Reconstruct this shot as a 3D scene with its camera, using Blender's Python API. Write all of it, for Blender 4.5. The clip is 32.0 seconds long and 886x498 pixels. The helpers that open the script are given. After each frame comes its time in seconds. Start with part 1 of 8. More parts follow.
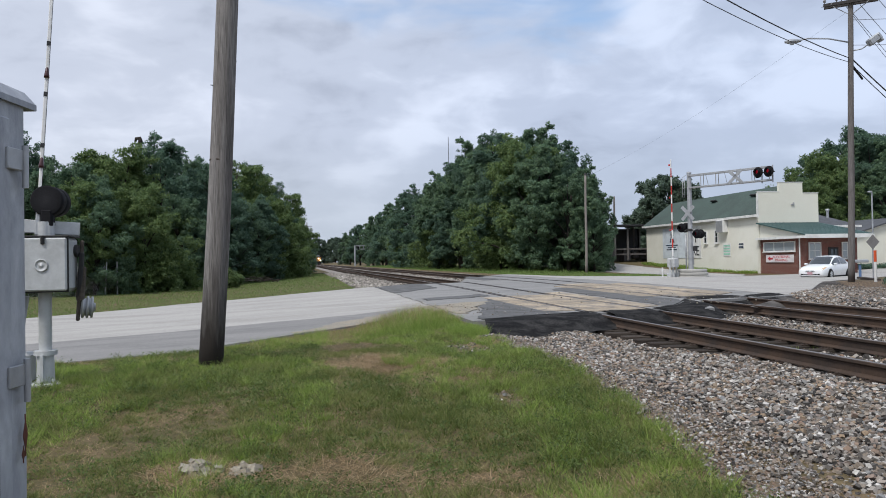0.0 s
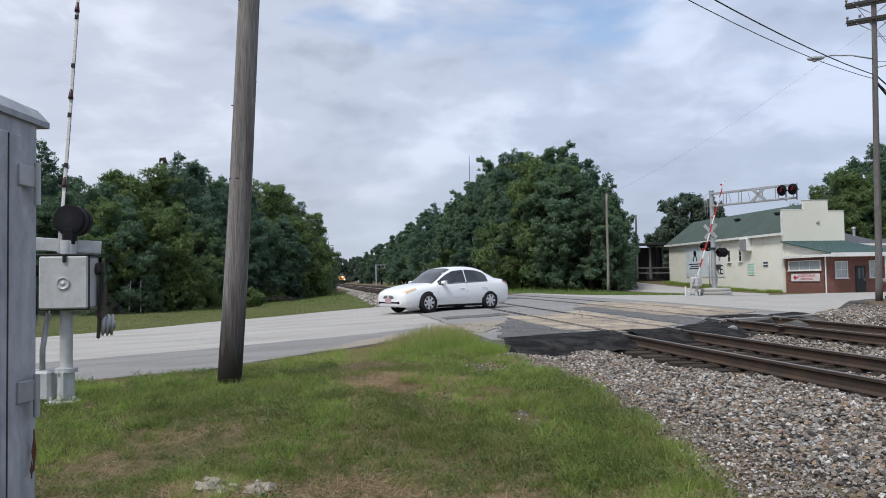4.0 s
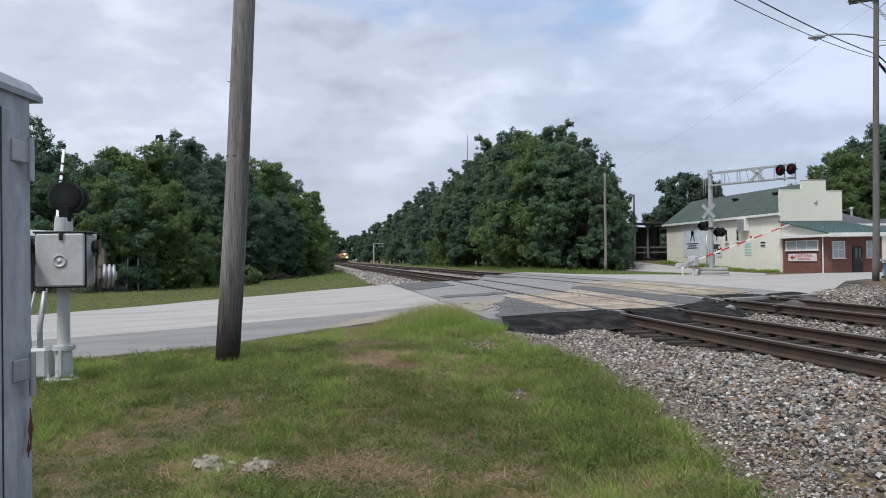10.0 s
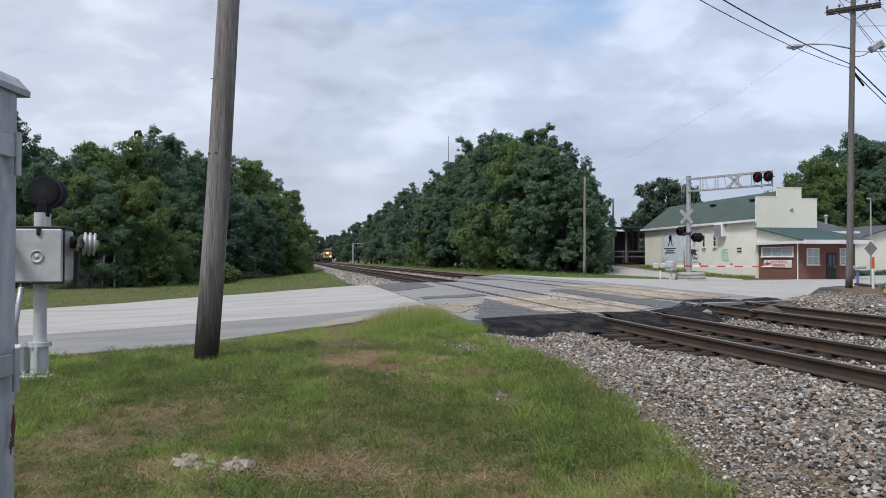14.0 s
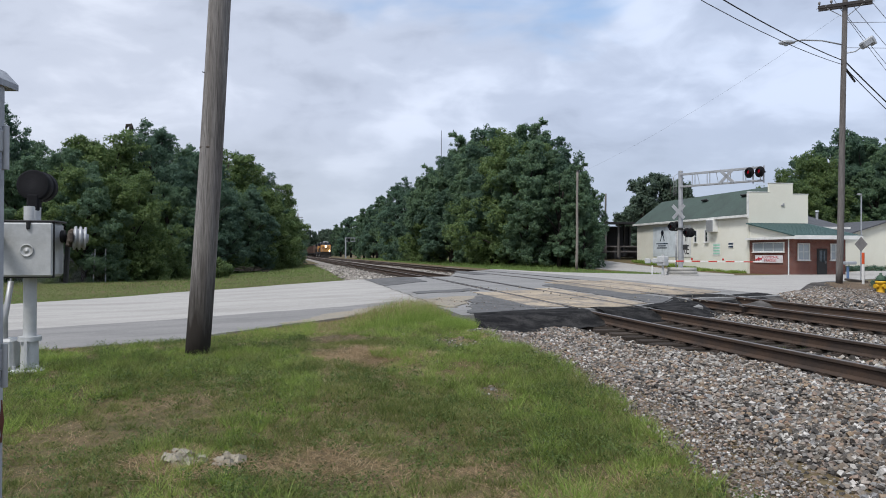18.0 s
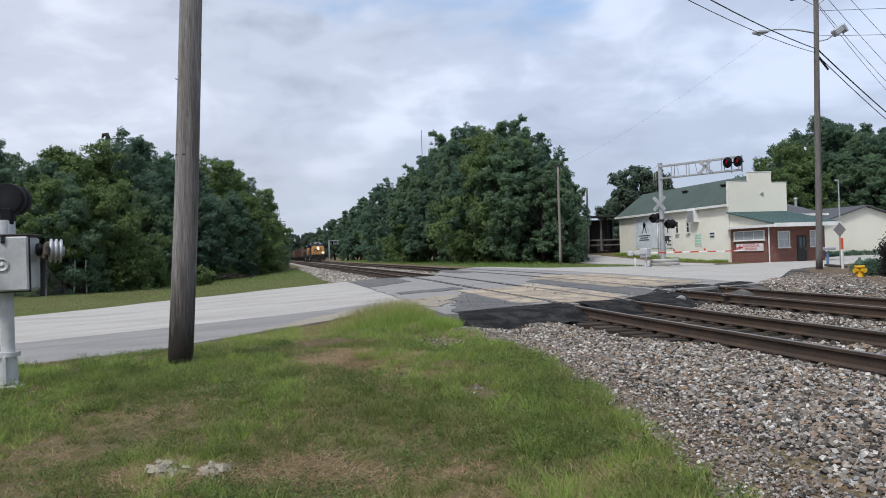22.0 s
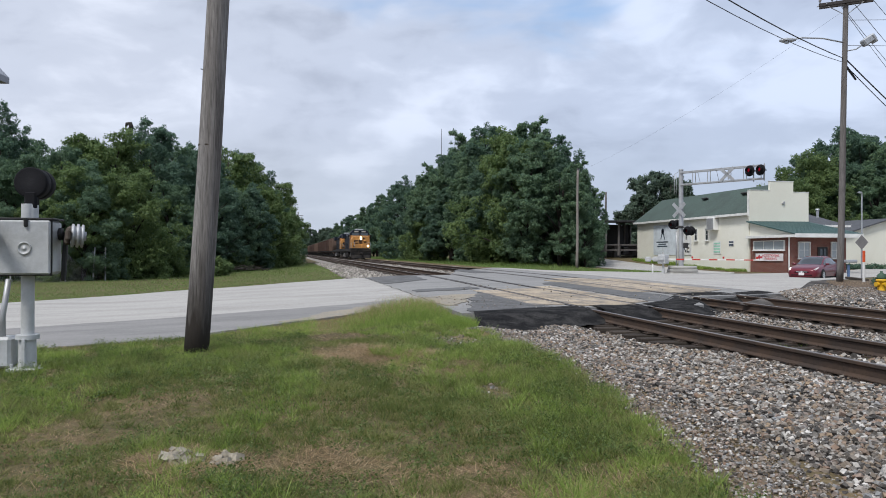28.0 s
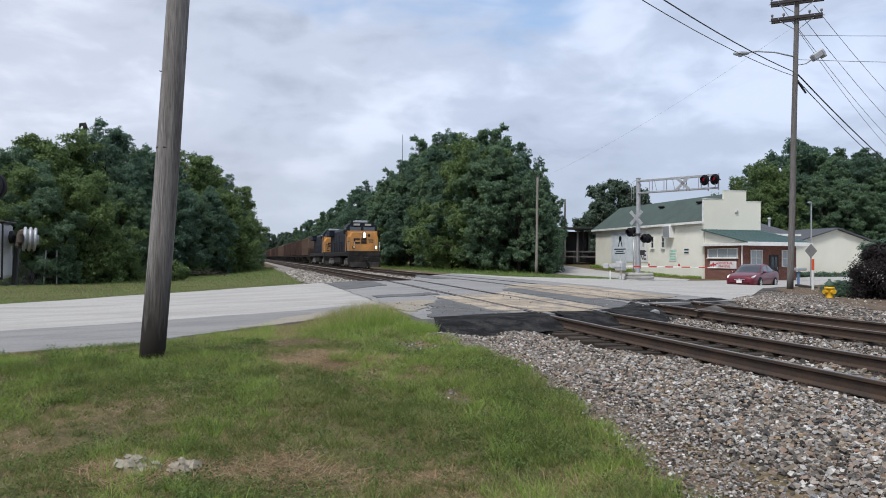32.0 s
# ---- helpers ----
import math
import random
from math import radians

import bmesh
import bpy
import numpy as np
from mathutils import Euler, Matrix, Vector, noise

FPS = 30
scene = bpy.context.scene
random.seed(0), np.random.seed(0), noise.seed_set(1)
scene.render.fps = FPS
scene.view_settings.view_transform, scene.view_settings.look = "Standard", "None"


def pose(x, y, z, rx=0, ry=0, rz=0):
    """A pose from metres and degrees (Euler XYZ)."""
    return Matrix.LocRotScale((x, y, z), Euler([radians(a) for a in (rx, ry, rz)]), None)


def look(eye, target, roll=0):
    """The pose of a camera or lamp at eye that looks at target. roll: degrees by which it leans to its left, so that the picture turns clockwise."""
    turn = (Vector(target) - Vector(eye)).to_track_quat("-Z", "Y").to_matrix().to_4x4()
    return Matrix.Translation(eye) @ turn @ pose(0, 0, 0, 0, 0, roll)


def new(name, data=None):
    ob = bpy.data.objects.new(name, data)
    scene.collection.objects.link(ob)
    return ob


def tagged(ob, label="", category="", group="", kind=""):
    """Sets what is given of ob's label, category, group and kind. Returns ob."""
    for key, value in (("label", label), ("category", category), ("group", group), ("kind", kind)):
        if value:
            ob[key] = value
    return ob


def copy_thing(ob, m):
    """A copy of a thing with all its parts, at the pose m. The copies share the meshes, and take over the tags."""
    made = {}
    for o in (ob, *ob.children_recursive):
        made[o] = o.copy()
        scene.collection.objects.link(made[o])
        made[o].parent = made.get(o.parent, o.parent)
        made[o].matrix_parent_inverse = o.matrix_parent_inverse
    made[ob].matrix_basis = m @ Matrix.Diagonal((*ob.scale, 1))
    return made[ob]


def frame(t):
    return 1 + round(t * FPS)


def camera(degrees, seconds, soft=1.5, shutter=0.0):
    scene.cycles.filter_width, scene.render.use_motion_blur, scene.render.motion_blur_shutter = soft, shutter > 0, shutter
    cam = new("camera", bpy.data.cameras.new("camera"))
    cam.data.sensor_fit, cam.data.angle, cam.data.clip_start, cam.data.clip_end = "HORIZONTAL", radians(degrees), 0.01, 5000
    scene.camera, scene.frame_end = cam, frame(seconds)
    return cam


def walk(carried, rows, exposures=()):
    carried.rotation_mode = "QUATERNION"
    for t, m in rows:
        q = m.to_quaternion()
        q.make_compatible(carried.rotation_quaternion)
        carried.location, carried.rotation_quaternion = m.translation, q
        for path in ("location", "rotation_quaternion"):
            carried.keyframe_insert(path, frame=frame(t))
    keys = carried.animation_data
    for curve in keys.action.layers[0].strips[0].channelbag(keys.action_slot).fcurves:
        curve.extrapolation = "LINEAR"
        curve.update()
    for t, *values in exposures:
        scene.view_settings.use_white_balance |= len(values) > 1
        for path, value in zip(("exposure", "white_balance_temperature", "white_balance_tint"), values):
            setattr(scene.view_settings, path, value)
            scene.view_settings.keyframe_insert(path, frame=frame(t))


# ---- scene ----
cam = camera(61.0, 32.0, soft=0.95)


def held(x, y, z, yaw, pitch, roll):
    """A camera pose from its place, its turn to the right of the tracks, its tilt up and its lean."""
    return pose(x, y, z) @ pose(0, 0, 0, 0, 0, -yaw) @ pose(0, 0, 0, 90 + pitch) @ pose(0, 0, 0, 0, 0, roll)


PATH = [
    (0, -0.029, -0.076, 1.169, 9.93, 0.86, -1.01),
    (0.5, -0.031, -0.091, 1.170, 9.90, 1.07, -0.64),
    (1, -0.033, -0.093, 1.173, 9.76, 1.30, -0.47),
    (1.5, -0.039, -0.092, 1.168, 9.52, 1.49, -0.15),
    (2, -0.043, -0.096, 1.165, 9.09, 1.44, 0.08),
    (2.5, -0.016, -0.103, 1.168, 8.59, 1.49, -0.02),
    (4.5, 0.051, -0.060, 1.155, 8.78, 2.79, -1.56),
    (5, 0.127, -0.062, 1.155, 10.20, 3.14, -1.48),
    (5.5, 0.037, -0.082, 1.164, 10.39, 3.11, -0.88),
    (6, -0.050, -0.102, 1.163, 10.27, 3.20, -0.70),
    (6.5, -0.018, -0.077, 1.176, 9.70, 3.38, -0.98),
    (7, 0.047, -0.032, 1.159, 9.27, 3.08, -0.89),
    (7.5, 0.045, -0.025, 1.155, 9.28, 2.21, -0.92),
    (8, 0.029, -0.038, 1.158, 9.36, 1.54, -0.94),
    (8.5, 0.019, -0.049, 1.161, 9.24, 1.46, -0.77),
    (9, 0.018, -0.039, 1.158, 8.85, 1.27, -0.69),
    (9.5, 0.014, -0.030, 1.156, 8.49, 0.95, -0.75),
    (10, 0.012, -0.029, 1.157, 8.50, 0.72, -0.83),
    (10.5, 0.009, -0.056, 1.156, 8.49, 0.54, -0.82),
    (11, 0.004, -0.043, 1.156, 8.23, 0.62, -0.63),
    (11.5, -0.006, -0.037, 1.146, 8.28, 0.42, 0.14),
    (12, -0.013, -0.021, 1.168, 9.39, 0.93, 0.43),
    (12.5, -0.028, -0.040, 1.161, 10.20, 1.68, 0.02),
    (13, -0.018, -0.036, 1.158, 10.30, 1.67, -0.22),
    (13.5, -0.014, -0.036, 1.158, 10.07, 1.32, 0.01),
    (14, -0.020, -0.043, 1.158, 10.06, 0.80, 0.01),
    (14.5, -0.033, -0.056, 1.160, 9.61, 0.90, -0.22),
    (16.5, -0.011, -0.041, 1.158, 10.49, 0.07, -0.19),
    (17, -0.012, -0.034, 1.159, 10.64, 0.03, 0.01),
    (17.5, -0.015, -0.048, 1.158, 10.63, 0.15, 0.29),
    (18, -0.014, -0.042, 1.161, 10.62, 0.39, 0.13),
    (18.5, -0.008, -0.045, 1.163, 10.60, 0.56, -0.20),
    (19, -0.015, -0.037, 1.163, 10.52, 0.50, -0.22),
    (19.5, -0.009, -0.036, 1.167, 10.25, 0.74, -0.34),
    (20, -0.008, -0.024, 1.166, 9.93, 1.07, -0.50),
    (20.5, -0.004, -0.035, 1.168, 10.44, 0.86, -0.74),
    (21, 0.018, -0.033, 1.169, 11.16, 0.49, -1.10),
    (21.5, 0.021, -0.035, 1.170, 11.56, 0.19, -1.44),
    (22, 0.025, -0.039, 1.167, 11.83, 0.31, -1.84),
    (22.5, 0.058, -0.049, 1.170, 11.84, 0.64, -2.10),
    (23, 0.125, -0.047, 1.159, 11.26, 0.52, -1.82),
    (23.5, 0.140, -0.037, 1.165, 10.87, 0.54, -0.97),
    (24, 0.046, -0.020, 1.159, 10.82, 0.65, -0.55),
    (24.5, -0.057, -0.050, 1.152, 11.16, 0.66, -0.58),
    (26.5, 0.007, -0.036, 1.154, 10.56, 1.04, -0.45),
    (27, 0.018, -0.013, 1.151, 10.15, 0.94, -0.79),
    (27.5, 0.010, -0.010, 1.152, 10.41, 0.75, -0.33),
    (28, 0.000, 0.000, 1.150, 10.60, 0.28, 0.10),
    (28.5, 0.002, -0.013, 1.150, 10.63, 0.05, -0.01),
    (29, 0.007, -0.009, 1.151, 11.09, -0.17, -0.22),
    (29.5, 0.012, -0.029, 1.158, 11.89, -0.16, -0.31),
    (30, 0.010, -0.048, 1.157, 12.55, 0.38, -0.36),
    (30.5, 0.002, -0.026, 1.160, 13.01, 0.70, -0.16),
    (31, -0.006, -0.033, 1.156, 13.32, 0.78, 0.08),
    (31.5, -0.011, -0.031, 1.156, 13.48, 0.74, 0.23),
    (32, -0.013, -0.037, 1.157, 13.62, 0.72, 0.48)
]
walk(cam, [(t, held(*p)) for t, *p in PATH], exposures=[(0, 0.44), (3.5, 0.44), (5, 0.37), (7, 0.39), (8.5, 0.46), (16, 0.47), (24, 0.5), (32, 0.5)])

# ---- world and sun ----
SUN_ELEVATION, SUN_AZIMUTH = radians(56), radians(228)
world = bpy.data.worlds.new("overcast_sky")
scene.world = world
world.use_nodes = True
wt = world.node_tree
wt.nodes.clear()


def wnode(kind, **values):
    n = wt.nodes.new(kind)
    for k, v in values.items():
        n.inputs[k].default_value = v
    return n


def wmath(op, a, b=None, clamp=False):
    n = wt.nodes.new("ShaderNodeMath")
    n.operation, n.use_clamp = op, clamp
    for i, v in enumerate((a, b)):
        if v is None:
            continue
        if isinstance(v, (int, float)):
            n.inputs[i].default_value = v
        else:
            wt.links.new(v, n.inputs[i])
    return n.outputs[0]


def wramp(fac, stops, interp="EASE"):
    n = wt.nodes.new("ShaderNodeValToRGB")
    n.color_ramp.interpolation = interp
    els = n.color_ramp.elements
    while len(els) < len(stops):
        els.new(0.5)
    for e, (p, c) in zip(els, stops):
        e.position, e.color = p, (*c, 1)
    wt.links.new(fac, n.inputs[0])
    return n.outputs[0]


sky = wt.nodes.new("ShaderNodeTexSky")
sky.sky_type, sky.sun_disc = "NISHITA", False
sky.sun_elevation, sky.sun_rotation = SUN_ELEVATION, SUN_AZIMUTH
blue = wt.nodes.new("ShaderNodeVectorMath")
blue.operation = "SCALE"
blue.inputs["Scale"].default_value = 0.13
wt.links.new(sky.outputs[0], blue.inputs[0])

coord = wt.nodes.new("ShaderNodeTexCoord")
split = wt.nodes.new("ShaderNodeSeparateXYZ")
wt.links.new(coord.outputs["Generated"], split.inputs[0])
rise = wmath("ADD", wmath("MAXIMUM", split.outputs["Z"], 0.0), 0.16)
plane = wt.nodes.new("ShaderNodeCombineXYZ")
wt.links.new(wmath("DIVIDE", split.outputs["X"], rise), plane.inputs[0])
wt.links.new(wmath("DIVIDE", split.outputs["Y"], rise), plane.inputs[1])
plane.inputs[2].default_value = 3.7


def cloud(scale, detail, rough, distort, offset=0.0):
    m = wt.nodes.new("ShaderNodeMapping")
    m.inputs["Location"].default_value = (offset, offset * 0.7, 0)
    m.inputs["Rotation"].default_value = (0, 0, 0.5)
    m.inputs["Scale"].default_value = (0.75, 1.0, 1.0)
    wt.links.new(plane.outputs[0], m.inputs[0])
    n = wnode("ShaderNodeTexNoise", Scale=scale, Detail=detail, Roughness=rough, Distortion=distort)
    wt.links.new(m.outputs[0], n.inputs["Vector"])
    return n.outputs["Fac"]



def puffs(scale, detail, rough, distort, offset):
    """Cloud lumps that keep their roundness towards the horizon."""
    m = wt.nodes.new("ShaderNodeMapping")
    m.inputs["Location"].default_value = (offset, offset * 0.6, offset * 0.3)
    m.inputs["Scale"].default_value = (1.0, 1.0, 2.1)
    wt.links.new(coord.outputs["Generated"], m.inputs[0])
    n = wnode("ShaderNodeTexNoise", Scale=scale, Detail=detail, Roughness=rough, Distortion=distort)
    wt.links.new(m.outputs[0], n.inputs["Vector"])
    return n.outputs["Fac"]


broad = puffs(3.4, 5.0, 0.5, 0.3, 1.3)
fine = puffs(9.5, 6.0, 0.52, 0.5, 4.1)
sheet_cloud = cloud(1.6, 5.0, 0.5, 0.2, 2.3)
shade = wmath("ADD", wmath("ADD", wmath("MULTIPLY", broad, 0.45), wmath("MULTIPLY", fine, 0.27)), wmath("MULTIPLY", sheet_cloud, 0.28))
cloud_colour = wramp(shade, [(0.38, (0.335, 0.375, 0.47)), (0.49, (0.437, 0.484, 0.593)), (0.61, (0.59, 0.64, 0.758))])
# a gap in the cloud sheet lets the blue through
gap_x = wmath("SUBTRACT", wmath("DIVIDE", split.outputs["X"], rise), 0.79)
gap_y = wmath("SUBTRACT", wmath("DIVIDE", split.outputs["Y"], rise), 1.9)
gap = wmath("SQRT", wmath("ADD", wmath("MULTIPLY", wmath("MULTIPLY", gap_x, gap_x), 0.8), wmath("MULTIPLY", wmath("MULTIPLY", gap_y, gap_y), 2.2)))
hole = wmath("SUBTRACT", wmath("ADD", wmath("MULTIPLY", puffs(4.6, 4.0, 0.5, 0.4, 7.7), 1.5), -0.1), wmath("MULTIPLY", gap, 0.62))
cover = wramp(hole, [(0.32, (1, 1, 1)), (0.72, (0.1, 0.1, 0.1))])
# towards the horizon the sheet closes to an even pale grey
low = wramp(split.outputs["Z"], [(0.03, (1, 1, 1)), (0.2, (0, 0, 0))])
even = wt.nodes.new("ShaderNodeMix")
even.data_type = "RGBA"
even.inputs[7].default_value = (0.385, 0.43, 0.5, 1)
wt.links.new(wmath("MULTIPLY", low, 0.75), even.inputs[0])
wt.links.new(cloud_colour, even.inputs[6])
cloud_colour = even.outputs[2]
side_light = wramp(wmath("MULTIPLY", wmath("ADD", split.outputs["X"], 1.0), 0.5), [(0.35, (0.965, 0.957, 0.94)), (0.8, (0.825, 0.868, 0.92))])
tint = wt.nodes.new("ShaderNodeMix")
tint.data_type, tint.blend_type = "RGBA", "MULTIPLY"
tint.inputs[0].default_value = 1.0
wt.links.new(cloud_colour, tint.inputs[6])
wt.links.new(side_light, tint.inputs[7])
cloud_colour = tint.outputs[2]
mixed = wt.nodes.new("ShaderNodeMix")
mixed.data_type = "RGBA"
wt.links.new(cover, mixed.inputs[0])
wt.links.new(blue.outputs[0], mixed.inputs[6])
wt.links.new(cloud_colour, mixed.inputs[7])
back = wnode("ShaderNodeBackground", Strength=1.06)
wt.links.new(mixed.outputs[2], back.inputs["Color"])
out = wt.nodes.new("ShaderNodeOutputWorld")
wt.links.new(back.outputs[0], out.inputs["Surface"])

sun = new("sun", bpy.data.lights.new("sun", "SUN"))
sun.data.energy, sun.data.angle, sun.data.color = 2.0, radians(12), (1.0, 0.98, 0.96)
sun.matrix_world = look((0, 0, 60), (math.sin(SUN_AZIMUTH) * -60 / math.tan(SUN_ELEVATION), math.cos(SUN_AZIMUTH) * -60 / math.tan(SUN_ELEVATION), 0))

# ---- materials ----
def material(name, colour, rough=0.8, metal=0.0, vary=0.25, grain=30.0, stain=1.5, bump=0.3, second=None, island=0.0, piece=0.0, translucent=0.0, glow=None, coat=0.0, stretch=(1, 1, 1), stain_amount=None, streak=None):
    """A surface with grain and stains at two scales, in the thing's own metres."""
    m = bpy.data.materials.new(name)
    m.use_nodes = True
    t = m.node_tree
    bsdf = t.nodes["Principled BSDF"]
    bsdf.inputs["Roughness"].default_value = rough
    bsdf.inputs["Metallic"].default_value = metal
    bsdf.inputs["Coat Weight"].default_value = coat
    bsdf.inputs["Coat Roughness"].default_value = 0.08
    bsdf.inputs["Specular IOR Level"].default_value = 0.5 if rough < 0.8 else 0.2

    def node(kind, **values):
        n = t.nodes.new(kind)
        for k, v in values.items():
            n.inputs[k].default_value = v
        return n

    def calc(op, a, b):
        n = node("ShaderNodeMath")
        n.operation = op
        for i, v in enumerate((a, b)):
            if isinstance(v, (int, float)):
                n.inputs[i].default_value = v
            else:
                t.links.new(v, n.inputs[i])
        return n.outputs[0]

    where = node("ShaderNodeTexCoord")
    mapping = node("ShaderNodeMapping")
    mapping.inputs["Scale"].default_value = stretch
    t.links.new(where.outputs["Object"], mapping.inputs[0])
    small = node("ShaderNodeTexNoise", Scale=grain, Detail=5.0, Roughness=0.65)
    large = node("ShaderNodeTexNoise", Scale=stain, Detail=6.0, Roughness=0.6, Distortion=0.4)
    for n in (small, large):
        t.links.new(mapping.outputs[0], n.inputs["Vector"])
    other = second or tuple(c * 0.55 for c in colour)
    ramp = node("ShaderNodeValToRGB")
    e = ramp.color_ramp.elements
    e[0].position, e[1].position = 0.42, 0.66
    e[0].color, e[1].color = (0, 0, 0, 1), (1, 1, 1, 1)
    t.links.new(large.outputs["Fac"], ramp.inputs[0])
    mix = node("ShaderNodeMix")
    mix.data_type = "RGBA"
    mix.inputs[6].default_value, mix.inputs[7].default_value = (*colour, 1), (*other, 1)
    amount = stain_amount if stain_amount is not None else (0.75 if second else 0.45)
    t.links.new(calc("MULTIPLY", ramp.outputs[0], amount), mix.inputs[0])
    # light and dark: grain, and one value for each piece
    value = calc("ADD", calc("MULTIPLY", calc("SUBTRACT", small.outputs["Fac"], 0.5), vary * 2.4), 1.0)
    if island:
        geo = node("ShaderNodeNewGeometry")
        value = calc("MULTIPLY", value, calc("ADD", calc("MULTIPLY", calc("SUBTRACT", geo.outputs["Random Per Island"], 0.5), island * 2), 1.0))
    if piece:
        info = node("ShaderNodeObjectInfo")
        value = calc("MULTIPLY", value, calc("ADD", calc("MULTIPLY", calc("SUBTRACT", info.outputs["Random"], 0.5), piece * 2), 1.0))
    bright = node("ShaderNodeVectorMath")
    bright.operation = "SCALE"
    t.links.new(mix.outputs[2], bright.inputs[0])
    t.links.new(value, bright.inputs["Scale"])
    t.links.new(bright.outputs[0], bsdf.inputs["Base Color"])
    t.links.new(calc("MULTIPLY", calc("ADD", calc("MULTIPLY", small.outputs["Fac"], 0.4), 0.8), rough), bsdf.inputs["Roughness"])
    if bump:
        b = node("ShaderNodeBump", Strength=bump, Distance=0.3 / grain)
        t.links.new(small.outputs["Fac"], b.inputs["Height"])
        t.links.new(b.outputs[0], bsdf.inputs["Normal"])
    if glow:
        bsdf.inputs["Emission Color"].default_value = (*glow[:3], 1)
        bsdf.inputs["Emission Strength"].default_value = glow[3]
    if translucent:
        tr = node("ShaderNodeBsdfTranslucent")
        t.links.new(bright.outputs[0], tr.inputs["Color"])
        blend = node("ShaderNodeMixShader", Fac=translucent)
        t.links.new(bsdf.outputs[0], blend.inputs[1])
        t.links.new(tr.outputs[0], blend.inputs[2])
        t.links.new(blend.outputs[0], t.nodes["Material Output"].inputs["Surface"])
    return m


def leaf_material(name, dark, light, yellow, patch=0.45):
    """Foliage: each leaf its own green, between dark, light and yellow-green."""
    m = bpy.data.materials.new(name)
    m.use_nodes = True
    t = m.node_tree
    bsdf = t.nodes["Principled BSDF"]
    bsdf.inputs["Roughness"].default_value = 0.55
    bsdf.inputs["Specular IOR Level"].default_value = 0.3
    geo = t.nodes.new("ShaderNodeNewGeometry")
    where = t.nodes.new("ShaderNodeTexCoord")
    big = t.nodes.new("ShaderNodeTexNoise")
    big.inputs["Scale"].default_value, big.inputs["Detail"].default_value = patch, 3.0
    t.links.new(where.outputs["Object"], big.inputs["Vector"])
    add = t.nodes.new("ShaderNodeMath")
    add.operation = "MULTIPLY_ADD"
    add.inputs[1].default_value = 0.55
    t.links.new(geo.outputs["Random Per Island"], add.inputs[0])
    half = t.nodes.new("ShaderNodeMath")
    half.operation = "MULTIPLY"
    half.inputs[1].default_value = 0.6
    t.links.new(big.outputs["Fac"], half.inputs[0])
    t.links.new(half.outputs[0], add.inputs[2])
    ramp = t.nodes.new("ShaderNodeValToRGB")
    e = ramp.color_ramp.elements
    e.new(0.6)
    for k, (p, c) in enumerate(((0.2, dark), (0.6, light), (0.95, yellow))):
        e[k].position, e[k].color = p, (*c, 1)
    t.links.new(add.outputs[0], ramp.inputs[0])
    t.links.new(ramp.outputs[0], bsdf.inputs["Base Color"])
    tr = t.nodes.new("ShaderNodeBsdfTranslucent")
    t.links.new(ramp.outputs[0], tr.inputs["Color"])
    blend = t.nodes.new("ShaderNodeMixShader")
    blend.inputs[0].default_value = 0.45
    t.links.new(bsdf.outputs[0], blend.inputs[1])
    t.links.new(tr.outputs[0], blend.inputs[2])
    t.links.new(blend.outputs[0], t.nodes["Material Output"].inputs["Surface"])
    return m


def glass_material(name, tint, rough=0.04):
    m = bpy.data.materials.new(name)
    m.use_nodes = True
    b = m.node_tree.nodes["Principled BSDF"]
    b.inputs["Base Color"].default_value = (*tint, 1)
    b.inputs["Roughness"].default_value = rough
    b.inputs["Specular IOR Level"].default_value = 0.8
    b.inputs["Coat Weight"].default_value = 0.4
    return m


ASPHALT_OLD = material("old_pale_asphalt", (0.4, 0.385, 0.36), 0.9, vary=0.5, grain=38, stain=0.7, second=(0.3, 0.288, 0.27), bump=0.35, stretch=(0.4, 1.6, 1))
ASPHALT_GREY = material("grey_asphalt", (0.27, 0.266, 0.258), 0.9, vary=0.5, grain=40, stain=0.8, second=(0.19, 0.188, 0.183), bump=0.4, stretch=(0.45, 1.6, 1))
ASPHALT_STRIP = material("grey_asphalt_strip", (0.255, 0.248, 0.24), 0.9, vary=0.4, grain=40, stain=0.9, second=(0.185, 0.182, 0.178), bump=0.35, stretch=(0.5, 1.5, 1))
ASPHALT_BLACK = material("fresh_black_asphalt", (0.016, 0.016, 0.0165), 1.0, vary=0.9, grain=30, stain=3.0, bump=0.9, second=(0.06, 0.058, 0.056))
ASPHALT_DARK = material("dark_patched_asphalt", (0.15, 0.15, 0.15), 0.92, vary=0.6, grain=28, stain=1.9, second=(0.095, 0.095, 0.095), bump=0.6)
for dull in (ASPHALT_BLACK, ASPHALT_DARK, ASPHALT_GREY, ASPHALT_OLD, ASPHALT_STRIP):
    dull.node_tree.nodes["Principled BSDF"].inputs["Specular IOR Level"].default_value = 0.04
SAND = material("pale_sandy_grit", (0.3, 0.265, 0.205), 0.95, vary=0.6, grain=30, stain=1.4, second=(0.24, 0.225, 0.2), bump=0.5)
CONCRETE_TAN = material("tan_crossing_panel", (0.39, 0.32, 0.235), 0.92, vary=0.7, grain=16, stain=1.9, second=(0.2, 0.185, 0.165), bump=0.5, piece=0.15, stretch=(1.5, 0.7, 1), stain_amount=0.95)
CONCRETE = material("concrete", (0.42, 0.41, 0.38), 0.9, vary=0.25, grain=18, stain=0.7, bump=0.4)
GROUND = material("mown_grass_ground", (0.1, 0.085, 0.042), 0.95, vary=0.9, grain=22, stain=1.1, second=(0.17, 0.12, 0.068), bump=1.0)
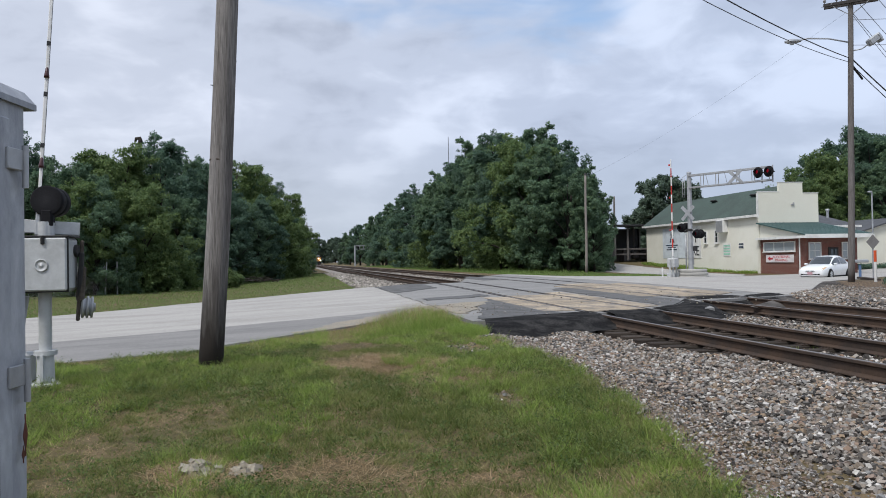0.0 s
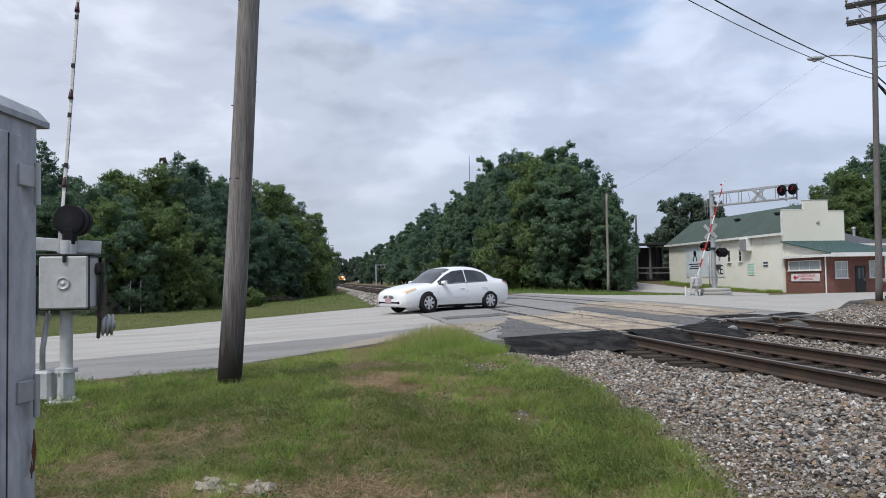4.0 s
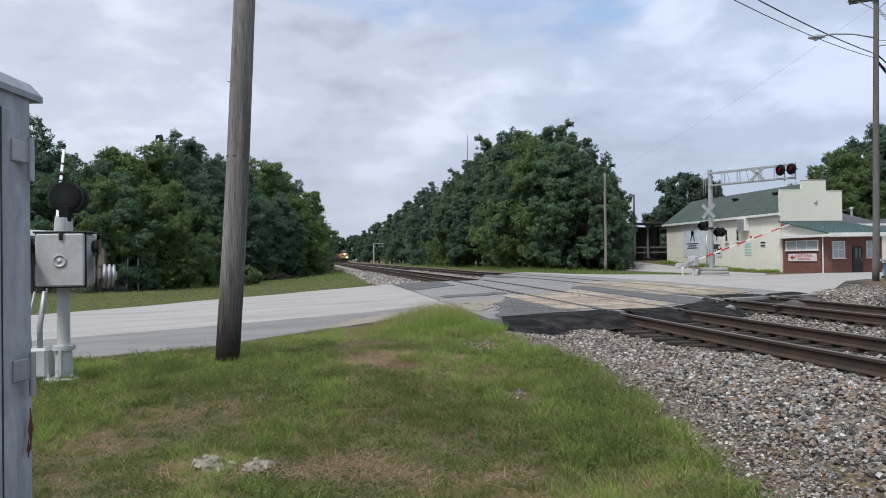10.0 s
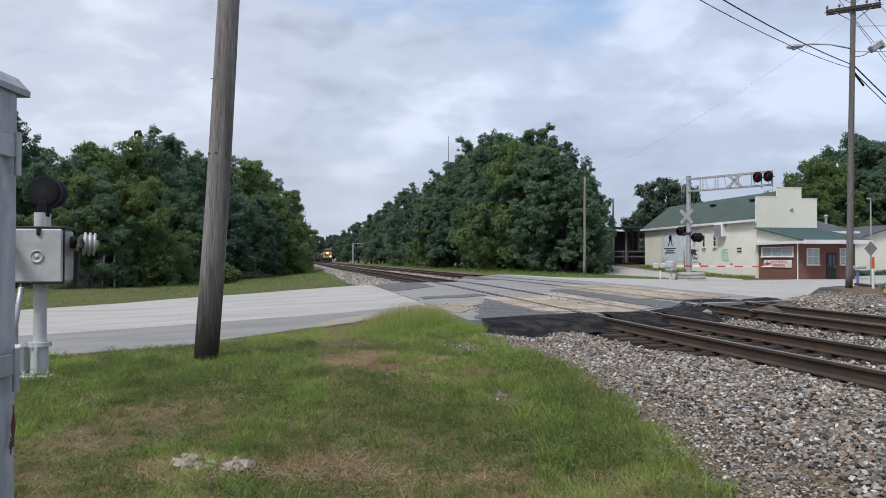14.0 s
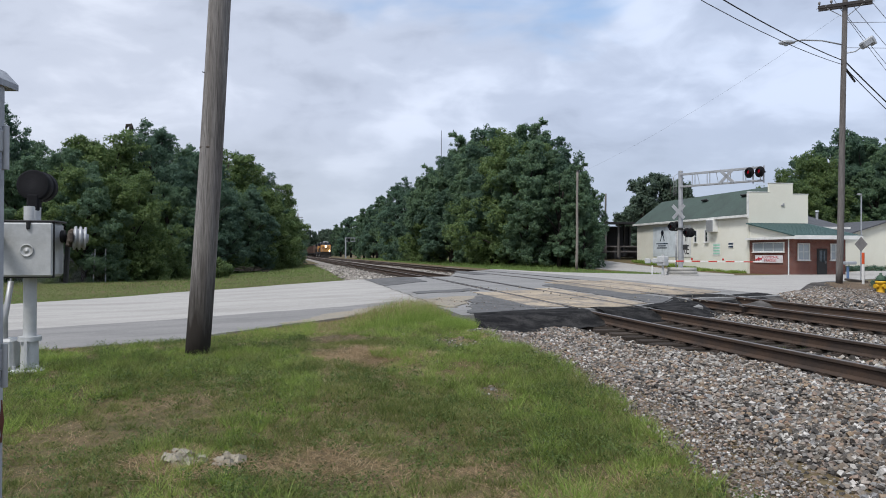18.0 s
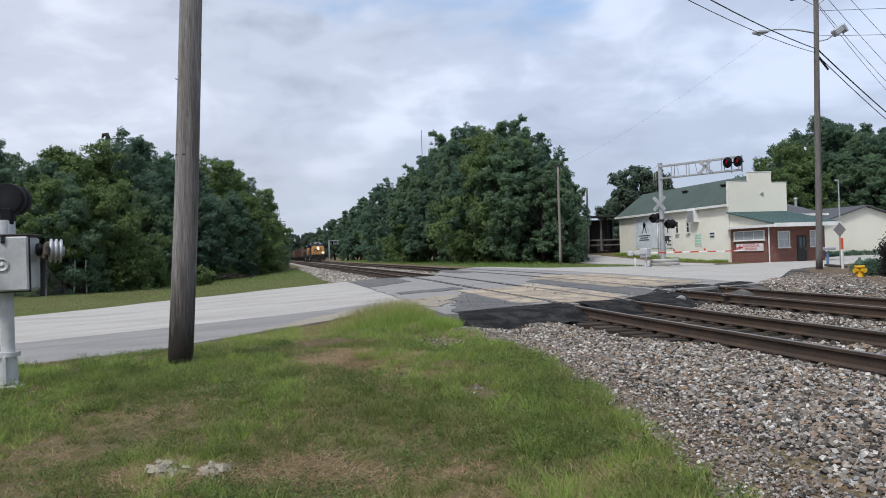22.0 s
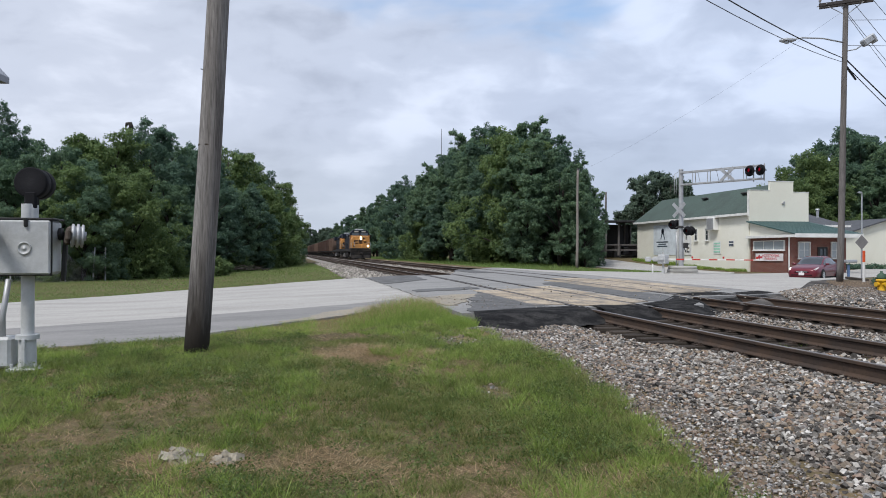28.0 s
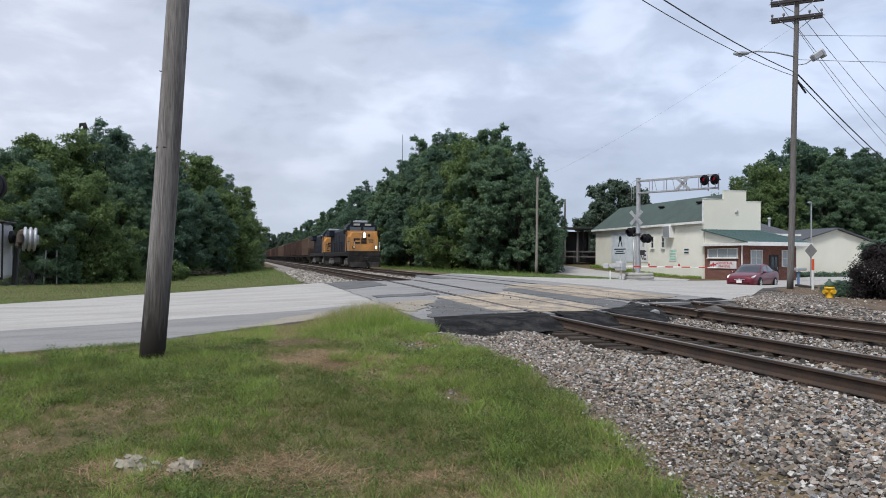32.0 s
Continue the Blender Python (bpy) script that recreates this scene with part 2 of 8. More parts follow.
DIRT = material("brown_dirt", (0.115, 0.082, 0.057), 0.95, vary=0.7, grain=18, stain=1.2, second=(0.18, 0.14, 0.095), bump=0.9)
STONE_PALE = material("pale_ballast_stone", (0.34, 0.315, 0.28), 0.9, vary=0.4, grain=20, stain=1.0, second=(0.24, 0.21, 0.18), island=0.5)
BALLAST_PALE = material("pale_ballast_bed", (0.27, 0.245, 0.215), 0.95, vary=0.8, grain=14, stain=0.6, second=(0.2, 0.18, 0.155), bump=1.0)
# near black: the shade between the loose stones is put into the bed colour
BALLAST_SHADED = material("ballast_bed_gap_shade", (0.045, 0.04, 0.036), 0.95, vary=0.9, grain=16, stain=0.8, second=(0.17, 0.155, 0.14), bump=1.0)


def stone_material(name):
    """Crushed rock: each stone dark grey, blue-grey, tan or pale."""
    m = material(name, (0.25, 0.24, 0.23), 0.88, vary=0.55, grain=35, stain=2, bump=0.6)
    t = m.node_tree
    geo = t.nodes.new("ShaderNodeNewGeometry")
    ramp = t.nodes.new("ShaderNodeValToRGB")
    e = ramp.color_ramp.elements
    stops = ((0.0, (0.033, 0.03, 0.028)), (0.17, (0.09, 0.085, 0.079)), (0.32, (0.185, 0.172, 0.155)), (0.45, (0.3, 0.22, 0.145)), (0.57, (0.245, 0.252, 0.255)), (0.7, (0.25, 0.165, 0.115)), (0.84, (0.36, 0.345, 0.315)), (1.0, (0.6, 0.57, 0.53)))
    while len(e) < len(stops):
        e.new(0.5)
    for k, (p, c) in enumerate(stops):
        e[k].position, e[k].color = p, (*c, 1)
    t.links.new(geo.outputs["Random Per Island"], ramp.inputs[0])
    mix = [n for n in t.nodes if n.bl_idname == "ShaderNodeMix"][0]
    t.links.new(ramp.outputs[0], mix.inputs[6])
    mix.inputs[7].default_value = (0.15, 0.125, 0.1, 1)
    return m


STONE = stone_material("crushed_stone")
STONE_WHITE = material("pale_stone", (0.36, 0.325, 0.26), 0.9, vary=0.5, grain=40, stain=9, second=(0.2, 0.18, 0.14), island=0.25, bump=0.8)
RAIL_SIDE = material("rusty_rail_steel", (0.085, 0.058, 0.043), 0.8, metal=0.2, vary=0.4, grain=40, stain=2.5, second=(0.05, 0.042, 0.038), bump=0.4)
RAIL_TOP = material("worn_rail_head", (0.23, 0.2, 0.18), 0.42, metal=0.75, vary=0.2, grain=60, stain=1.5)
ARM_WOOD = material("dark_grey_crossarm", (0.06, 0.055, 0.054), 0.92, vary=0.5, grain=18, stain=1.5, bump=0.6)
TIE = material("creosote_timber", (0.05, 0.04, 0.033), 0.92, vary=0.5, grain=18, stain=2, second=(0.1, 0.085, 0.07), piece=0.35, bump=0.8, stretch=(0.3, 3, 3))
POLE_WOOD = material("weathered_grey_pole_wood", (0.25, 0.238, 0.228), 0.92, vary=1.2, grain=46, stain=2.2, second=(0.1, 0.085, 0.075), bump=1.0, stretch=(2.4, 2.4, 0.07))
CREOSOTE = material("dark_creosoted_wood", (0.05, 0.042, 0.036), 0.9, vary=0.7, grain=20, stain=1.4, second=(0.12, 0.085, 0.06), bump=1.0, stretch=(2.2, 2.2, 0.15))


def dark_foot(m, top, dark):
    """A creosote stain that climbs the foot of a pole to a ragged edge."""
    t = m.node_tree
    where = t.nodes.new("ShaderNodeTexCoord")
    split = t.nodes.new("ShaderNodeSeparateXYZ")
    rag = t.nodes.new("ShaderNodeTexNoise")
    rag.inputs["Scale"].default_value, rag.inputs["Detail"].default_value = 4.0, 5.0
    squash = t.nodes.new("ShaderNodeMapping")
    squash.inputs["Scale"].default_value = (3, 3, 0.35)
    ramp = t.nodes.new("ShaderNodeMapRange")
    add = t.nodes.new("ShaderNodeMath")
    add.operation = "MULTIPLY_ADD"
    add.inputs[1].default_value = 1.6
    mix = t.nodes.new("ShaderNodeMix")
    mix.data_type = "RGBA"
    t.links.new(where.outputs["Object"], split.inputs[0])
    t.links.new(where.outputs["Object"], squash.inputs[0])
    t.links.new(squash.outputs[0], rag.inputs["Vector"])
    t.links.new(rag.outputs["Fac"], add.inputs[0])
    t.links.new(split.outputs["Z"], add.inputs[2])
    ramp.inputs["From Min"].default_value, ramp.inputs["From Max"].default_value = top + 0.3, top + 1.3
    t.links.new(add.outputs[0], ramp.inputs["Value"])
    socket = t.nodes["Principled BSDF"].inputs["Base Color"]
    source = socket.links[0].from_socket
    mix.inputs[6].default_value = (*dark, 1)
    t.links.new(ramp.outputs[0], mix.inputs[0])
    t.links.new(source, mix.inputs[7])
    t.links.new(mix.outputs[2], socket)


dark_foot(POLE_WOOD, 0.95, (0.035, 0.03, 0.026))
POLE_PALE = material("bleached_pole_wood", (0.24, 0.22, 0.195), 0.92, vary=0.6, grain=20, stain=1.2, bump=0.8, stretch=(2, 2, 0.12))
POLE_DARK = material("brown_pole_wood", (0.165, 0.155, 0.148), 0.92, vary=0.8, grain=26, stain=0.8, second=(0.1, 0.085, 0.075), bump=0.8, stretch=(2, 2, 0.1))
PAINT_SILVER = material("chalky_silver_paint", (0.5, 0.51, 0.51), 0.55, metal=0.15, vary=0.15, grain=20, stain=3.5, second=(0.36, 0.365, 0.36), bump=0.15)
PAINT_GREY = material("peeling_grey_blue_paint", (0.285, 0.3, 0.33), 0.6, vary=0.2, grain=22, stain=7.0, second=(0.5, 0.52, 0.54), bump=0.3, stain_amount=0.75, stretch=(1, 1, 0.5))
GALVANISED = material("galvanised_steel", (0.42, 0.43, 0.44), 0.5, metal=0.45, vary=0.15, grain=18, stain=4, bump=0.1)
DARK_STEEL = material("dark_greasy_steel", (0.035, 0.034, 0.034), 0.6, metal=0.3, vary=0.3, grain=30)
PLATE_RUST = material("dark_brown_rust", (0.055, 0.04, 0.032), 0.9, vary=0.4, grain=30, stain=6)
RUST = material("red_rust", (0.13, 0.05, 0.035), 0.9, vary=0.4, grain=30, stain=6)
BLACK = material("matt_black_paint", (0.011, 0.011, 0.013), 0.85, vary=0.2, grain=20)
WHITE_REFLECT = material("white_gate_sheeting", (0.76, 0.75, 0.72), 0.5, vary=0.1, grain=15, stain=3)
RED_REFLECT = material("red_gate_sheeting", (0.5, 0.035, 0.025), 0.5, vary=0.12, grain=15, stain=3)
WALL_CREAM = material("cream_painted_wall", (0.79, 0.78, 0.69), 0.85, vary=0.06, grain=12, stain=0.35, second=(0.7, 0.68, 0.58), bump=0.15)
WALL_CREAM_FRONT = material("cream_metal_front", (0.74, 0.73, 0.63), 0.8, vary=0.05, grain=10, stain=0.3, second=(0.68, 0.66, 0.56), bump=0.1)
TRIM_WHITE = material("white_trim", (0.75, 0.75, 0.72), 0.7, vary=0.08, grain=12)
ROOF_GREY = material("grey_green_shingles", (0.075, 0.105, 0.092), 0.9, vary=0.35, grain=6, stain=0.5, second=(0.062, 0.08, 0.072), bump=0.4)
ROOF_GREEN = material("green_metal_roof", (0.042, 0.088, 0.082), 0.7, vary=0.1, grain=8, stain=0.6, second=(0.06, 0.11, 0.105), bump=0.1)
ROOF_SLATE = material("dark_grey_shingles", (0.1, 0.105, 0.115), 0.9, vary=0.3, grain=6)
BRICK = material("red_brown_brick", (0.2, 0.075, 0.055), 0.9, vary=0.25, grain=25, stain=1.2, piece=0.3, second=(0.15, 0.062, 0.05))
MORTAR = material("brick_mortar", (0.21, 0.12, 0.1), 0.95, vary=0.2, grain=30)
def brick_courses(m):
    """Adds brick courses and pale joints to a wall material, in the wall's own metres."""
    t = m.node_tree
    where = t.nodes.new("ShaderNodeTexCoord")
    split = t.nodes.new("ShaderNodeSeparateXYZ")
    join = t.nodes.new("ShaderNodeCombineXYZ")
    add = t.nodes.new("ShaderNodeMath")
    t.links.new(where.outputs["Object"], split.inputs[0])
    t.links.new(split.outputs["X"], add.inputs[0])
    t.links.new(split.outputs["Y"], add.inputs[1])
    t.links.new(add.outputs[0], join.inputs[0])
    t.links.new(split.outputs["Z"], join.inputs[1])
    b = t.nodes.new("ShaderNodeTexBrick")
    b.inputs["Scale"].default_value = 1.0
    b.inputs["Brick Width"].default_value, b.inputs["Row Height"].default_value, b.inputs["Mortar Size"].default_value = 0.21, 0.07, 0.006
    b.inputs["Color1"].default_value, b.inputs["Color2"].default_value, b.inputs["Mortar"].default_value = (0.2, 0.07, 0.05, 1), (0.14, 0.055, 0.045, 1), (0.27, 0.22, 0.19, 1)
    t.links.new(join.outputs[0], b.inputs["Vector"])
    t.links.new(b.outputs["Color"], t.nodes["Principled BSDF"].inputs["Base Color"])


brick_courses(MORTAR)
GLASS_DARK = glass_material("dark_window_glass", (0.035, 0.045, 0.05))
GLASS_PALE = glass_material("curtained_window_glass", (0.36, 0.4, 0.42), 0.15)
SIGN_RED = material("red_sign_paint", (0.5, 0.03, 0.05), 0.6, vary=0.06)
SIGN_WHITE = material("white_sign_board", (0.78, 0.74, 0.74), 0.6, vary=0.05)
BANNER_BLUE = material("pale_blue_banner", (0.66, 0.72, 0.76), 0.7, vary=0.05)
INK = material("dark_blue_ink", (0.02, 0.04, 0.07), 0.7, vary=0.1)
GREEN_NOTICE = material("pale_green_notice", (0.35, 0.66, 0.5), 0.7, vary=0.1)
YELLOW_PAINT = material("hydrant_yellow_paint", (0.72, 0.42, 0.02), 0.5, vary=0.1, grain=20, stain=4)
ORANGE = material("orange_plastic", (0.72, 0.1, 0.025), 0.5, vary=0.06)
WHITE_PLASTIC = material("white_plastic", (0.74, 0.74, 0.72), 0.5, vary=0.06)
BLUE_BOX = material("faded_blue_paint", (0.1, 0.17, 0.3), 0.6, vary=0.12)
RUBBER = material("tyre_rubber", (0.018, 0.018, 0.018), 0.85, vary=0.2)
ALLOY = material("alloy_wheel", (0.6, 0.61, 0.62), 0.35, metal=0.25, vary=0.08)
CAR_WHITE = material("white_car_paint", (0.82, 0.83, 0.83), 0.3, vary=0.015, bump=0, coat=0.6, stain_amount=0.03)
CAR_RED = material("dark_red_car_paint", (0.13, 0.004, 0.016), 0.35, vary=0.03, metal=0.2, bump=0, coat=0.4, stain_amount=0.05)
CAR_GLASS = glass_material("tinted_car_glass", (0.02, 0.024, 0.026), 0.03)
HEADLAMP = material("clear_headlamp", (0.72, 0.7, 0.64), 0.12, metal=0.3, vary=0.1, grain=20)
AMBER = material("amber_headlamp", (0.7, 0.5, 0.32), 0.2, vary=0.1, grain=20)
LAMP_ON = material("lit_headlamp", (0.9, 0.9, 0.85), 0.2, vary=0, bump=0, glow=(1.0, 0.93, 0.8, 1.6))
TAIL = material("red_tail_lamp", (0.4, 0.02, 0.02), 0.2, vary=0.05)
PLATE = material("pinkish_plate", (0.5, 0.3, 0.33), 0.6, vary=0.1, grain=60)
LOCO_BLUE = material("dark_blue_locomotive_paint", (0.011, 0.015, 0.024), 0.6, vary=0.25, grain=8, stain=1.0, second=(0.022, 0.023, 0.026))
LOCO_YELLOW = material("golden_yellow_locomotive_paint", (0.46, 0.21, 0.05), 0.6, vary=0.2, grain=8, stain=1.2, second=(0.29, 0.17, 0.07))
LOCO_BLACK = material("sooty_black_underframe", (0.016, 0.016, 0.016), 0.75, vary=0.35, grain=10, stain=2, second=(0.05, 0.042, 0.036))
LOCO_GREY = material("grey_truck_steel", (0.24, 0.228, 0.22), 0.7, metal=0.1, vary=0.35, grain=10)
for dull in (LOCO_BLUE, LOCO_BLACK):
    dull.node_tree.nodes["Principled BSDF"].inputs["Specular IOR Level"].default_value = 0.12
LOCO_LAMP = material("bright_locomotive_headlight", (1, 0.95, 0.85), 0.2, vary=0, bump=0, glow=(1.0, 0.82, 0.52, 60.0))
NUMBER_BOARD = material("dim_number_board", (0.3, 0.3, 0.29), 0.5, vary=0.1, bump=0, glow=(1, 0.95, 0.85, 0.03))
HOPPER_BROWN = material("rusty_brown_hopper", (0.072, 0.044, 0.035), 0.85, vary=0.3, grain=6, stain=0.6, second=(0.065, 0.045, 0.038), piece=0.25)
HOPPER_GREY = material("faded_tan_hopper", (0.13, 0.09, 0.07), 0.85, vary=0.25, grain=6, stain=0.7, second=(0.12, 0.08, 0.06))
COAL = material("coal_load", (0.02, 0.02, 0.021), 0.8, vary=0.5, grain=6, bump=1)
LENS_RED = material("lit_red_lens", (0.35, 0.01, 0.02), 0.25, vary=0, bump=0, glow=(1.0, 0.03, 0.07, 0.1))
LENS_GATE = material("dull_maroon_lens", (0.05, 0.009, 0.011), 0.35, vary=0.3, bump=0)
LENS_DIM = material("unlit_red_lens", (0.14, 0.012, 0.018), 0.2, vary=0.1, bump=0)
LAMP_GREY = material("weathered_aluminium", (0.42, 0.44, 0.46), 0.5, metal=0.4, vary=0.15)
LAMP_LENS = material("cloudy_lamp_lens", (0.5, 0.55, 0.6), 0.25, vary=0.1)
CABLE = material("black_cable", (0.02, 0.021, 0.024), 0.7, vary=0.1)
CABLE_GREY = material("grey_wire", (0.16, 0.17, 0.19), 0.6, vary=0.1)
BARK = material("tree_bark", (0.05, 0.044, 0.038), 0.95, vary=0.5, grain=12, stain=1.5, bump=0.9, stretch=(2, 2, 0.3))
# wood leaves: dark ends raised and blued to carry haze in the colour
LEAF_DEEP = leaf_material("deep_green_leaves", (0.074, 0.132, 0.1), (0.108, 0.184, 0.124), (0.15, 0.235, 0.138))
LEAF_MID = leaf_material("mid_green_leaves", (0.08, 0.14, 0.094), (0.12, 0.196, 0.114), (0.17, 0.256, 0.132))
LEAF_LIGHT = leaf_material("light_green_leaves", (0.08, 0.135, 0.06), (0.14, 0.21, 0.075), (0.215, 0.285, 0.1))
LEAF_SAGE = leaf_material("sage_green_leaves", (0.09, 0.158, 0.104), (0.136, 0.218, 0.126), (0.2, 0.29, 0.142))
# far leaves: paler still, with the haze of distance mixed into the greens
LEAF_FAR = leaf_material("far_leaves_with_haze", (0.078, 0.115, 0.092), (0.11, 0.158, 0.11), (0.14, 0.195, 0.122))
BLADE_FAR = leaf_material("verge_grass_blades", (0.1, 0.17, 0.045), (0.185, 0.285, 0.078), (0.27, 0.37, 0.115), 0.35)
WEED = leaf_material("lawn_weed_leaves", (0.045, 0.08, 0.024), (0.125, 0.18, 0.05), (0.23, 0.28, 0.09), 1.6)
LEAF_PURPLE = leaf_material("purple_brown_hedge_leaves", (0.014, 0.012, 0.012), (0.027, 0.021, 0.02), (0.045, 0.033, 0.03))
BLADE = leaf_material("grass_blades", (0.055, 0.08, 0.02), (0.165, 0.212, 0.054), (0.41, 0.38, 0.165), 1.9)
BLADE_LUSH = leaf_material("lush_grass_blades", (0.095, 0.165, 0.032), (0.265, 0.375, 0.076), (0.46, 0.53, 0.165), 1.7)
STRAW = leaf_material("dry_straw", (0.19, 0.125, 0.065), (0.41, 0.295, 0.17), (0.66, 0.53, 0.34), 1.6)


# ---- mesh tools ----
def rot(rx=0, ry=0, rz=0):
    return Euler([radians(a) for a in (rx, ry, rz)]).to_matrix()


class Shape:
    """Collects solids and becomes one mesh."""

    def __init__(self):
        self.v, self.f, self.s = [], [], []

    def add(self, verts, faces, smooth=False, m=None):
        k = len(self.v)
        self.v += [tuple(m @ Vector(p)) if m is not None else tuple(p) for p in verts]
        self.f += [tuple(k + i for i in f) for f in faces]
        self.s += [smooth] * len(faces)
        return self

    def box(self, c, size, m=None, chamfer=0.0, at=None):
        """A box round c; with a chamfer its edges are cut. m turns it about its centre."""
        h = [s / 2 for s in size]
        e = min(chamfer, min(h) * 0.8)
        pts, faces = [], []
        if e <= 0:
            pts = [(x * h[0], y * h[1], z * h[2]) for x in (-1, 1) for y in (-1, 1) for z in (-1, 1)]
            faces = [(0, 1, 3, 2), (4, 6, 7, 5), (0, 4, 5, 1), (2, 3, 7, 6), (0, 2, 6, 4), (1, 5, 7, 3)]
        else:
            index = {}
            for x in (-1, 1):
                for y in (-1, 1):
                    for z in (-1, 1):
                        for a in range(3):
                            p = [(x, y, z)[i] * (h[i] if i == a else h[i] - e) for i in range(3)]
                            index[x, y, z, a] = len(pts)
                            pts.append(p)
            for a in range(3):
                b, c2 = (a + 1) % 3, (a + 2) % 3
                for s in (-1, 1):
                    loop = []
                    for sb, sc in ((-1, -1), (1, -1), (1, 1), (-1, 1)):
                        k = [0, 0, 0]
                        k[a], k[b], k[c2] = s, sb, sc
                        loop.append(index[(*k, a)])
                    faces.append(tuple(loop if s > 0 else loop[::-1]))
                for sb in (-1, 1):
                    for sc in (-1, 1):
                        k0, k1 = [0, 0, 0], [0, 0, 0]
                        k0[a], k0[b], k0[c2] = -1, sb, sc
                        k1[a], k1[b], k1[c2] = 1, sb, sc
                        loop = [index[(*k0, b)], index[(*k1, b)], index[(*k1, c2)], index[(*k0, c2)]]
                        faces.append(tuple(loop if sb * sc < 0 else loop[::-1]))
            for x in (-1, 1):
                for y in (-1, 1):
                    for z in (-1, 1):
                        loop = [index[x, y, z, 0], index[x, y, z, 1], index[x, y, z, 2]]
                        faces.append(tuple(loop if x * y * z > 0 else loop[::-1]))
        t = Matrix.Translation(c) @ (m.to_4x4() if m is not None else Matrix())
        return self.add(pts, faces, False, t if at is None else at @ t)

    def rod(self, a, b, r0, r1=None, n=10, caps=True):
        a, b = Vector(a), Vector(b)
        r1 = r0 if r1 is None else r1
        d = (b - a).normalized()
        u = d.orthogonal().normalized()
        w = d.cross(u)
        pts = []
        for p, r in ((a, r0), (b, r1)):
            pts += [p + (u * math.cos(2 * math.pi * i / n) + w * math.sin(2 * math.pi * i / n)) * r for i in range(n)]
        self.add(pts, [(i, (i + 1) % n, n + (i + 1) % n, n + i) for i in range(n)], True)
        if caps:
            self.add(pts[:n], [tuple(range(n))[::-1]])
            self.add(pts[n:], [tuple(range(n))])
        return self

    def tube(self, points, r, n=6):
        pts = [Vector(p) for p in points]
        rings, u = [], None
        for i, p in enumerate(pts):
            d = (pts[min(i + 1, len(pts) - 1)] - pts[max(i - 1, 0)]).normalized()
            u = d.orthogonal() if u is None else u - d * u.dot(d)
            u.normalize()
            w = d.cross(u)
            q = r if isinstance(r, (int, float)) else r[i]
            rings.append([p + (u * math.cos(2 * math.pi * k / n) + w * math.sin(2 * math.pi * k / n)) * q for k in range(n)])
        return self.loft(rings)

    def lathe(self, profile, c=(0, 0, 0), n=16, m=None):
        """A turned body from (radius, height) pairs, about z through c."""
        pts, faces = [], []
        for r, z in profile:
            pts += [(r * math.cos(2 * math.pi * i / n), r * math.sin(2 * math.pi * i / n), z) for i in range(n)]
        for k in range(len(profile) - 1):
            faces += [(k * n + i, k * n + (i + 1) % n, (k + 1) * n + (i + 1) % n, (k + 1) * n + i) for i in range(n)]
        faces += [tuple(range(n))[::-1], tuple((len(profile) - 1) * n + i for i in range(n))]
        t = Matrix.Translation(c) @ (m.to_4x4() if m is not None else Matrix())
        k = len(self.f)
        self.add(pts, faces, True, t)
        self.s[-1] = self.s[-2] = False
        return self

    def extrude(self, outline, a, b, m=None):
        """A flat outline of (u, w) pairs swept from a to b along one axis: 'x', 'y' or 'z' given by m; here along y."""
        n = len(outline)
        pts = [(u, a, w) for u, w in outline] + [(u, b, w) for u, w in outline]
        faces = [(i, (i + 1) % n, n + (i + 1) % n, n + i) for i in range(n)]
        faces += [tuple(range(n))[::-1], tuple(range(n, 2 * n))]
        return self.add(pts, faces, False, m)

    def loft(self, rings, caps=True, smooth=True):
        n = len(rings[0])
        pts = [p for r in rings for p in r]
        faces = []
        for k in range(len(rings) - 1):
            faces += [(k * n + i, k * n + (i + 1) % n, (k + 1) * n + (i + 1) % n, (k + 1) * n + i) for i in range(n)]
        flat = [tuple(range(n))[::-1], tuple((len(rings) - 1) * n + i for i in range(n))] if caps else []
        self.add(pts, faces + flat, smooth)
        for k in range(len(flat)):
            self.s[-1 - k] = False
        return self

    def quad(self, a, b, c, d):
        return self.add((a, b, c, d), [(0, 1, 2, 3)])

    def mesh(self, name, mat):
        me = bpy.data.meshes.new(name)
        me.from_pydata(self.v, [], self.f)
        me.polygons.foreach_set("use_smooth", self.s)
        bm = bmesh.new()
        bm.from_mesh(me)
        bmesh.ops.recalc_face_normals(bm, faces=bm.faces)
        bm.to_mesh(me)
        bm.free()
        me.materials.append(mat)
        return me


def array_mesh(name, verts, faces, mat, smooth=False):
    """A mesh straight from numpy arrays of corners and of equal-sided faces."""
    me = bpy.data.meshes.new(name)
    n, k = faces.shape
    me.vertices.add(len(verts))
    me.vertices.foreach_set("co", np.asarray(verts, np.float32).ravel())
    me.loops.add(n * k)
    me.loops.foreach_set("vertex_index", np.asarray(faces, np.int32).ravel())
    me.polygons.add(n)
    me.polygons.foreach_set("loop_start", np.arange(0, n * k, k, dtype=np.int32))
    me.polygons.foreach_set("use_smooth", np.full(n, smooth))
    me.update(calc_edges=True)
    me.materials.append(mat)
    return me


def part(name, shape, mat, parent, label="", at=None):
    ob = new(name, shape.mesh(name, mat) if isinstance(shape, Shape) else shape)
    ob.parent = parent
    if at is not None:
        ob.matrix_basis = at
    return tagged(ob, label)


def thing(name, m, label, category, group="", kind=""):
    ob = new(name)
    ob.empty_display_size = 0.2
    ob.matrix_basis = m
    return tagged(ob, label, category, group, kind)


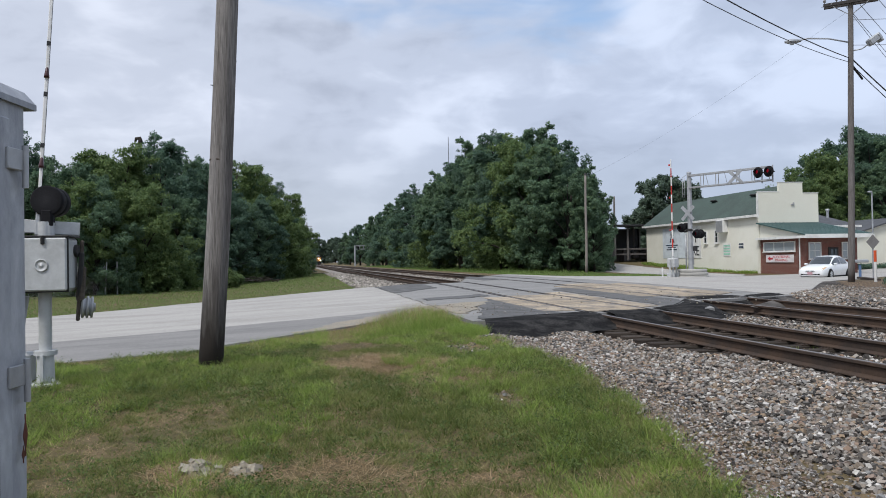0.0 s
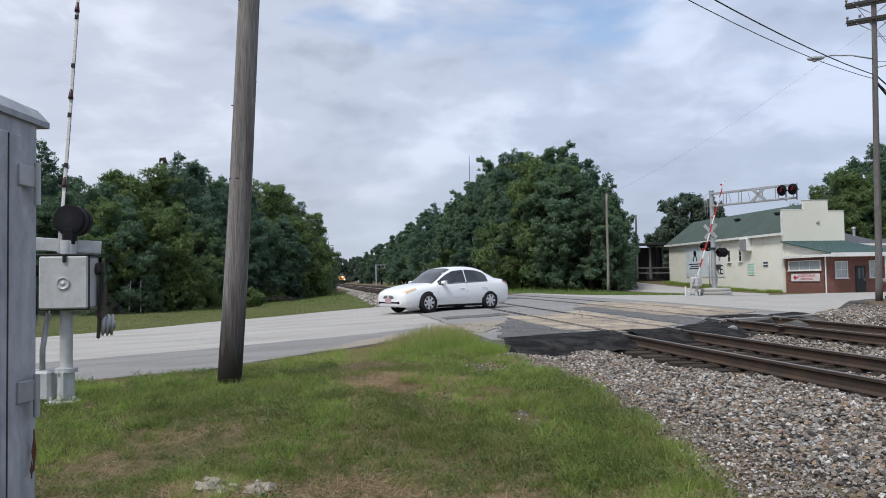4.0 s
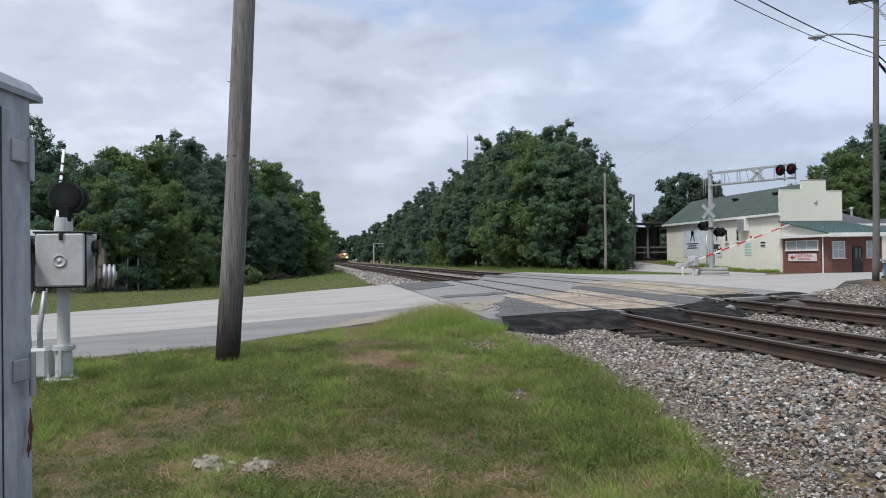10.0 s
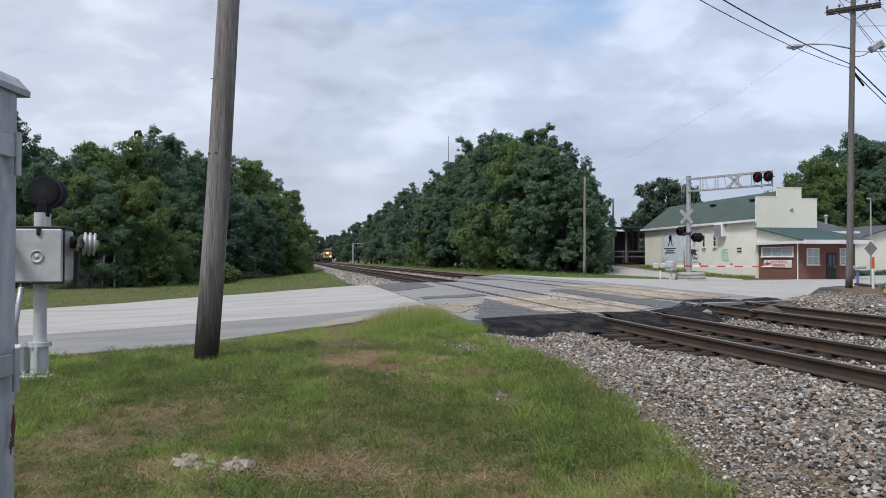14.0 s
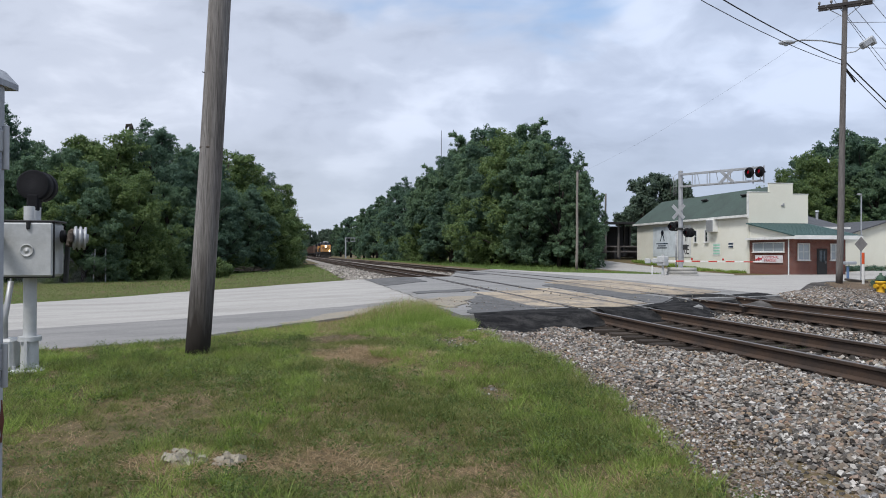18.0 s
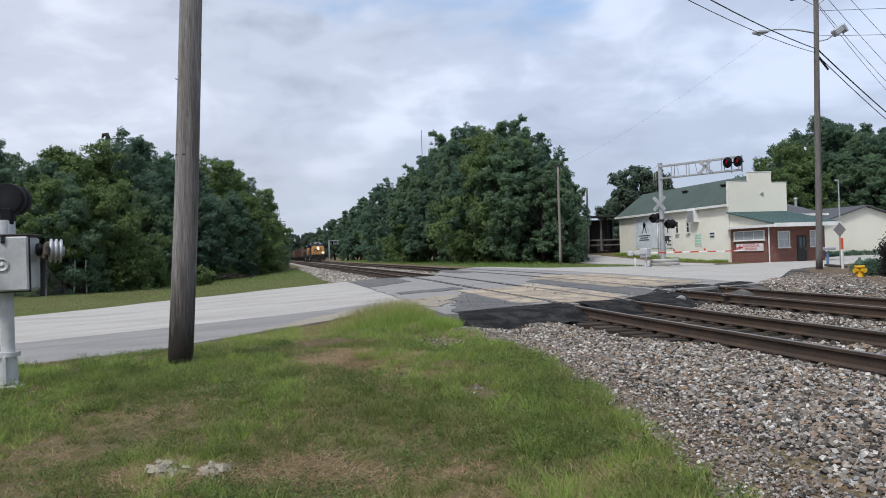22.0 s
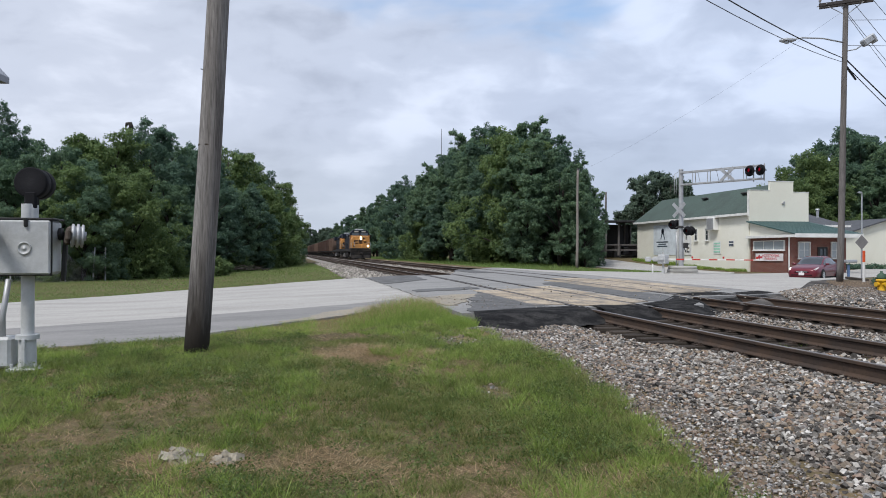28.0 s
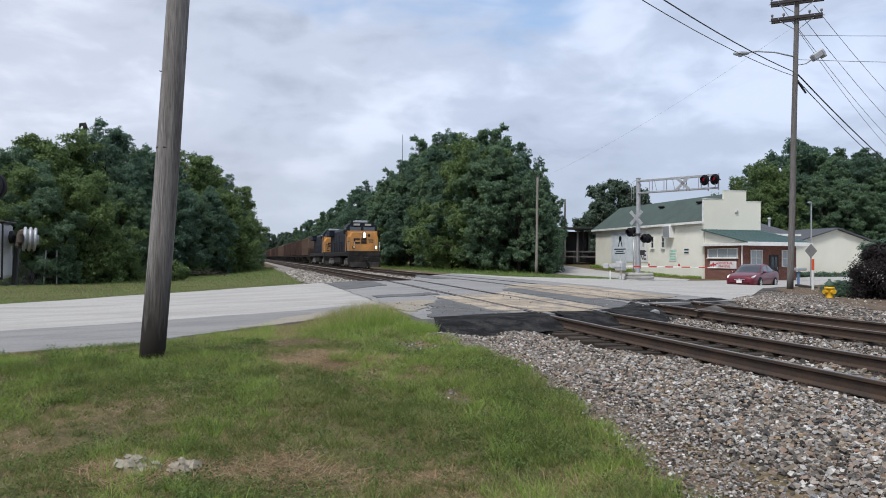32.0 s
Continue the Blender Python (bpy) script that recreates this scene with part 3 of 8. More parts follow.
def solid(name, shape, mat, label, category, m=None, group="", kind=""):
    ob = new(name, shape.mesh(name, mat) if isinstance(shape, Shape) else shape)
    if m is not None:
        ob.matrix_basis = m
    return tagged(ob, label, category, group, kind)


def text_mesh(words, size, mat, thick=0.004, wide=1.0):
    cu = bpy.data.curves.new("letters", "FONT")
    cu.body, cu.size, cu.align_x, cu.align_y, cu.extrude = words, size, "CENTER", "CENTER", thick
    ob = bpy.data.objects.new("letters", cu)
    scene.collection.objects.link(ob)
    bpy.context.view_layer.update()
    me = bpy.data.meshes.new_from_object(ob.evaluated_get(bpy.context.evaluated_depsgraph_get()))
    bpy.data.objects.remove(ob)
    me.materials.clear()
    me.materials.append(mat)
    me.transform(Matrix.Diagonal((wide, 1, 1, 1)))
    return me


def ease(a, b, v):
    t = min(1.0, max(0.0, (v - a) / (b - a)))
    return t * t * (3 - 2 * t)


def ease_np(a, b, v):
    t = np.clip((v - a) / (b - a), 0, 1)
    return t * t * (3 - 2 * t)

# ---- lie of the land ----
LEAN = 0.0187          # the tracks drift to the left by this much for each metre away
RAILS = (5.985, 7.495, 10.13, 11.64)


def track_level(y):
    return 0.16 * ease_np(8, 35, y)


def road_level(x, y):
    """The road humps up to the crossing and falls away on both sides."""
    u = x + LEAN * y
    left = np.where(x < 4, np.maximum(-0.35, -0.035 * (4 - x)), 0.0)
    right = -0.3 * ease_np(12.8, 20, u) - 0.22 * ease_np(22, 34, u)
    rise = 1.15 * ease_np(58, 92, y) * ease_np(21, 30, x)
    return track_level(y) * ease_np(-3, 5, u) + np.where(u < 5, left, right) + rise


def ground_level(x, y):
    x, y = np.asarray(x, float), np.asarray(y, float)
    u = x + LEAN * y
    near = -0.33 + 0.17 * ease_np(4.5, 9.5, y) + 0.06 * ease_np(1.0, 3.0, x)
    beside = road_level(x, y) - 0.03 + 0.1 * ease_np(33, 45, y)
    near = near + (beside - near) * ease_np(10.0, 12.8 + 2.5 * ease_np(-1, 3, x), y)
    bed = track_level(y) - 0.33
    right = road_level(x, y) - 0.035 - 0.12 * ease_np(19.0, 22.0, u) * (1 - ease_np(27, 33, y)) + 0.05 * np.exp(-((x - 24.6) ** 2 / 5 + (y - 31.2) ** 2 / 4))
    level = near + (bed - near) * ease_np(2.7, 4.6, u)
    level = level + (right - level) * ease_np(12.4, 15.0, u)
    # keeps under the paving
    kerb = np.interp(x, [-60, -14, -3.7, -2.0, -0.8, 0.7, 3.05, 8.7, 13], [-6, 8.4, 12.1, 12.4, 13.7, 14.9, 17.4, 15.2, 18.6])
    paved = ease_np(0.1, 0.9, y - kerb) * (1 - ease_np(30, 34, y)) * (1 - ease_np(2, 4, u))
    level = np.where(paved > 0, np.minimum(level, road_level(x, y) - 0.03 - 0.05 * paved), level)
    wild = 0.03 * np.sin(x * 1.7 + y * 0.6) * np.cos(y * 1.3 - x * 0.4) + 0.02 * np.sin(x * 4.1) * np.sin(y * 3.7)
    return level + wild * np.where((y < 11.5) & (u < 3.5), 1.0, 0.15)


def grass_edge(y):
    """Where the near grass ends against the ballast, across the track."""
    return np.interp(y, [2.5, 4, 5.2, 6, 7, 9.2, 10.5, 12], [2.38, 2.6, 2.86, 2.97, 3.05, 3.26, 3.2, 3.12])


def zone(v, breaks):
    out = [breaks[0][0]]
    for (a, step), (b, _) in zip(breaks, breaks[1:]):
        n = max(1, round((b - a) / step))
        out += [a + (b - a) * (i + 1) / n for i in range(n)]
    return np.array(out)


def sheet(xs, ys, level):
    gx, gy = np.meshgrid(xs, ys)
    verts = np.stack([gx.ravel(), gy.ravel(), level(gx, gy).ravel()], 1)
    w = len(xs)
    i, j = np.meshgrid(np.arange(w - 1), np.arange(len(ys) - 1))
    a = (j * w + i).ravel()
    return verts, np.stack([a, a + 1, a + w + 1, a + w], 1)


gx = zone(0, [(-900, 100), (-200, 25), (-50, 4), (-14, 0.6), (-6, 0.22), (14, 0.6), (36, 3), (80, 20), (300, 100), (900, 1)])
gy = zone(0, [(-120, 20), (-20, 4), (-2, 0.5), (2, 0.22), (16, 0.6), (40, 3), (130, 20), (400, 80), (1600, 1)])
ground = new("ground", array_mesh("ground", *sheet(gx, gy, ground_level), GROUND, True))
tagged(ground, "uneven mown grass ground with bare brown patches", "ground", kind="structure")


def ribbon(a, b, n, m, level, lift):
    """A paved strip between two edges, each a list of corners."""
    def along(points, k):
        p = np.array(points, float)
        d = np.concatenate([[0], np.cumsum(np.linalg.norm(np.diff(p, axis=0), axis=1))])
        s = np.linspace(0, d[-1], k)
        return np.stack([np.interp(s, d, p[:, 0]), np.interp(s, d, p[:, 1])], 1)
    pa, pb = along(a, n), along(b, n)
    w = np.linspace(0, 1, m)[:, None, None]
    p = pa[None] * (1 - w) + pb[None] * w
    x, y = p[..., 0].ravel(), p[..., 1].ravel()
    verts = np.stack([x, y, level(x, y) + lift], 1)
    i, j = np.meshgrid(np.arange(n - 1), np.arange(m - 1))
    q = (j * n + i).ravel()
    return verts, np.stack([q, q + 1, q + n + 1, q + n], 1)


def paving(name, a, b, mat, label, n=40, m=14, lift=0.0, category="road", ragged=0.0):
    v, f = ribbon(a, b, n, m, road_level, lift)
    if ragged:
        p, q = v[:, 0].copy(), v[:, 1].copy()
        v[:, 0] += ragged * (np.sin(q * 4.3 + p * 1.1) + 0.6 * np.sin(q * 11.7 + p * 3.0))
        v[:, 1] += ragged * (np.sin(p * 5.1 + q * 0.7) + 0.6 * np.sin(p * 13.3 - q * 2.0))
        v[:, 2] = road_level(v[:, 0], v[:, 1]) + lift
    rim = np.concatenate([np.arange(n), np.arange(1, m) * n + n - 1, (m - 1) * n + np.arange(n - 2, -1, -1), np.arange(m - 2, 0, -1) * n])
    low = v[rim] - [0, 0, 0.12]
    k = len(rim)
    side = np.stack([rim, len(v) + np.arange(k), len(v) + (np.arange(k) + 1) % k, np.roll(rim, -1)], 1)
    ob = new(name, array_mesh(name, np.concatenate([v, low]), np.concatenate([f, side]), mat, False))
    return tagged(ob, label, category, kind="structure")


paving("road", [(-60, -6), (-14, 8.4), (-3.7, 12.1), (-2.0, 12.4), (-0.8, 13.7), (0.7, 14.9), (3.05, 17.4)],
       [(-60, 2), (-14, 18.5), (-8.7, 24), (-4.9, 29.7), (-0.8, 31.9), (2.6, 32.1)], ASPHALT_OLD, "pale worn asphalt road with faint tracks", 60, 18, 0.0)
paving("road_strip", [(-60, -6.05), (-14, 8.35), (-3.7, 12.05), (-2.0, 12.35), (-0.78, 13.65), (0.7, 14.85), (1.5, 15.75)],
       [(-60, -2.4), (-14, 12.4), (-5.0, 16.0), (-2.75, 16.6), (-1.05, 17.3), (0.84, 17.7), (2.3, 18.6)], ASPHALT_STRIP, "smooth blue-grey asphalt strip along the road edge", 120, 10, 0.006, "road", 0.035)
paving("crossing_asphalt", [(3.05, 14.3), (3.6, 14.1), (5.1, 14.8), (8.7, 15.2), (9.6, 17.6), (13.0, 18.6)],
       [(2.6, 32.1), (4.9, 32.8), (6.6, 33.5), (8.2, 40), (12.4, 49)], ASPHALT_GREY, "patched grey asphalt between the rails of the crossing", 44, 22, -0.012)
paving("road_concrete_corner", [(1.45, 16.3), (2.9, 16.9), (3.3, 16.0)], [(2.4, 18.55), (3.05, 18.9), (4.6, 19.4)], SAND, "pale broken concrete at the corner of the road", 24, 16, 0.008, "road", 0.08)
paving("parking_road", [(13.0, 18.6), (17.3, 24.0), (23.0, 31.0), (28.0, 36.2), (36, 42.5), (70, 62)],
       [(12.4, 49), (17.4, 53.0), (22.5, 47.8), (26.5, 48.2), (36.2, 51.9), (70, 74)], ASPHALT_OLD, "wide pale asphalt road and parking apron before the shop", 50, 24, 0.0)
paving("driveway", [(23.5, 47.2), (26.0, 51), (27.5, 58), (26.6, 68), (22.5, 84), (20, 100)],
       [(30, 49), (33.0, 53), (34.0, 60), (34.2, 70), (33.5, 84), (33, 100)], ASPHALT_OLD, "pale driveway beside the shop leading to the open shed", 30, 8, 0.012, "driveway")
paving("sandy_shoulder", [(-0.3, 14.1), (0.7, 14.86), (1.5, 15.76), (2.9, 17.2)], [(-0.35, 14.35), (0.65, 16.1), (1.9, 17.5), (2.95, 18.3)], SAND, "pale sandy grit along the road edge", 60, 10, 0.011, "shoulder", 0.07)
# black tar humps round the rails
tar = []
for k, (a, b) in enumerate((([(2.85, 12.2), (4.3, 12.7), (5.72, 13.3)], [(3.25, 14.15), (4.6, 14.75), (5.72, 15.2)]),
                            ([(6.05, 13.6), (6.6, 13.7), (7.25, 13.9)], [(6.05, 15.55), (6.6, 15.6), (7.25, 15.65)]),
                            ([(7.4, 13.9), (8.0, 13.5), (8.9, 14.6)], [(7.4, 15.6), (8.2, 16.2), (9.55, 18.2)]),
                            ([(9.95, 17.2), (10.8, 17.4), (11.5, 17.6)], [(9.95, 19.0), (10.8, 19.2), (11.5, 19.2)]),
                            ([(11.7, 17.7), (12.2, 17.8), (12.9, 18.2)], [(11.7, 19.0), (12.3, 19.3), (13.0, 19.8)]))):
    v, f = ribbon(a, b, 26, 16, lambda x, y: track_level(y), 0.0)
    w = np.repeat(np.linspace(0, 1, 16), 26)
    v[:, 2] += -0.2 * (1 - ease_np(0, 0.55, w)) + 0.004 + 0.02 * np.sin(v[:, 0] * 9 + v[:, 1] * 4) * np.sin(v[:, 1] * 11) * (1 - w)
    ob = new("tar_apron", array_mesh("tar_apron", v, f, ASPHALT_BLACK, True))
    tagged(ob, "rough black tar apron against the rails", "asphalt", "tar aprons of the crossing", "structure")


for name, a, b in (("asphalt_patch", [(3.2, 14.25), (4.2, 14.6), (5.1, 15.0)], [(4.3, 19.0), (4.9, 20.4), (5.55, 21.3)]),
                   ("asphalt_patch", [(8.05, 16.2), (8.7, 16.5), (9.3, 18.0)], [(8.0, 24.5), (8.6, 25.5), (9.2, 25.0)]),
                   ("asphalt_patch", [(3.2, 21.0), (4.4, 21.2), (5.2, 21.9)], [(3.15, 21.9), (4.4, 22.2), (5.15, 23.0)]),
                   ("asphalt_patch", [(8.3, 36.0), (9.0, 36.5), (9.6, 37.5)], [(8.2, 40.5), (8.9, 43), (9.4, 44)]),
                   ("asphalt_patch", [(2.75, 26.0), (3.4, 26.4), (4.6, 28.0)], [(2.6, 31.8), (3.6, 32.1), (4.7, 32.5)])):
    paving(name, a, b, ASPHALT_DARK, "darker patch of newer asphalt on the crossing", 24, 24, 0.004, "asphalt", 0.05)
for side, (a, b) in enumerate((((2.55, 32.1), (2.98, 17.4)), ((3.0, 18.9), (4.75, 15.3)))):
    n = 24
    crack = Shape()
    pts = []
    for k in range(n + 1):
        f = k / n
        x = a[0] + (b[0] - a[0]) * f + 0.025 * math.sin(k * 2.1) + 0.012 * math.sin(k * 5.3)
        y = a[1] + (b[1] - a[1]) * f
        pts.append((x, y, float(road_level(np.array(x), np.array(y))) + 0.012))
    for p, q in zip(pts, pts[1:]):
        w = 0.013
        crack.add([(p[0] - w, p[1], p[2]), (p[0] + w, p[1], p[2]), (q[0] + w, q[1], q[2]), (q[0] - w, q[1], q[2])], [(0, 1, 2, 3)])
    solid("road_joint", crack, ASPHALT_BLACK, "dark tar-filled joint across the road", "road joint", None, "tar joints", "structure")
# no groove is cut: flat black strips stand for the shade in the flangeways
for u in RAILS:
    y0, y1 = (14.6, 33.6) if u < 9 else (18.2, 49)
    inward = 1 if u in (RAILS[0], RAILS[2]) else -1
    for off, w in ((0.075 * inward, 0.07), (-0.055 * inward, 0.03)):
        slot = Shape()
        n = 30
        for k in range(n):
            ya, yb = y0 + (y1 - y0) * k / n, y0 + (y1 - y0) * (k + 1) / n
            za, zb = (float(track_level(np.array(v))) + 0.0005 for v in (ya, yb))
            ua, ub = u + off - LEAN * ya, u + off - LEAN * yb
            slot.add([(ua - w / 2, ya, za), (ua + w / 2, ya, za), (ub + w / 2, yb, zb), (ub - w / 2, yb, zb)], [(0, 1, 2, 3)])
        solid("flangeway", slot, ASPHALT_BLACK, "flat black strip for the shaded flangeway groove beside the rail", "flangeway", None, "flangeways of the crossing", "structure")


def panel_run(u0, u1, y0, y1, slant, count):
    """Crossing panels between two lines along the track."""
    for k in range(count):
        a, b = y0 + (y1 - y0) * k / count, y0 + (y1 - y0) * (k + 1) / count
        s = Shape()
        pts = []
        for u, y in ((u0, a), (u1, a + slant), (u1, b - 0.02 + slant), (u0, b - 0.02)):
            pts.append((u - LEAN * y, y, float(track_level(np.array(y))) + 0.006))
        low = [(x, y, z - 0.06) for x, y, z in pts]
        s.add(pts + low, [(0, 1, 2, 3), (7, 6, 5, 4), (0, 4, 5, 1), (1, 5, 6, 2), (2, 6, 7, 3), (3, 7, 4, 0)])
        solid("crossing_panel", s, CONCRETE_TAN, "worn tan crossing panel with chipped edges", "crossing panel", None, "panels of the level crossing", "structure")


panel_run(6.06, 7.42, 15.2, 21.6, 0.1, 6)
panel_run(5.2, 5.9, 15.6, 21.0, 0.0, 4)
panel_run(7.57, 8.15, 15.9, 22.6, 0.3, 5)
panel_run(10.21, 11.56, 19.3, 28.6, 0.2, 7)
panel_run(9.4, 10.04, 19.6, 27.0, 0.2, 3)
panel_run(11.73, 12.6, 19.6, 27.6, 0.8, 4)

# ---- railway ----
HEAD = [(-0.036, 0.0), (-0.03, 0.006), (0.03, 0.006), (0.036, 0.0), (0.036, -0.028), (0.0095, -0.045), (0.0095, -0.135), (0.074, -0.158), (0.076, -0.17), (-0.076, -0.17), (-0.074, -0.158), (-0.0095, -0.135), (-0.0095, -0.045), (-0.036, -0.028)]


def rail_mesh(u, name, outline, mat, drop=0.0):
    ys = np.concatenate([np.arange(-60, 0, 10.0), np.arange(0, 60, 1.5), np.arange(60, 200, 20.0), np.arange(200, 1001, 100.0)])
    n = len(outline)
    rings = []
    for y in ys:
        z = float(track_level(np.array(y))) - 0.006
        rings.append([(u - LEAN * y + a, y, z + b - drop) for a, b in outline])
    s = Shape()
    s.loft(rings, True, False)
    return s


def railway(name, ua, ub, label):
    mid = (ua + ub) / 2
    t = thing(name, Matrix(), label, "railway track", "railway tracks", "structure")
    for u in (ua, ub):
        r = part("rail", rail_mesh(u, "rail", HEAD, RAIL_SIDE), RAIL_SIDE, t, "rusty brown steel rail")
        part("rail_head", rail_mesh(u, "rail_head", [(-0.033, 0.002), (-0.027, 0.0085), (0.027, 0.0085), (0.033, 0.002)], RAIL_TOP), RAIL_TOP, r, "worn shiny running surface")
    tie = Shape().box((0, 0, 0), (2.6, 0.22, 0.17), None, 0.012).mesh("tie", TIE)
    plate = Shape().box((0, 0, 0), (0.33, 0.19, 0.016), None, 0.004)
    for dx in (-0.12, 0.12):
        plate.box((dx, 0.06, 0.02), (0.03, 0.03, 0.03), None, 0.006).box((dx, -0.06, 0.02), (0.03, 0.03, 0.03), None, 0.006)
    plate = plate.mesh("tie_plate", PLATE_RUST)
    rest = Shape()
    k = 0
    y = -6.0
    while y < 420:
        z = float(track_level(np.array(y))) - 0.285 + random.uniform(-0.012, 0.006)
        place = pose(mid - LEAN * y + random.uniform(-0.05, 0.05), y, z, 0, 0, random.uniform(-1.2, 1.2))
        if y < 60:
            part("tie", tie, TIE, t, "", place)
            if y < 16:
                for u in (ua, ub):
                    part("tie_plate", plate, PLATE_RUST, t, "", pose(u - LEAN * y, y, float(track_level(np.array(y))) - 0.192))
        else:
            rest.box((0, 0, 0), (2.6, 0.22, 0.17), None, 0.0, place)
        y += 0.52 if y < 60 else 0.62
        k += 1
    tagged(part("far_ties", rest, TIE, t), kind="stuff")
    return t


railway("railway_track_near", RAILS[0], RAILS[1], "single track of rusty rails on dark timber ties")
railway("railway_track_far", RAILS[2], RAILS[3], "second track of rusty rails on dark timber ties")


def ballast_level(x, y):
    u = x + LEAN * y
    top = track_level(y) - 0.215
    shoulder = ease_np(3.1, 5.1, u) * (1 - ease_np(12.6, 14.8, u))
    g = ground_level(x, y) - 0.02
    bumps = 0.018 * np.sin(x * 7.3 + y * 2.1) * np.sin(y * 6.1 - x * 1.7)
    inside = ((u > RAILS[0] - 0.28 - 0.7 * ease_np(8.8, 10.6, y)) & (u < RAILS[1] + 0.66)) | ((u > RAILS[2] - 0.62) & (u < RAILS[3] + 0.62))
    return g + (top + bumps - np.where(inside, 0.035 + 0.075 * ease_np(8.5, 10.0, y), 0.0) - g) * shoulder + 0.025 * np.minimum(shoulder * 4, 1)


def ballast_strip(name, y0, y1, step, u0, u1, label, mat=BALLAST_SHADED):
    us = np.arange(u0, u1 + 0.01, 0.22)
    ys = np.arange(y0, y1 + 0.01, step)
    gu, gv = np.meshgrid(us, ys)
    x = gu - LEAN * gv
    verts = np.stack([x.ravel(), gv.ravel(), ballast_level(x, gv).ravel()], 1)
    w = len(us)
    i, j = np.meshgrid(np.arange(w - 1), np.arange(len(ys) - 1))
    a = (j * w + i).ravel()
    ob = new(name, array_mesh(name, verts, np.stack([a, a + 1, a + w + 1, a + w], 1), mat, True))
    return tagged(ob, label, "ballast", kind="structure")


ballast_strip("ballast_bed_near", -14, 15.4, 0.3, 2.75, 15.4, "crushed stone ballast bed under both tracks, darkened for shade between stones")
ballast_strip("ballast_bed_beyond", 31.5, 130, 1.5, 2.4, 14.6, "pale crushed stone ballast bed beyond the crossing", BALLAST_PALE)
ballast_strip("ballast_bed_distant", 130, 420, 10, 2.4, 14.6, "distant pale ballast bed", BALLAST_PALE)

def dirt_edge_level(x, y):
    return np.maximum(ground_level(x, y), ballast_level(x, y)) + 0.012


edge_y = [2.0, 3.2, 4.4, 5.6, 6.8, 8.0, 9.4, 11.0, 12.4]
v, f = ribbon([(float(grass_edge(y)) - 0.12 - LEAN * y, y) for y in edge_y], [(float(grass_edge(y)) + 0.34 + 0.1 * math.sin(y * 1.7 + 1) - LEAN * y, y) for y in edge_y], 60, 8, dirt_edge_level, 0.0)
w = np.repeat(np.linspace(0, 1, 8), 60)
v[:, 2] -= 0.03 * (np.abs(w * 2 - 1) > 0.95)
tagged(new("dirt_margin", array_mesh("dirt_margin", v, f, DIRT, True)), "strip of brown dirt between the grass and the ballast", "dirt", kind="structure")

def gravel_level(x, y):
    """Level with the road along its edge, falling to the ground within a metre."""
    edge = np.interp(y, [15.3, 18.75, 24.15, 31.15, 36.3], [9.6, 13.0, 17.3, 23.0, 28.0])
    w = ease_np(0.0, 1.1, x - edge)
    g = ground_level(x, y) + 0.012
    return np.maximum(g, (road_level(x, y) - 0.012) * (1 - w) + g * w)


ob = new("gravel_edge", array_mesh("gravel_edge", *ribbon([(9.6, 15.3), (13.0, 18.75), (17.3, 24.15), (23.0, 31.15), (28.0, 36.3)], [(15.4, 13.5), (16.7, 18.3), (20.5, 24.4), (24.6, 31.3), (28.6, 35.4)], 60, 20, gravel_level, 0.0), BALLAST_SHADED, True))
tagged(ob, "gravel bed beside the tracks, darkened for shade between stones", "gravel", kind="structure")
ob = new("dirt_verge", array_mesh("dirt_verge", *ribbon([(15.6, 14.5), (16.5, 18.5), (20.2, 24.6), (24.2, 31.4), (28.3, 35.9)], [(26, 8.0), (27, 12.0), (28.5, 17.0), (31.5, 27.0), (37, 39.0)], 26, 12, lambda x, y: ground_level(x, y) + 0.022, 0.0), DIRT, True))
tagged(ob, "bare brown dirt verge with scattered stones", "dirt", kind="structure")

# ---- near verge: pole, cabinet and crossing gate ----
def wooden_pole(name, base, top, r0, r1, mat, label, cuts=20, kind=""):
    """A tapered pole with slight bends and flutes."""
    a, b = Vector(base), Vector(top)
    rings = []
    n = 18
    for k in range(cuts + 1):
        f = k / cuts
        c = a.lerp(b, f) + Vector((0.012 * math.sin(f * 9 + r0 * 40), 0.012 * math.cos(f * 7), 0))
        r = r0 + (r1 - r0) * f
        rings.append([c + Vector((math.cos(2 * math.pi * i / n), math.sin(2 * math.pi * i / n), 0)) * r * (1 + 0.025 * math.sin(i * 2.3) + 0.015 * math.sin(i * 5.1 + k * 0.4)) for i in range(n)])
    return Shape().loft(rings, True, True)


pole = thing("utility_pole", pose(-1.37, 10.33, -0.2), "weathered grey leaning wooden utility pole standing in grass", "utility pole")
part("shaft", wooden_pole("shaft", (-0.012, -0.003, -0.2), (0.66, 0.154, 11.5), 0.158, 0.122, POLE_WOOD, ""), POLE_WOOD, pole)
for z, a in ((3.75, 155), (5.2, 150)):
    x = 0.0578 * z + 0.145 * math.cos(radians(a))
    part("nail", Shape().rod((x, 0.0133 * z - 0.1, z), (x - 0.03, 0.0133 * z - 0.12, z + 0.004), 0.006, 0.006, 6), DARK_STEEL, pole)
for z, w in ((4.1, 0.03), (2.75, 0.02), (5.35, 0.025)):
    part("scar", Shape().lathe([(0.156 - 0.0033 * z, 0), (0.158 - 0.0033 * z, w / 2), (0.156 - 0.0033 * z, w)], (0.0578 * z, 0.0133 * z, z), 18, rot(0, 3)), CREOSOTE, pole, "dark ring-shaped scar")

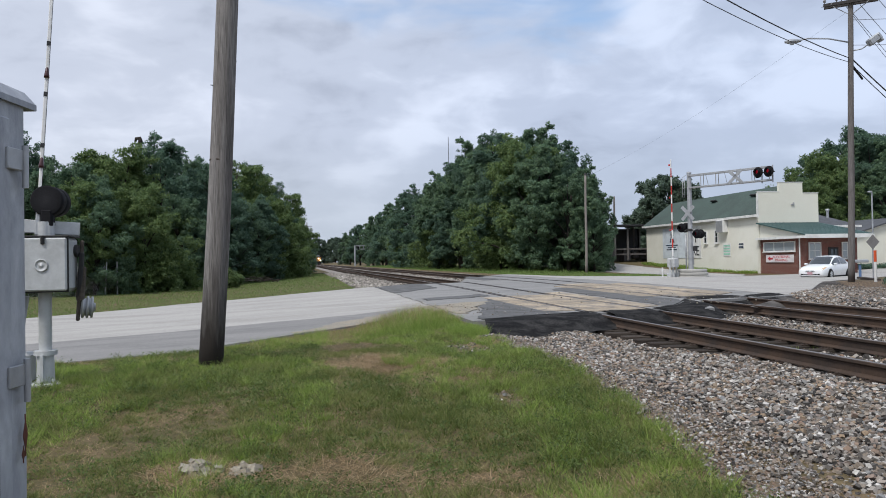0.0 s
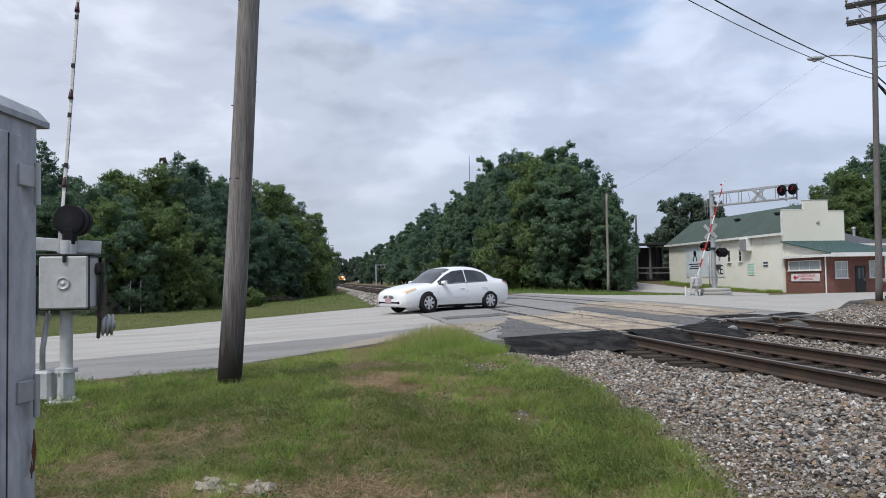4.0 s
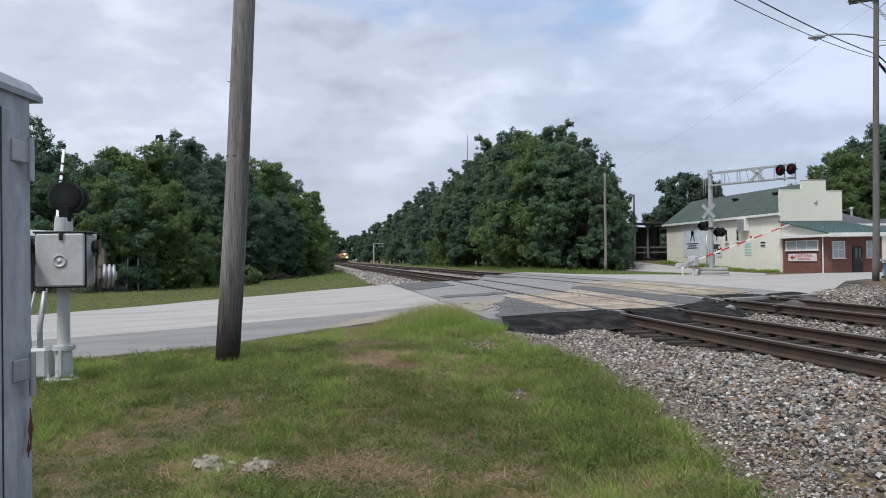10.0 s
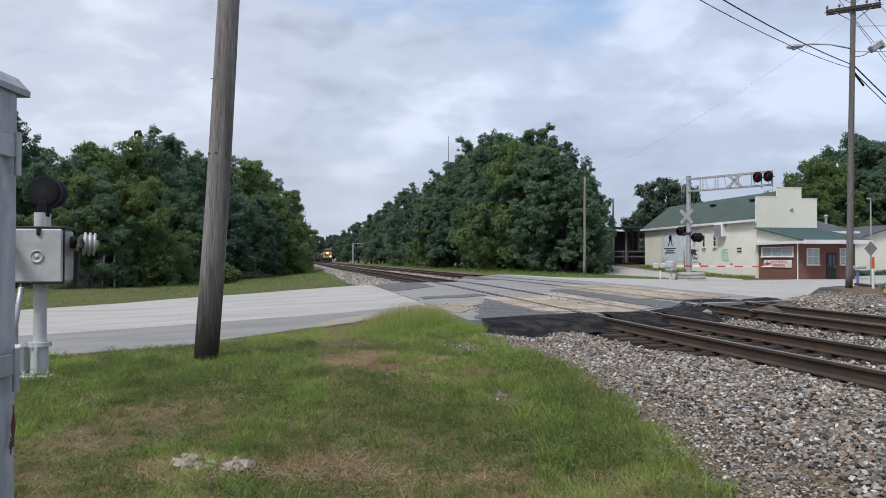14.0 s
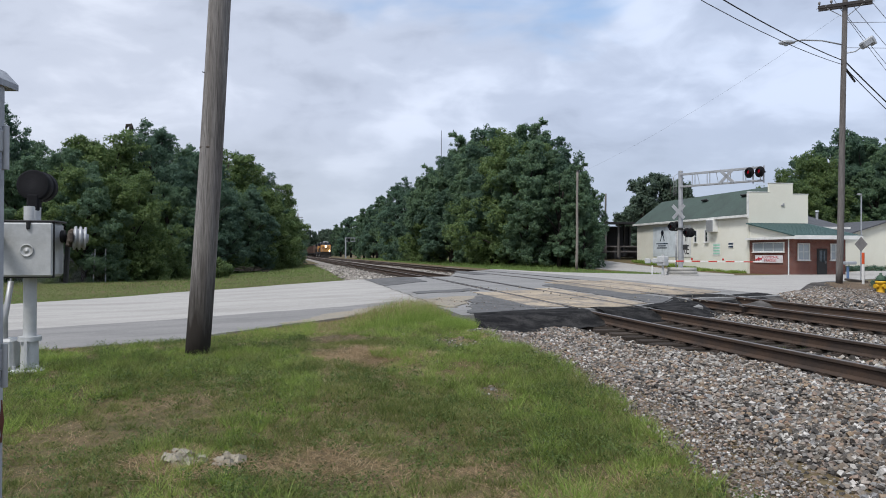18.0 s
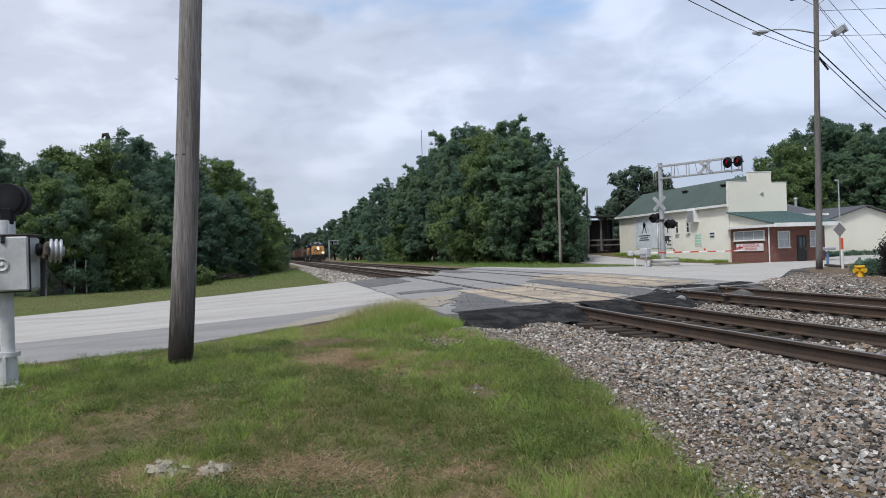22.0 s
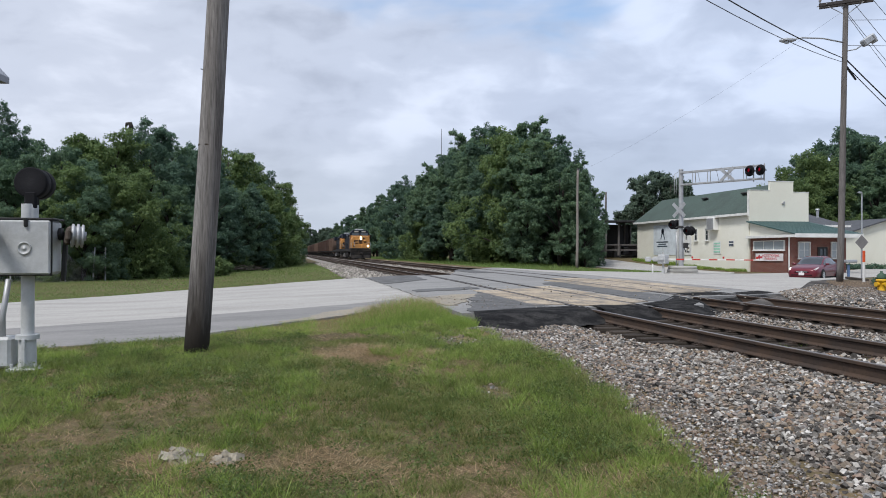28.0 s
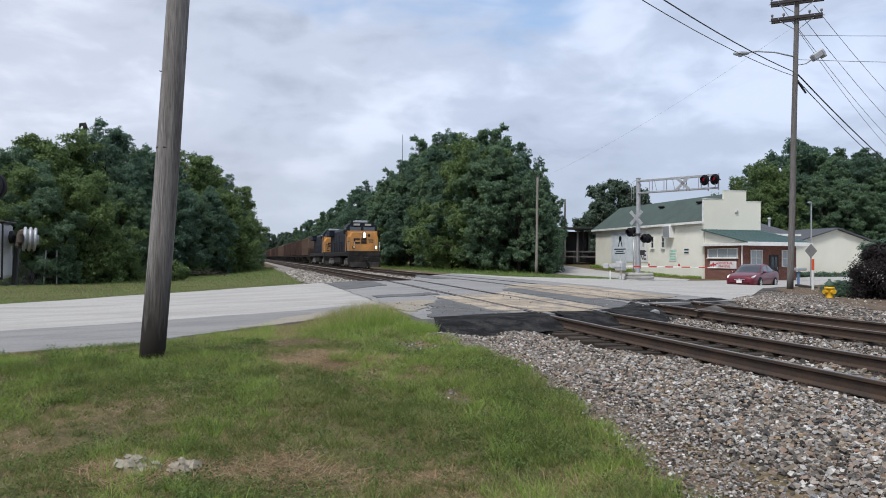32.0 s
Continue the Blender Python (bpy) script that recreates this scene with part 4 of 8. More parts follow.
def relay_cabinet():
    """A steel signal cabinet; its door side looks along +x, its far corner is the origin."""
    t = thing("signal_cabinet", pose(-0.972, 2.655, -0.38, 0, 0, -9), "tall grey-blue steel signal cabinet with peeling paint", "cabinet")
    part("body", Shape().box((-0.46, -0.62, 1.1), (0.92, 1.24, 2.0), None, 0.012), PAINT_GREY, t)
    lid = Shape()
    lid.extrude([(0.012, 2.085), (0.012, 2.105), (-0.03, 2.15), (-0.16, 2.21), (-0.46, 2.27), (-0.76, 2.21), (-0.92, 2.15), (-0.965, 2.105), (-0.965, 2.085)], -1.29, 0.05)
    part("lid", lid, PAINT_GREY, t, "overhanging bevelled steel lid")
    door = part("door", Shape().box((0.008, -0.67, 1.08), (0.016, 1.1, 1.9), None, 0.005), PAINT_GREY, t, "steel door with worn paint")
    for z in (0.42, 1.2, 1.9):
        h = Shape()
        h.box((0.02, -0.1, z), (0.012, 0.1, 0.07), None, 0.003)
        h.rod((0.028, -0.055, z - 0.09), (0.028, -0.055, z + 0.05), 0.011, 0.011, 8)
        part("hinge", h, GALVANISED, door, "painted strap hinge")
    for y, z, w, hgt in ((-0.05, 1.0, 0.012, 0.12), (-0.063, 0.94, 0.008, 0.05)):
        patch = Shape().extrude([(y + w * (0.7 + 0.5 * math.sin(a * 2.6 + z)) * math.cos(a * 0.628), z + hgt * 0.6 * math.sin(a * 0.628)) for a in range(10)], 0.0165, 0.0185, Matrix(((0, 1, 0, 0), (1, 0, 0, 0), (0, 0, 1, 0), (0, 0, 0, 1))))
        part("rust_patch", patch, RUST, door, "flaking red rust")
    part("door_seam", Shape().box((0.0165, -0.2, 1.4), (0.003, 0.006, 1.25)), DARK_STEEL, door, "dark seam in the door")
    part("door_handle", Shape().box((0.03, -1.1, 1.1), (0.03, 0.04, 0.2), None, 0.008), GALVANISED, door)
    part("plinth", Shape().box((-0.46, -0.62, 0.05), (1.0, 1.32, 0.14), None, 0.01), CONCRETE, t)
    return t


relay_cabinet()


def near_gate():
    t = thing("crossing_gate", pose(-2.975, 9.0, -0.17, 0, 0, 0), "silver painted crossing gate mechanism on a post with black lamp housing", "crossing gate", "crossing gates")
    part("mast", Shape().rod((0, 0, 0.0), (0, 0, 1.85), 0.068, 0.068, 16), PAINT_SILVER, t, "silver steel post")
    base = Shape()
    base.box((0, 0, 0.03), (0.34, 0.34, 0.05), None, 0.01).rod((0, 0, 0.05), (0, 0, 0.4), 0.095, 0.085, 14)
    base.box((0, -0.1, 0.2), (0.03, 0.08, 0.34)).box((0, 0.1, 0.2), (0.03, 0.08, 0.34)).rod((0, 0, 0.36), (0, 0, 0.41), 0.12, 0.12, 14)
    for dx in (-0.12, 0.12):
        base.rod((dx, -0.12, 0.05), (dx, -0.12, 0.1), 0.018, 0.018, 6)
    part("base_casting", base, PAINT_SILVER, t, "ribbed cast base with bolts")
    part("junction_box", Shape().box((-0.3, 0.05, 0.22), (0.3, 0.26, 0.34), None, 0.03), PAINT_SILVER, t)
    pipes = Shape().tube([(-0.26, 0.02, 0.34), (-0.26, 0.02, 0.62), (-0.2, 0.02, 1.02)], 0.032, 8).tube([(-0.34, 0.0, 0.3), (-0.36, -0.02, 0.7), (-0.3, 0, 1.02)], 0.014, 6)
    part("conduit", pipes, GALVANISED, t)
    box = part("mechanism_box", Shape().box((0.045, -0.02, 1.370), (0.52, 0.36, 0.6), None, 0.035), PAINT_SILVER, t, "chalky silver mechanism housing")
    # slightly larger dark frame stands for the shade in the cover gap
    part("cover_seam", Shape().box((0.045, -0.203, 1.370), (0.535, 0.014, 0.615), None, 0.005), DARK_STEEL, box, "dark frame for the shaded gap round the cover")
    part("cover_plate", Shape().box((0.045, -0.226, 1.370), (0.51, 0.04, 0.585), None, 0.03), PAINT_SILVER, box)
    part("boss", Shape().lathe([(0.07, 0), (0.07, 0.012), (0.066, 0.014), (0.056, 0.014), (0.054, 0.006), (0.02, 0.006), (0.018, 0.012), (0.0, 0.012)], (0.045, -0.246, 1.360), 20, rot(90)), PAINT_SILVER, box, "round cast boss")
    part("hasp", Shape().box((0.06, -0.25, 1.630), (0.04, 0.03, 0.08), None, 0.008).rod((0.06, -0.26, 1.680), (0.06, -0.26, 1.600), 0.022, 0.015, 8), DARK_STEEL, box, "dark padlock")
    part("lid_rim", Shape().box((0.045, -0.03, 1.678), (0.56, 0.42, 0.02), None, 0.006), DARK_STEEL, box)
    for sx in (-1, 1):
        part("link_rod", Shape().box((0.36 * sx, 0.06, 1.25), (0.05, 0.05, 0.5), rot(0, 3 * sx), 0.01), DARK_STEEL, t, "dark greasy link rod")
        part("shaft_hub", Shape().rod((0.29 * sx, 0.05, 1.52), (0.34 * sx, 0.05, 1.52), 0.07, 0.07, 14), DARK_STEEL, t)
    lamp = Shape().lathe([(0.0, -0.05), (0.158, -0.05), (0.16, -0.0495), (0.17, -0.04), (0.1715, -0.038), (0.172, 0.1)], (0.03, 0.02, 2.085), 24, rot(-90))
    lamp.lathe([(0.172, 0.1), (0.172, 0.26), (0.162, 0.26), (0.162, 0.1)], (0.03, 0.02, 2.085), 24, rot(-90))
    part("lamp_housing", lamp, BLACK, t, "round black flasher housing seen from behind")
    part("lamp_bracket", Shape().box((0.03, 0.02, 1.890), (0.13, 0.12, 0.2), None, 0.02), BLACK, t)
    part("lamp_neck", Shape().rod((0.03, 0.02, 1.660), (0.03, 0.02, 1.840), 0.07, 0.07, 12), PAINT_SILVER, t)
    # the counterweight frame turns with the arm about the shaft
    frame_ob = new("swing_arm")
    frame_ob.empty_display_size = 0.1
    frame_ob.parent = t
    frame_ob.matrix_basis = pose(0, 0.05, 1.52)
    for sx in (-1, 1):
        part("counterweight_bar", Shape().box((sx * 0.36, -0.32, 0.0), (0.04, 0.92, 0.11), None, 0.012), TIE, frame_ob, "brown weathered counterweight bar")
        part("counterweight", Shape().lathe([(0.0, 0), (0.09, 0), (0.125, 0.008), (0.125, 0.03), (0.1, 0.036), (0.1, 0.05), (0.125, 0.056), (0.125, 0.078), (0.1, 0.084), (0.1, 0.098), (0.125, 0.104), (0.12, 0.125), (0.05, 0.13), (0.045, 0.15), (0, 0.152)], (sx * 0.385, -0.62, 0.0), 20, rot(0, 90 * sx)), GALVANISED, frame_ob, "round grey counterweight stack with ridges")
        part("weight_block", Shape().box((sx * 0.375, -0.36, 0), (0.07, 0.4, 0.2), rot(0, 6 * sx), 0.02), TIE, frame_ob)
    part("cross_bar", Shape().box((-0.02, 0.27, 0.0), (0.7, 0.15, 0.05), None, 0.008), PAINT_SILVER, frame_ob, "silver cross bar")
    part("arm_foot", Shape().box((-0.1, 0.42, 0.0), (0.05, 0.5, 0.12), None, 0.01), GALVANISED, frame_ob)
    n = 9
    for k in range(n):
        a, b = 0.6 + 2.7 * k / n, 0.6 + 2.7 * (k + 1) / n
        w = 0.085 * (1 - 0.5 * a / 3.3)
        part("arm_stripe", Shape().box((-0.1, (a + b) / 2, 0), (0.035, b - a, w), None, 0.005), WHITE_REFLECT, frame_ob, "dull white gate arm length")
        if k % 2 == 1:
            part("arm_band", Shape().box((-0.1, b, 0), (0.042, 0.05, w + 0.02), None, 0.004), DARK_STEEL, frame_ob)
    for a in (1.0, 2.05, 3.12):
        part("arm_lamp", Shape().lathe([(0.03, -0.06), (0.027, -0.03), (0.016, 0.045), (0.009, 0.06)], (-0.1, a, 0.035), 10, rot(-90)), LENS_GATE, frame_ob, "small dark red gate lamp")
    part("arm_cable", Shape().tube([(-0.085, 0.6, -0.055), (-0.085, 1.6, -0.045), (-0.085, 3.1, -0.035)], 0.008, 5), DARK_STEEL, frame_ob)
    return t, frame_ob


near_gate_thing, near_swing = near_gate()

# ---- far side of the crossing ----
def flasher(name, parent, c, out, lens, label):
    """A black disc with a hooded lens that looks along out (+1 or -1 in y)."""
    d = part(name, Shape().lathe([(0.0, 0.0), (0.3, 0.0), (0.3, 0.012), (0.16, 0.03)], c, 28, rot(-90 * out)), BLACK, parent, label)
    part("visor", Shape().lathe([(0.155, 0.0), (0.155, 0.3), (0.145, 0.3), (0.145, 0.0)], c, 20, rot(-90 * out)), BLACK, d)
    part("lens", Shape().lathe([(0.14, 0.02), (0.12, 0.05), (0.0, 0.06)], c, 20, rot(-90 * out)), lens, d, "round red lens")
    part("lamp_can", Shape().lathe([(0.15, -0.16), (0.17, -0.05), (0.17, 0.0)], c, 16, rot(-90 * out)), BLACK, d)
    return d


def cantilever_signal():
    t = thing("cantilever_signal", pose(24.25, 45.3, -0.3, 0, 0, -61), "galvanised cantilever railway signal with crossbuck, flashers and gate", "railway signal")
    rings = Shape()
    for k, r in enumerate((0.98, 0.93, 0.88)):
        part("crib_ring", Shape().lathe([(r, 0.21 * k), (r + 0.03, 0.21 * k + 0.03), (r + 0.03, 0.21 * k + 0.17), (r, 0.21 * k + 0.2), (0.0, 0.21 * k + 0.2)], (0.1, 0, 0), 24), CONCRETE, t, "grey stacked retaining ring")
    part("mast", Shape().rod((0, 0, 0.5), (0, 0, 6.86), 0.165, 0.14, 18), GALVANISED, t, "thick galvanised mast")
    part("mast_cap", Shape().lathe([(0.16, 0), (0.16, 0.04), (0.05, 0.1), (0, 0.1)], (0, 0, 6.85), 14), GALVANISED, t)
    for z, w in ((6.68, 0.075), (5.9, 0.06)):
        for y in (-0.16, 0.16):
            part("chord", Shape().box((2.8, y, z + 0.0), (5.5, w, w * 1.5), None, 0.006), GALVANISED, t)
    part("walkway", Shape().box((2.85, 0, 5.86), (5.4, 0.34, 0.03), None, 0.003), GALVANISED, t, "grated walkway")
    for x in (0.95, 2.0, 3.4, 4.4, 5.5):
        for y in (-0.16, 0.16):
            part("strut", Shape().rod((x, y, 5.9), (x, y, 6.7), 0.025, 0.025, 8), GALVANISED, t)
    for x in (1.3, 2.6):
        part("brace", Shape().rod((x, -0.16, 6.68), (x, 0.16, 5.92), 0.015, 0.015, 6), GALVANISED, t)
    for s in (-1, 1):
        part("crossbuck_blade", Shape().box((3.35, -0.22, 6.3), (1.2, 0.012, 0.2), rot(0, 42 * s), 0.003), GALVANISED, t, "back of a crossbuck blade on the arm")
        part("crossbuck_blade", Shape().box((0.0, -0.24 - 0.014 * s, 4.25), (1.22, 0.012, 0.225), rot(0, 45 * s), 0.003), GALVANISED, t, "crossbuck blade seen from behind")
    for x in (4.95, 5.62):
        part("flasher_post", Shape().rod((x, 0, 5.75), (x, 0, 6.78), 0.04, 0.04, 10), GALVANISED, t)
        part("flasher_bar", Shape().rod((x - 0.05, -0.32, 6.42), (x - 0.05, 0.32, 6.42), 0.035, 0.035, 8), BLACK, t)
    for x, lens in ((4.95, LENS_RED), (5.62, LENS_RED)):
        flasher("flasher", t, (x - 0.1, -0.26, 6.42), -1, lens, "black flasher disc with red lens")
        flasher("flasher", t, (x - 0.4, 0.28, 6.42), 1, LENS_DIM, "black flasher disc facing away")
    part("flasher_bar", Shape().rod((-0.6, 0, 3.15), (0.6, 0, 3.15), 0.045, 0.045, 10), GALVANISED, t)
    part("flasher_bracket", Shape().box((0, 0, 3.15), (0.42, 0.4, 0.14), None, 0.02), DARK_STEEL, t)
    for x, lens in ((-0.5, LENS_DIM), (0.62, LENS_DIM)):
        flasher("flasher", t, (x, -0.2, 3.12 - 0.38 * x), -1, lens, "black flasher disc with dark lens")
        flasher("flasher", t, (x, 0.2, 3.12 - 0.38 * x), 1, LENS_DIM, "black flasher disc facing away")
    part("ladder", Shape().tube([(-0.42, 0.12, 5.3), (-0.42, 0.12, 6.6)], 0.018).tube([(-0.42, -0.12, 5.3), (-0.42, -0.12, 6.6)], 0.018).rod((-0.42, -0.12, 6.6), (-0.1, -0.12, 6.75), 0.015).rod((-0.42, 0.12, 5.5), (-0.42, -0.12, 5.5), 0.012).rod((-0.42, 0.12, 5.9), (-0.42, -0.12, 5.9), 0.012).rod((-0.42, 0.12, 6.3), (-0.42, -0.12, 6.3), 0.012), GALVANISED, t, "short side ladder")
    part("conduit", Shape().tube([(-0.3, -0.05, 0.6), (-0.3, -0.05, 2.9)], 0.05, 8).tube([(0.24, -0.05, 0.9), (0.24, -0.05, 2.6)], 0.035, 8), GALVANISED, t)
    part("cable_box", Shape().box((0.4, -0.1, 1.95), (0.26, 0.2, 0.34), None, 0.03), DARK_STEEL, t)
    part("signal_bell", Shape().lathe([(0.0, 0), (0.14, 0.01), (0.14, 0.06), (0.05, 0.1)], (-0.3, 0, 3.55), 14), DARK_STEEL, t)
    return t


cantilever_signal()


def far_gate():
    t = thing("crossing_gate", pose(22.86, 45.02, -0.3, 0, 0, -61), "silver crossing gate with red and white striped arm", "crossing gate", "crossing gates")
    part("mast", Shape().rod((0, 0, 0.0), (0, 0, 1.5), 0.07, 0.07, 12), PAINT_SILVER, t)
    part("base_casting", Shape().box((0, 0, 0.04), (0.36, 0.36, 0.08), None, 0.01).rod((0, 0, 0.08), (0, 0, 0.4), 0.11, 0.09, 12), PAINT_SILVER, t)
    part("mechanism_box", Shape().box((0, 0, 1.05), (0.55, 0.55, 0.6), None, 0.05), PAINT_SILVER, t, "silver mechanism housing")
    part("marker_post", Shape().rod((-0.45, -0.5, 0), (-0.45, -0.5, 0.75), 0.05, 0.05, 10), WHITE_PLASTIC, t, "short pale marker post")
    arm = new("swing_arm")
    arm.empty_display_size = 0.1
    arm.parent = t
    for sx in (-1, 1):
        part("counterweight_bar", Shape().box((sx * 0.36, -0.35, 0.0), (0.04, 1.1, 0.13), None, 0.01), PAINT_SILVER, arm)
        part("counterweight", Shape().box((sx * 0.42, -0.85, 0), (0.12, 0.42, 0.32), None, 0.04), PAINT_SILVER, arm, "silver counterweight block")
    part("cross_bar", Shape().box((0, 0.2, 0.0), (0.76, 0.05, 0.13), None, 0.01), PAINT_SILVER, arm)
    n = 11
    for k in range(n):
        a, b = 0.4 + 6.25 * k / n, 0.4 + 6.25 * (k + 1) / n
        part("arm_stripe", Shape().box((0, (a + b) / 2, 0), (0.04, b - a, 0.1 - 0.04 * a / 6), None, 0.006), RED_REFLECT if k % 2 else WHITE_REFLECT, arm)
    for a in (2.1, 4.2, 6.3):
        part("arm_lamp", Shape().box((0, a, 0.13), (0.09, 0.1, 0.13), None, 0.02), RED_REFLECT, arm, "small red gate lamp")
    return t, arm


far_gate_thing, far_swing = far_gate()
FAR_HOME = pose(0, 0, 1.05, 0, 0, -90)


# ---- shop ----
WX, FY, BY = 36.9, 57.4, 78.8


def framed_window(parent, c, w, h, facing, panes, glass, frame_mat=TRIM_WHITE):
    """A window in a wall: frame, sill, bars and panes. facing is -1 along x ('x') or y ('y')."""
    m = Matrix.Translation(c) @ (pose(0, 0, 0, 0, 0, -90) if facing == "x" else Matrix())
    f = Shape()
    for s in (-1, 1):
        f.box((s * (w / 2 - 0.035), -0.03, 0), (0.07, 0.1, h), None, 0.006, m)
        f.box((0, -0.03, s * (h / 2 - 0.035)), (w - 0.14, 0.1, 0.07), None, 0.006, m)
    win = part("window", f, frame_mat, parent, "white framed window")
    part("sill", Shape().box((0, -0.07, -h / 2 - 0.03), (w + 0.1, 0.16, 0.06), None, 0.008, m), frame_mat, win)
    cols, rows = panes
    iw, ih = (w - 0.14) / cols, (h - 0.14) / rows
    for i in range(cols):
        for j in range(rows):
            part("pane", Shape().box((-w / 2 + 0.07 + iw * (i + 0.5), -0.012, -h / 2 + 0.07 + ih * (j + 0.5)), (iw - 0.035, 0.012, ih - 0.035), None, 0, m), glass, win)
    for i in range(1, cols):
        part("glazing_bar", Shape().box((-w / 2 + 0.07 + iw * i, -0.02, 0), (0.035, 0.05, h - 0.14), None, 0, m), frame_mat, win)
    for j in range(1, rows):
        part("glazing_bar", Shape().box((0, -0.021, -h / 2 + 0.07 + ih * j), (w - 0.14, 0.05, 0.035), None, 0, m), frame_mat, win)
    return win


def shop():
    t = thing("shop_building", pose(0, 0, 0), "long cream shop with grey roof and stepped false front", "building")
    x1 = 42.3
    side = Shape()
    side.box((WX + 0.1, (FY + BY) / 2, 1.95), (0.2, BY - FY, 5.1), None, 0.0)
    part("side_wall", side, WALL_CREAM, t, "cream painted rendered side wall")
    part("rear_wall", Shape().box(((WX + x1) / 2, BY - 0.1, 1.95), (x1 - WX - 0.4, 0.2, 5.1)), WALL_CREAM, t)
    part("far_wall", Shape().box((x1 - 0.1, (FY + BY) / 2, 1.95), (0.2, BY - FY, 5.1)), WALL_CREAM, t)
    face = Shape()
    face.extrude([(WX - 0.12, -0.6), (x1 + 0.05, -0.6), (x1 + 0.05, 6.3), (40.9, 6.3), (40.9, 7.2), (38.7, 7.2), (38.7, 6.42), (WX - 0.12, 6.42)], FY - 0.22, FY)
    part("false_front", face, WALL_CREAM_FRONT, t, "stepped cream metal false front")
    coping = Shape()
    for a, b, z in ((WX - 0.16, 38.66, 6.45), (38.66, 40.94, 7.23), (40.94, x1 + 0.09, 6.33)):
        coping.box(((a + b) / 2, FY - 0.11, z), (b - a, 0.28, 0.05), None, 0.006)
    part("coping", coping, TRIM_WHITE, t)
    part("corner_trim", Shape().box((WX - 0.14, FY - 0.11, 5.3), (0.05, 0.25, 2.1), None, 0.005), TRIM_WHITE, t, "white corner flashing")
    ridge = (WX + x1) / 2
    roof = Shape()
    e, z0, z1 = 0.35, 4.5, 7.05
    roof.add([(WX - e, FY, z0), (ridge, FY, z1), (x1 + e, FY, z0), (WX - e, BY + e, z0), (ridge, BY - 0.6, z1), (x1 + e, BY + e, z0)],
             [(0, 1, 4, 3), (1, 2, 5, 4), (3, 4, 5), (0, 3, 5, 2), (0, 2, 1)])
    part("roof", roof, ROOF_GREY, t, "grey-green shingle roof with a hipped end")
    part("fascia", Shape().box((WX - e - 0.02, (FY + BY) / 2, z0 - 0.06), (0.04, BY - FY + 0.7, 0.2), None, 0.005), TRIM_WHITE, t, "white eaves fascia")
    for y, z in ((60.8, 6.35), (67.5, 6.35)):
        part("roof_vent", Shape().box((ridge - 0.9, y, z + 0.1), (0.35, 0.9, 0.14), rot(0, 28), 0.03), DARK_STEEL, t)
    for y in (65.97, 64.0):
        framed_window(t, (WX - 0.02, y, 2.9), 0.6, 1.2, "x", (1, 2), GLASS_DARK)
    part("wall_unit", Shape().box((WX - 0.25, 62.7, 3.8), (0.5, 1.25, 1.15), None, 0.03), TRIM_WHITE, t, "white boxed air unit on the wall")
    part("unit_face", Shape().box((WX - 0.51, 62.7, 3.8), (0.03, 1.1, 1.0), None, 0.01), GALVANISED, t)
    banner = part("banner", Shape().box((WX - 0.02, 72.2, 2.5), (0.03, 5.2, 3.1), None, 0.004), BANNER_BLUE, t, "pale blue painted wall banner")
    for dy, a in ((0.25, 24), (-0.25, -24)):
        part("emblem_stroke", Shape().box((WX - 0.045, 72.7 + dy, 2.95), (0.02, 0.16, 0.85), rot(a, 0, 0), 0.003), INK, banner, "dark ribbon-like emblem stroke")
    part("emblem_loop", Shape().lathe([(0.3, -0.01), (0.3, 0.01), (0.2, 0.01), (0.2, -0.01)], (WX - 0.045, 72.7, 3.4), 18, rot(0, 90)), INK, banner)
    for z, w in ((2.3, 2.6), (2.08, 1.7), (1.86, 2.2)):
        part("text_bar", Shape().box((WX - 0.045, 72.8, z), (0.015, w, 0.1)), INK, banner)
    board = part("sign_panel", Shape().box((WX - 0.03, 68.2, 2.5), (0.04, 2.7, 3.1), None, 0.004), TRIM_WHITE, t, "white painted sign panel with large black letters")
    part("letters", text_mesh("RE", 1.3, BLACK, 0.006), BLACK, board, "large black letters", Matrix.Translation((WX - 0.06, 67.85, 1.6)) @ pose(0, 0, 0, 90, 0, -90))
    part("letters", text_mesh("F", 1.3, BLACK, 0.006), BLACK, board, "large black letter", Matrix.Translation((WX - 0.06, 67.65, 2.85)) @ pose(0, 0, 0, 90, 0, -90))
    for y, z, w, mat in ((62.3, 1.65, 1.2, GREEN_NOTICE), (60.0, 2.0, 0.8, TRIM_WHITE)):
        n = part("notice", Shape().box((WX - 0.02, y, z), (0.03, w, 1.15 if mat is GREEN_NOTICE else 0.5), None, 0.004), TRIM_WHITE, t, "small painted notice")
        for k in range(4 if mat is GREEN_NOTICE else 2):
            part("text_bar", Shape().box((WX - 0.042, y, z + (0.38 if mat is GREEN_NOTICE else 0.12) - k * 0.25), (0.012, w * 0.85, 0.14)), mat if mat is GREEN_NOTICE else INK, n)
    for k, x in enumerate((39.85, 40.0)):
        part("wall_lamp", Shape().box((x, FY - 0.27, 5.35 + 0.05 * (k == 1)), (0.12, 0.1, 0.12 + 0.14 * (k == 1)), None, 0.02), GALVANISED, t, "small fitting on the false front")
    return t


shop()


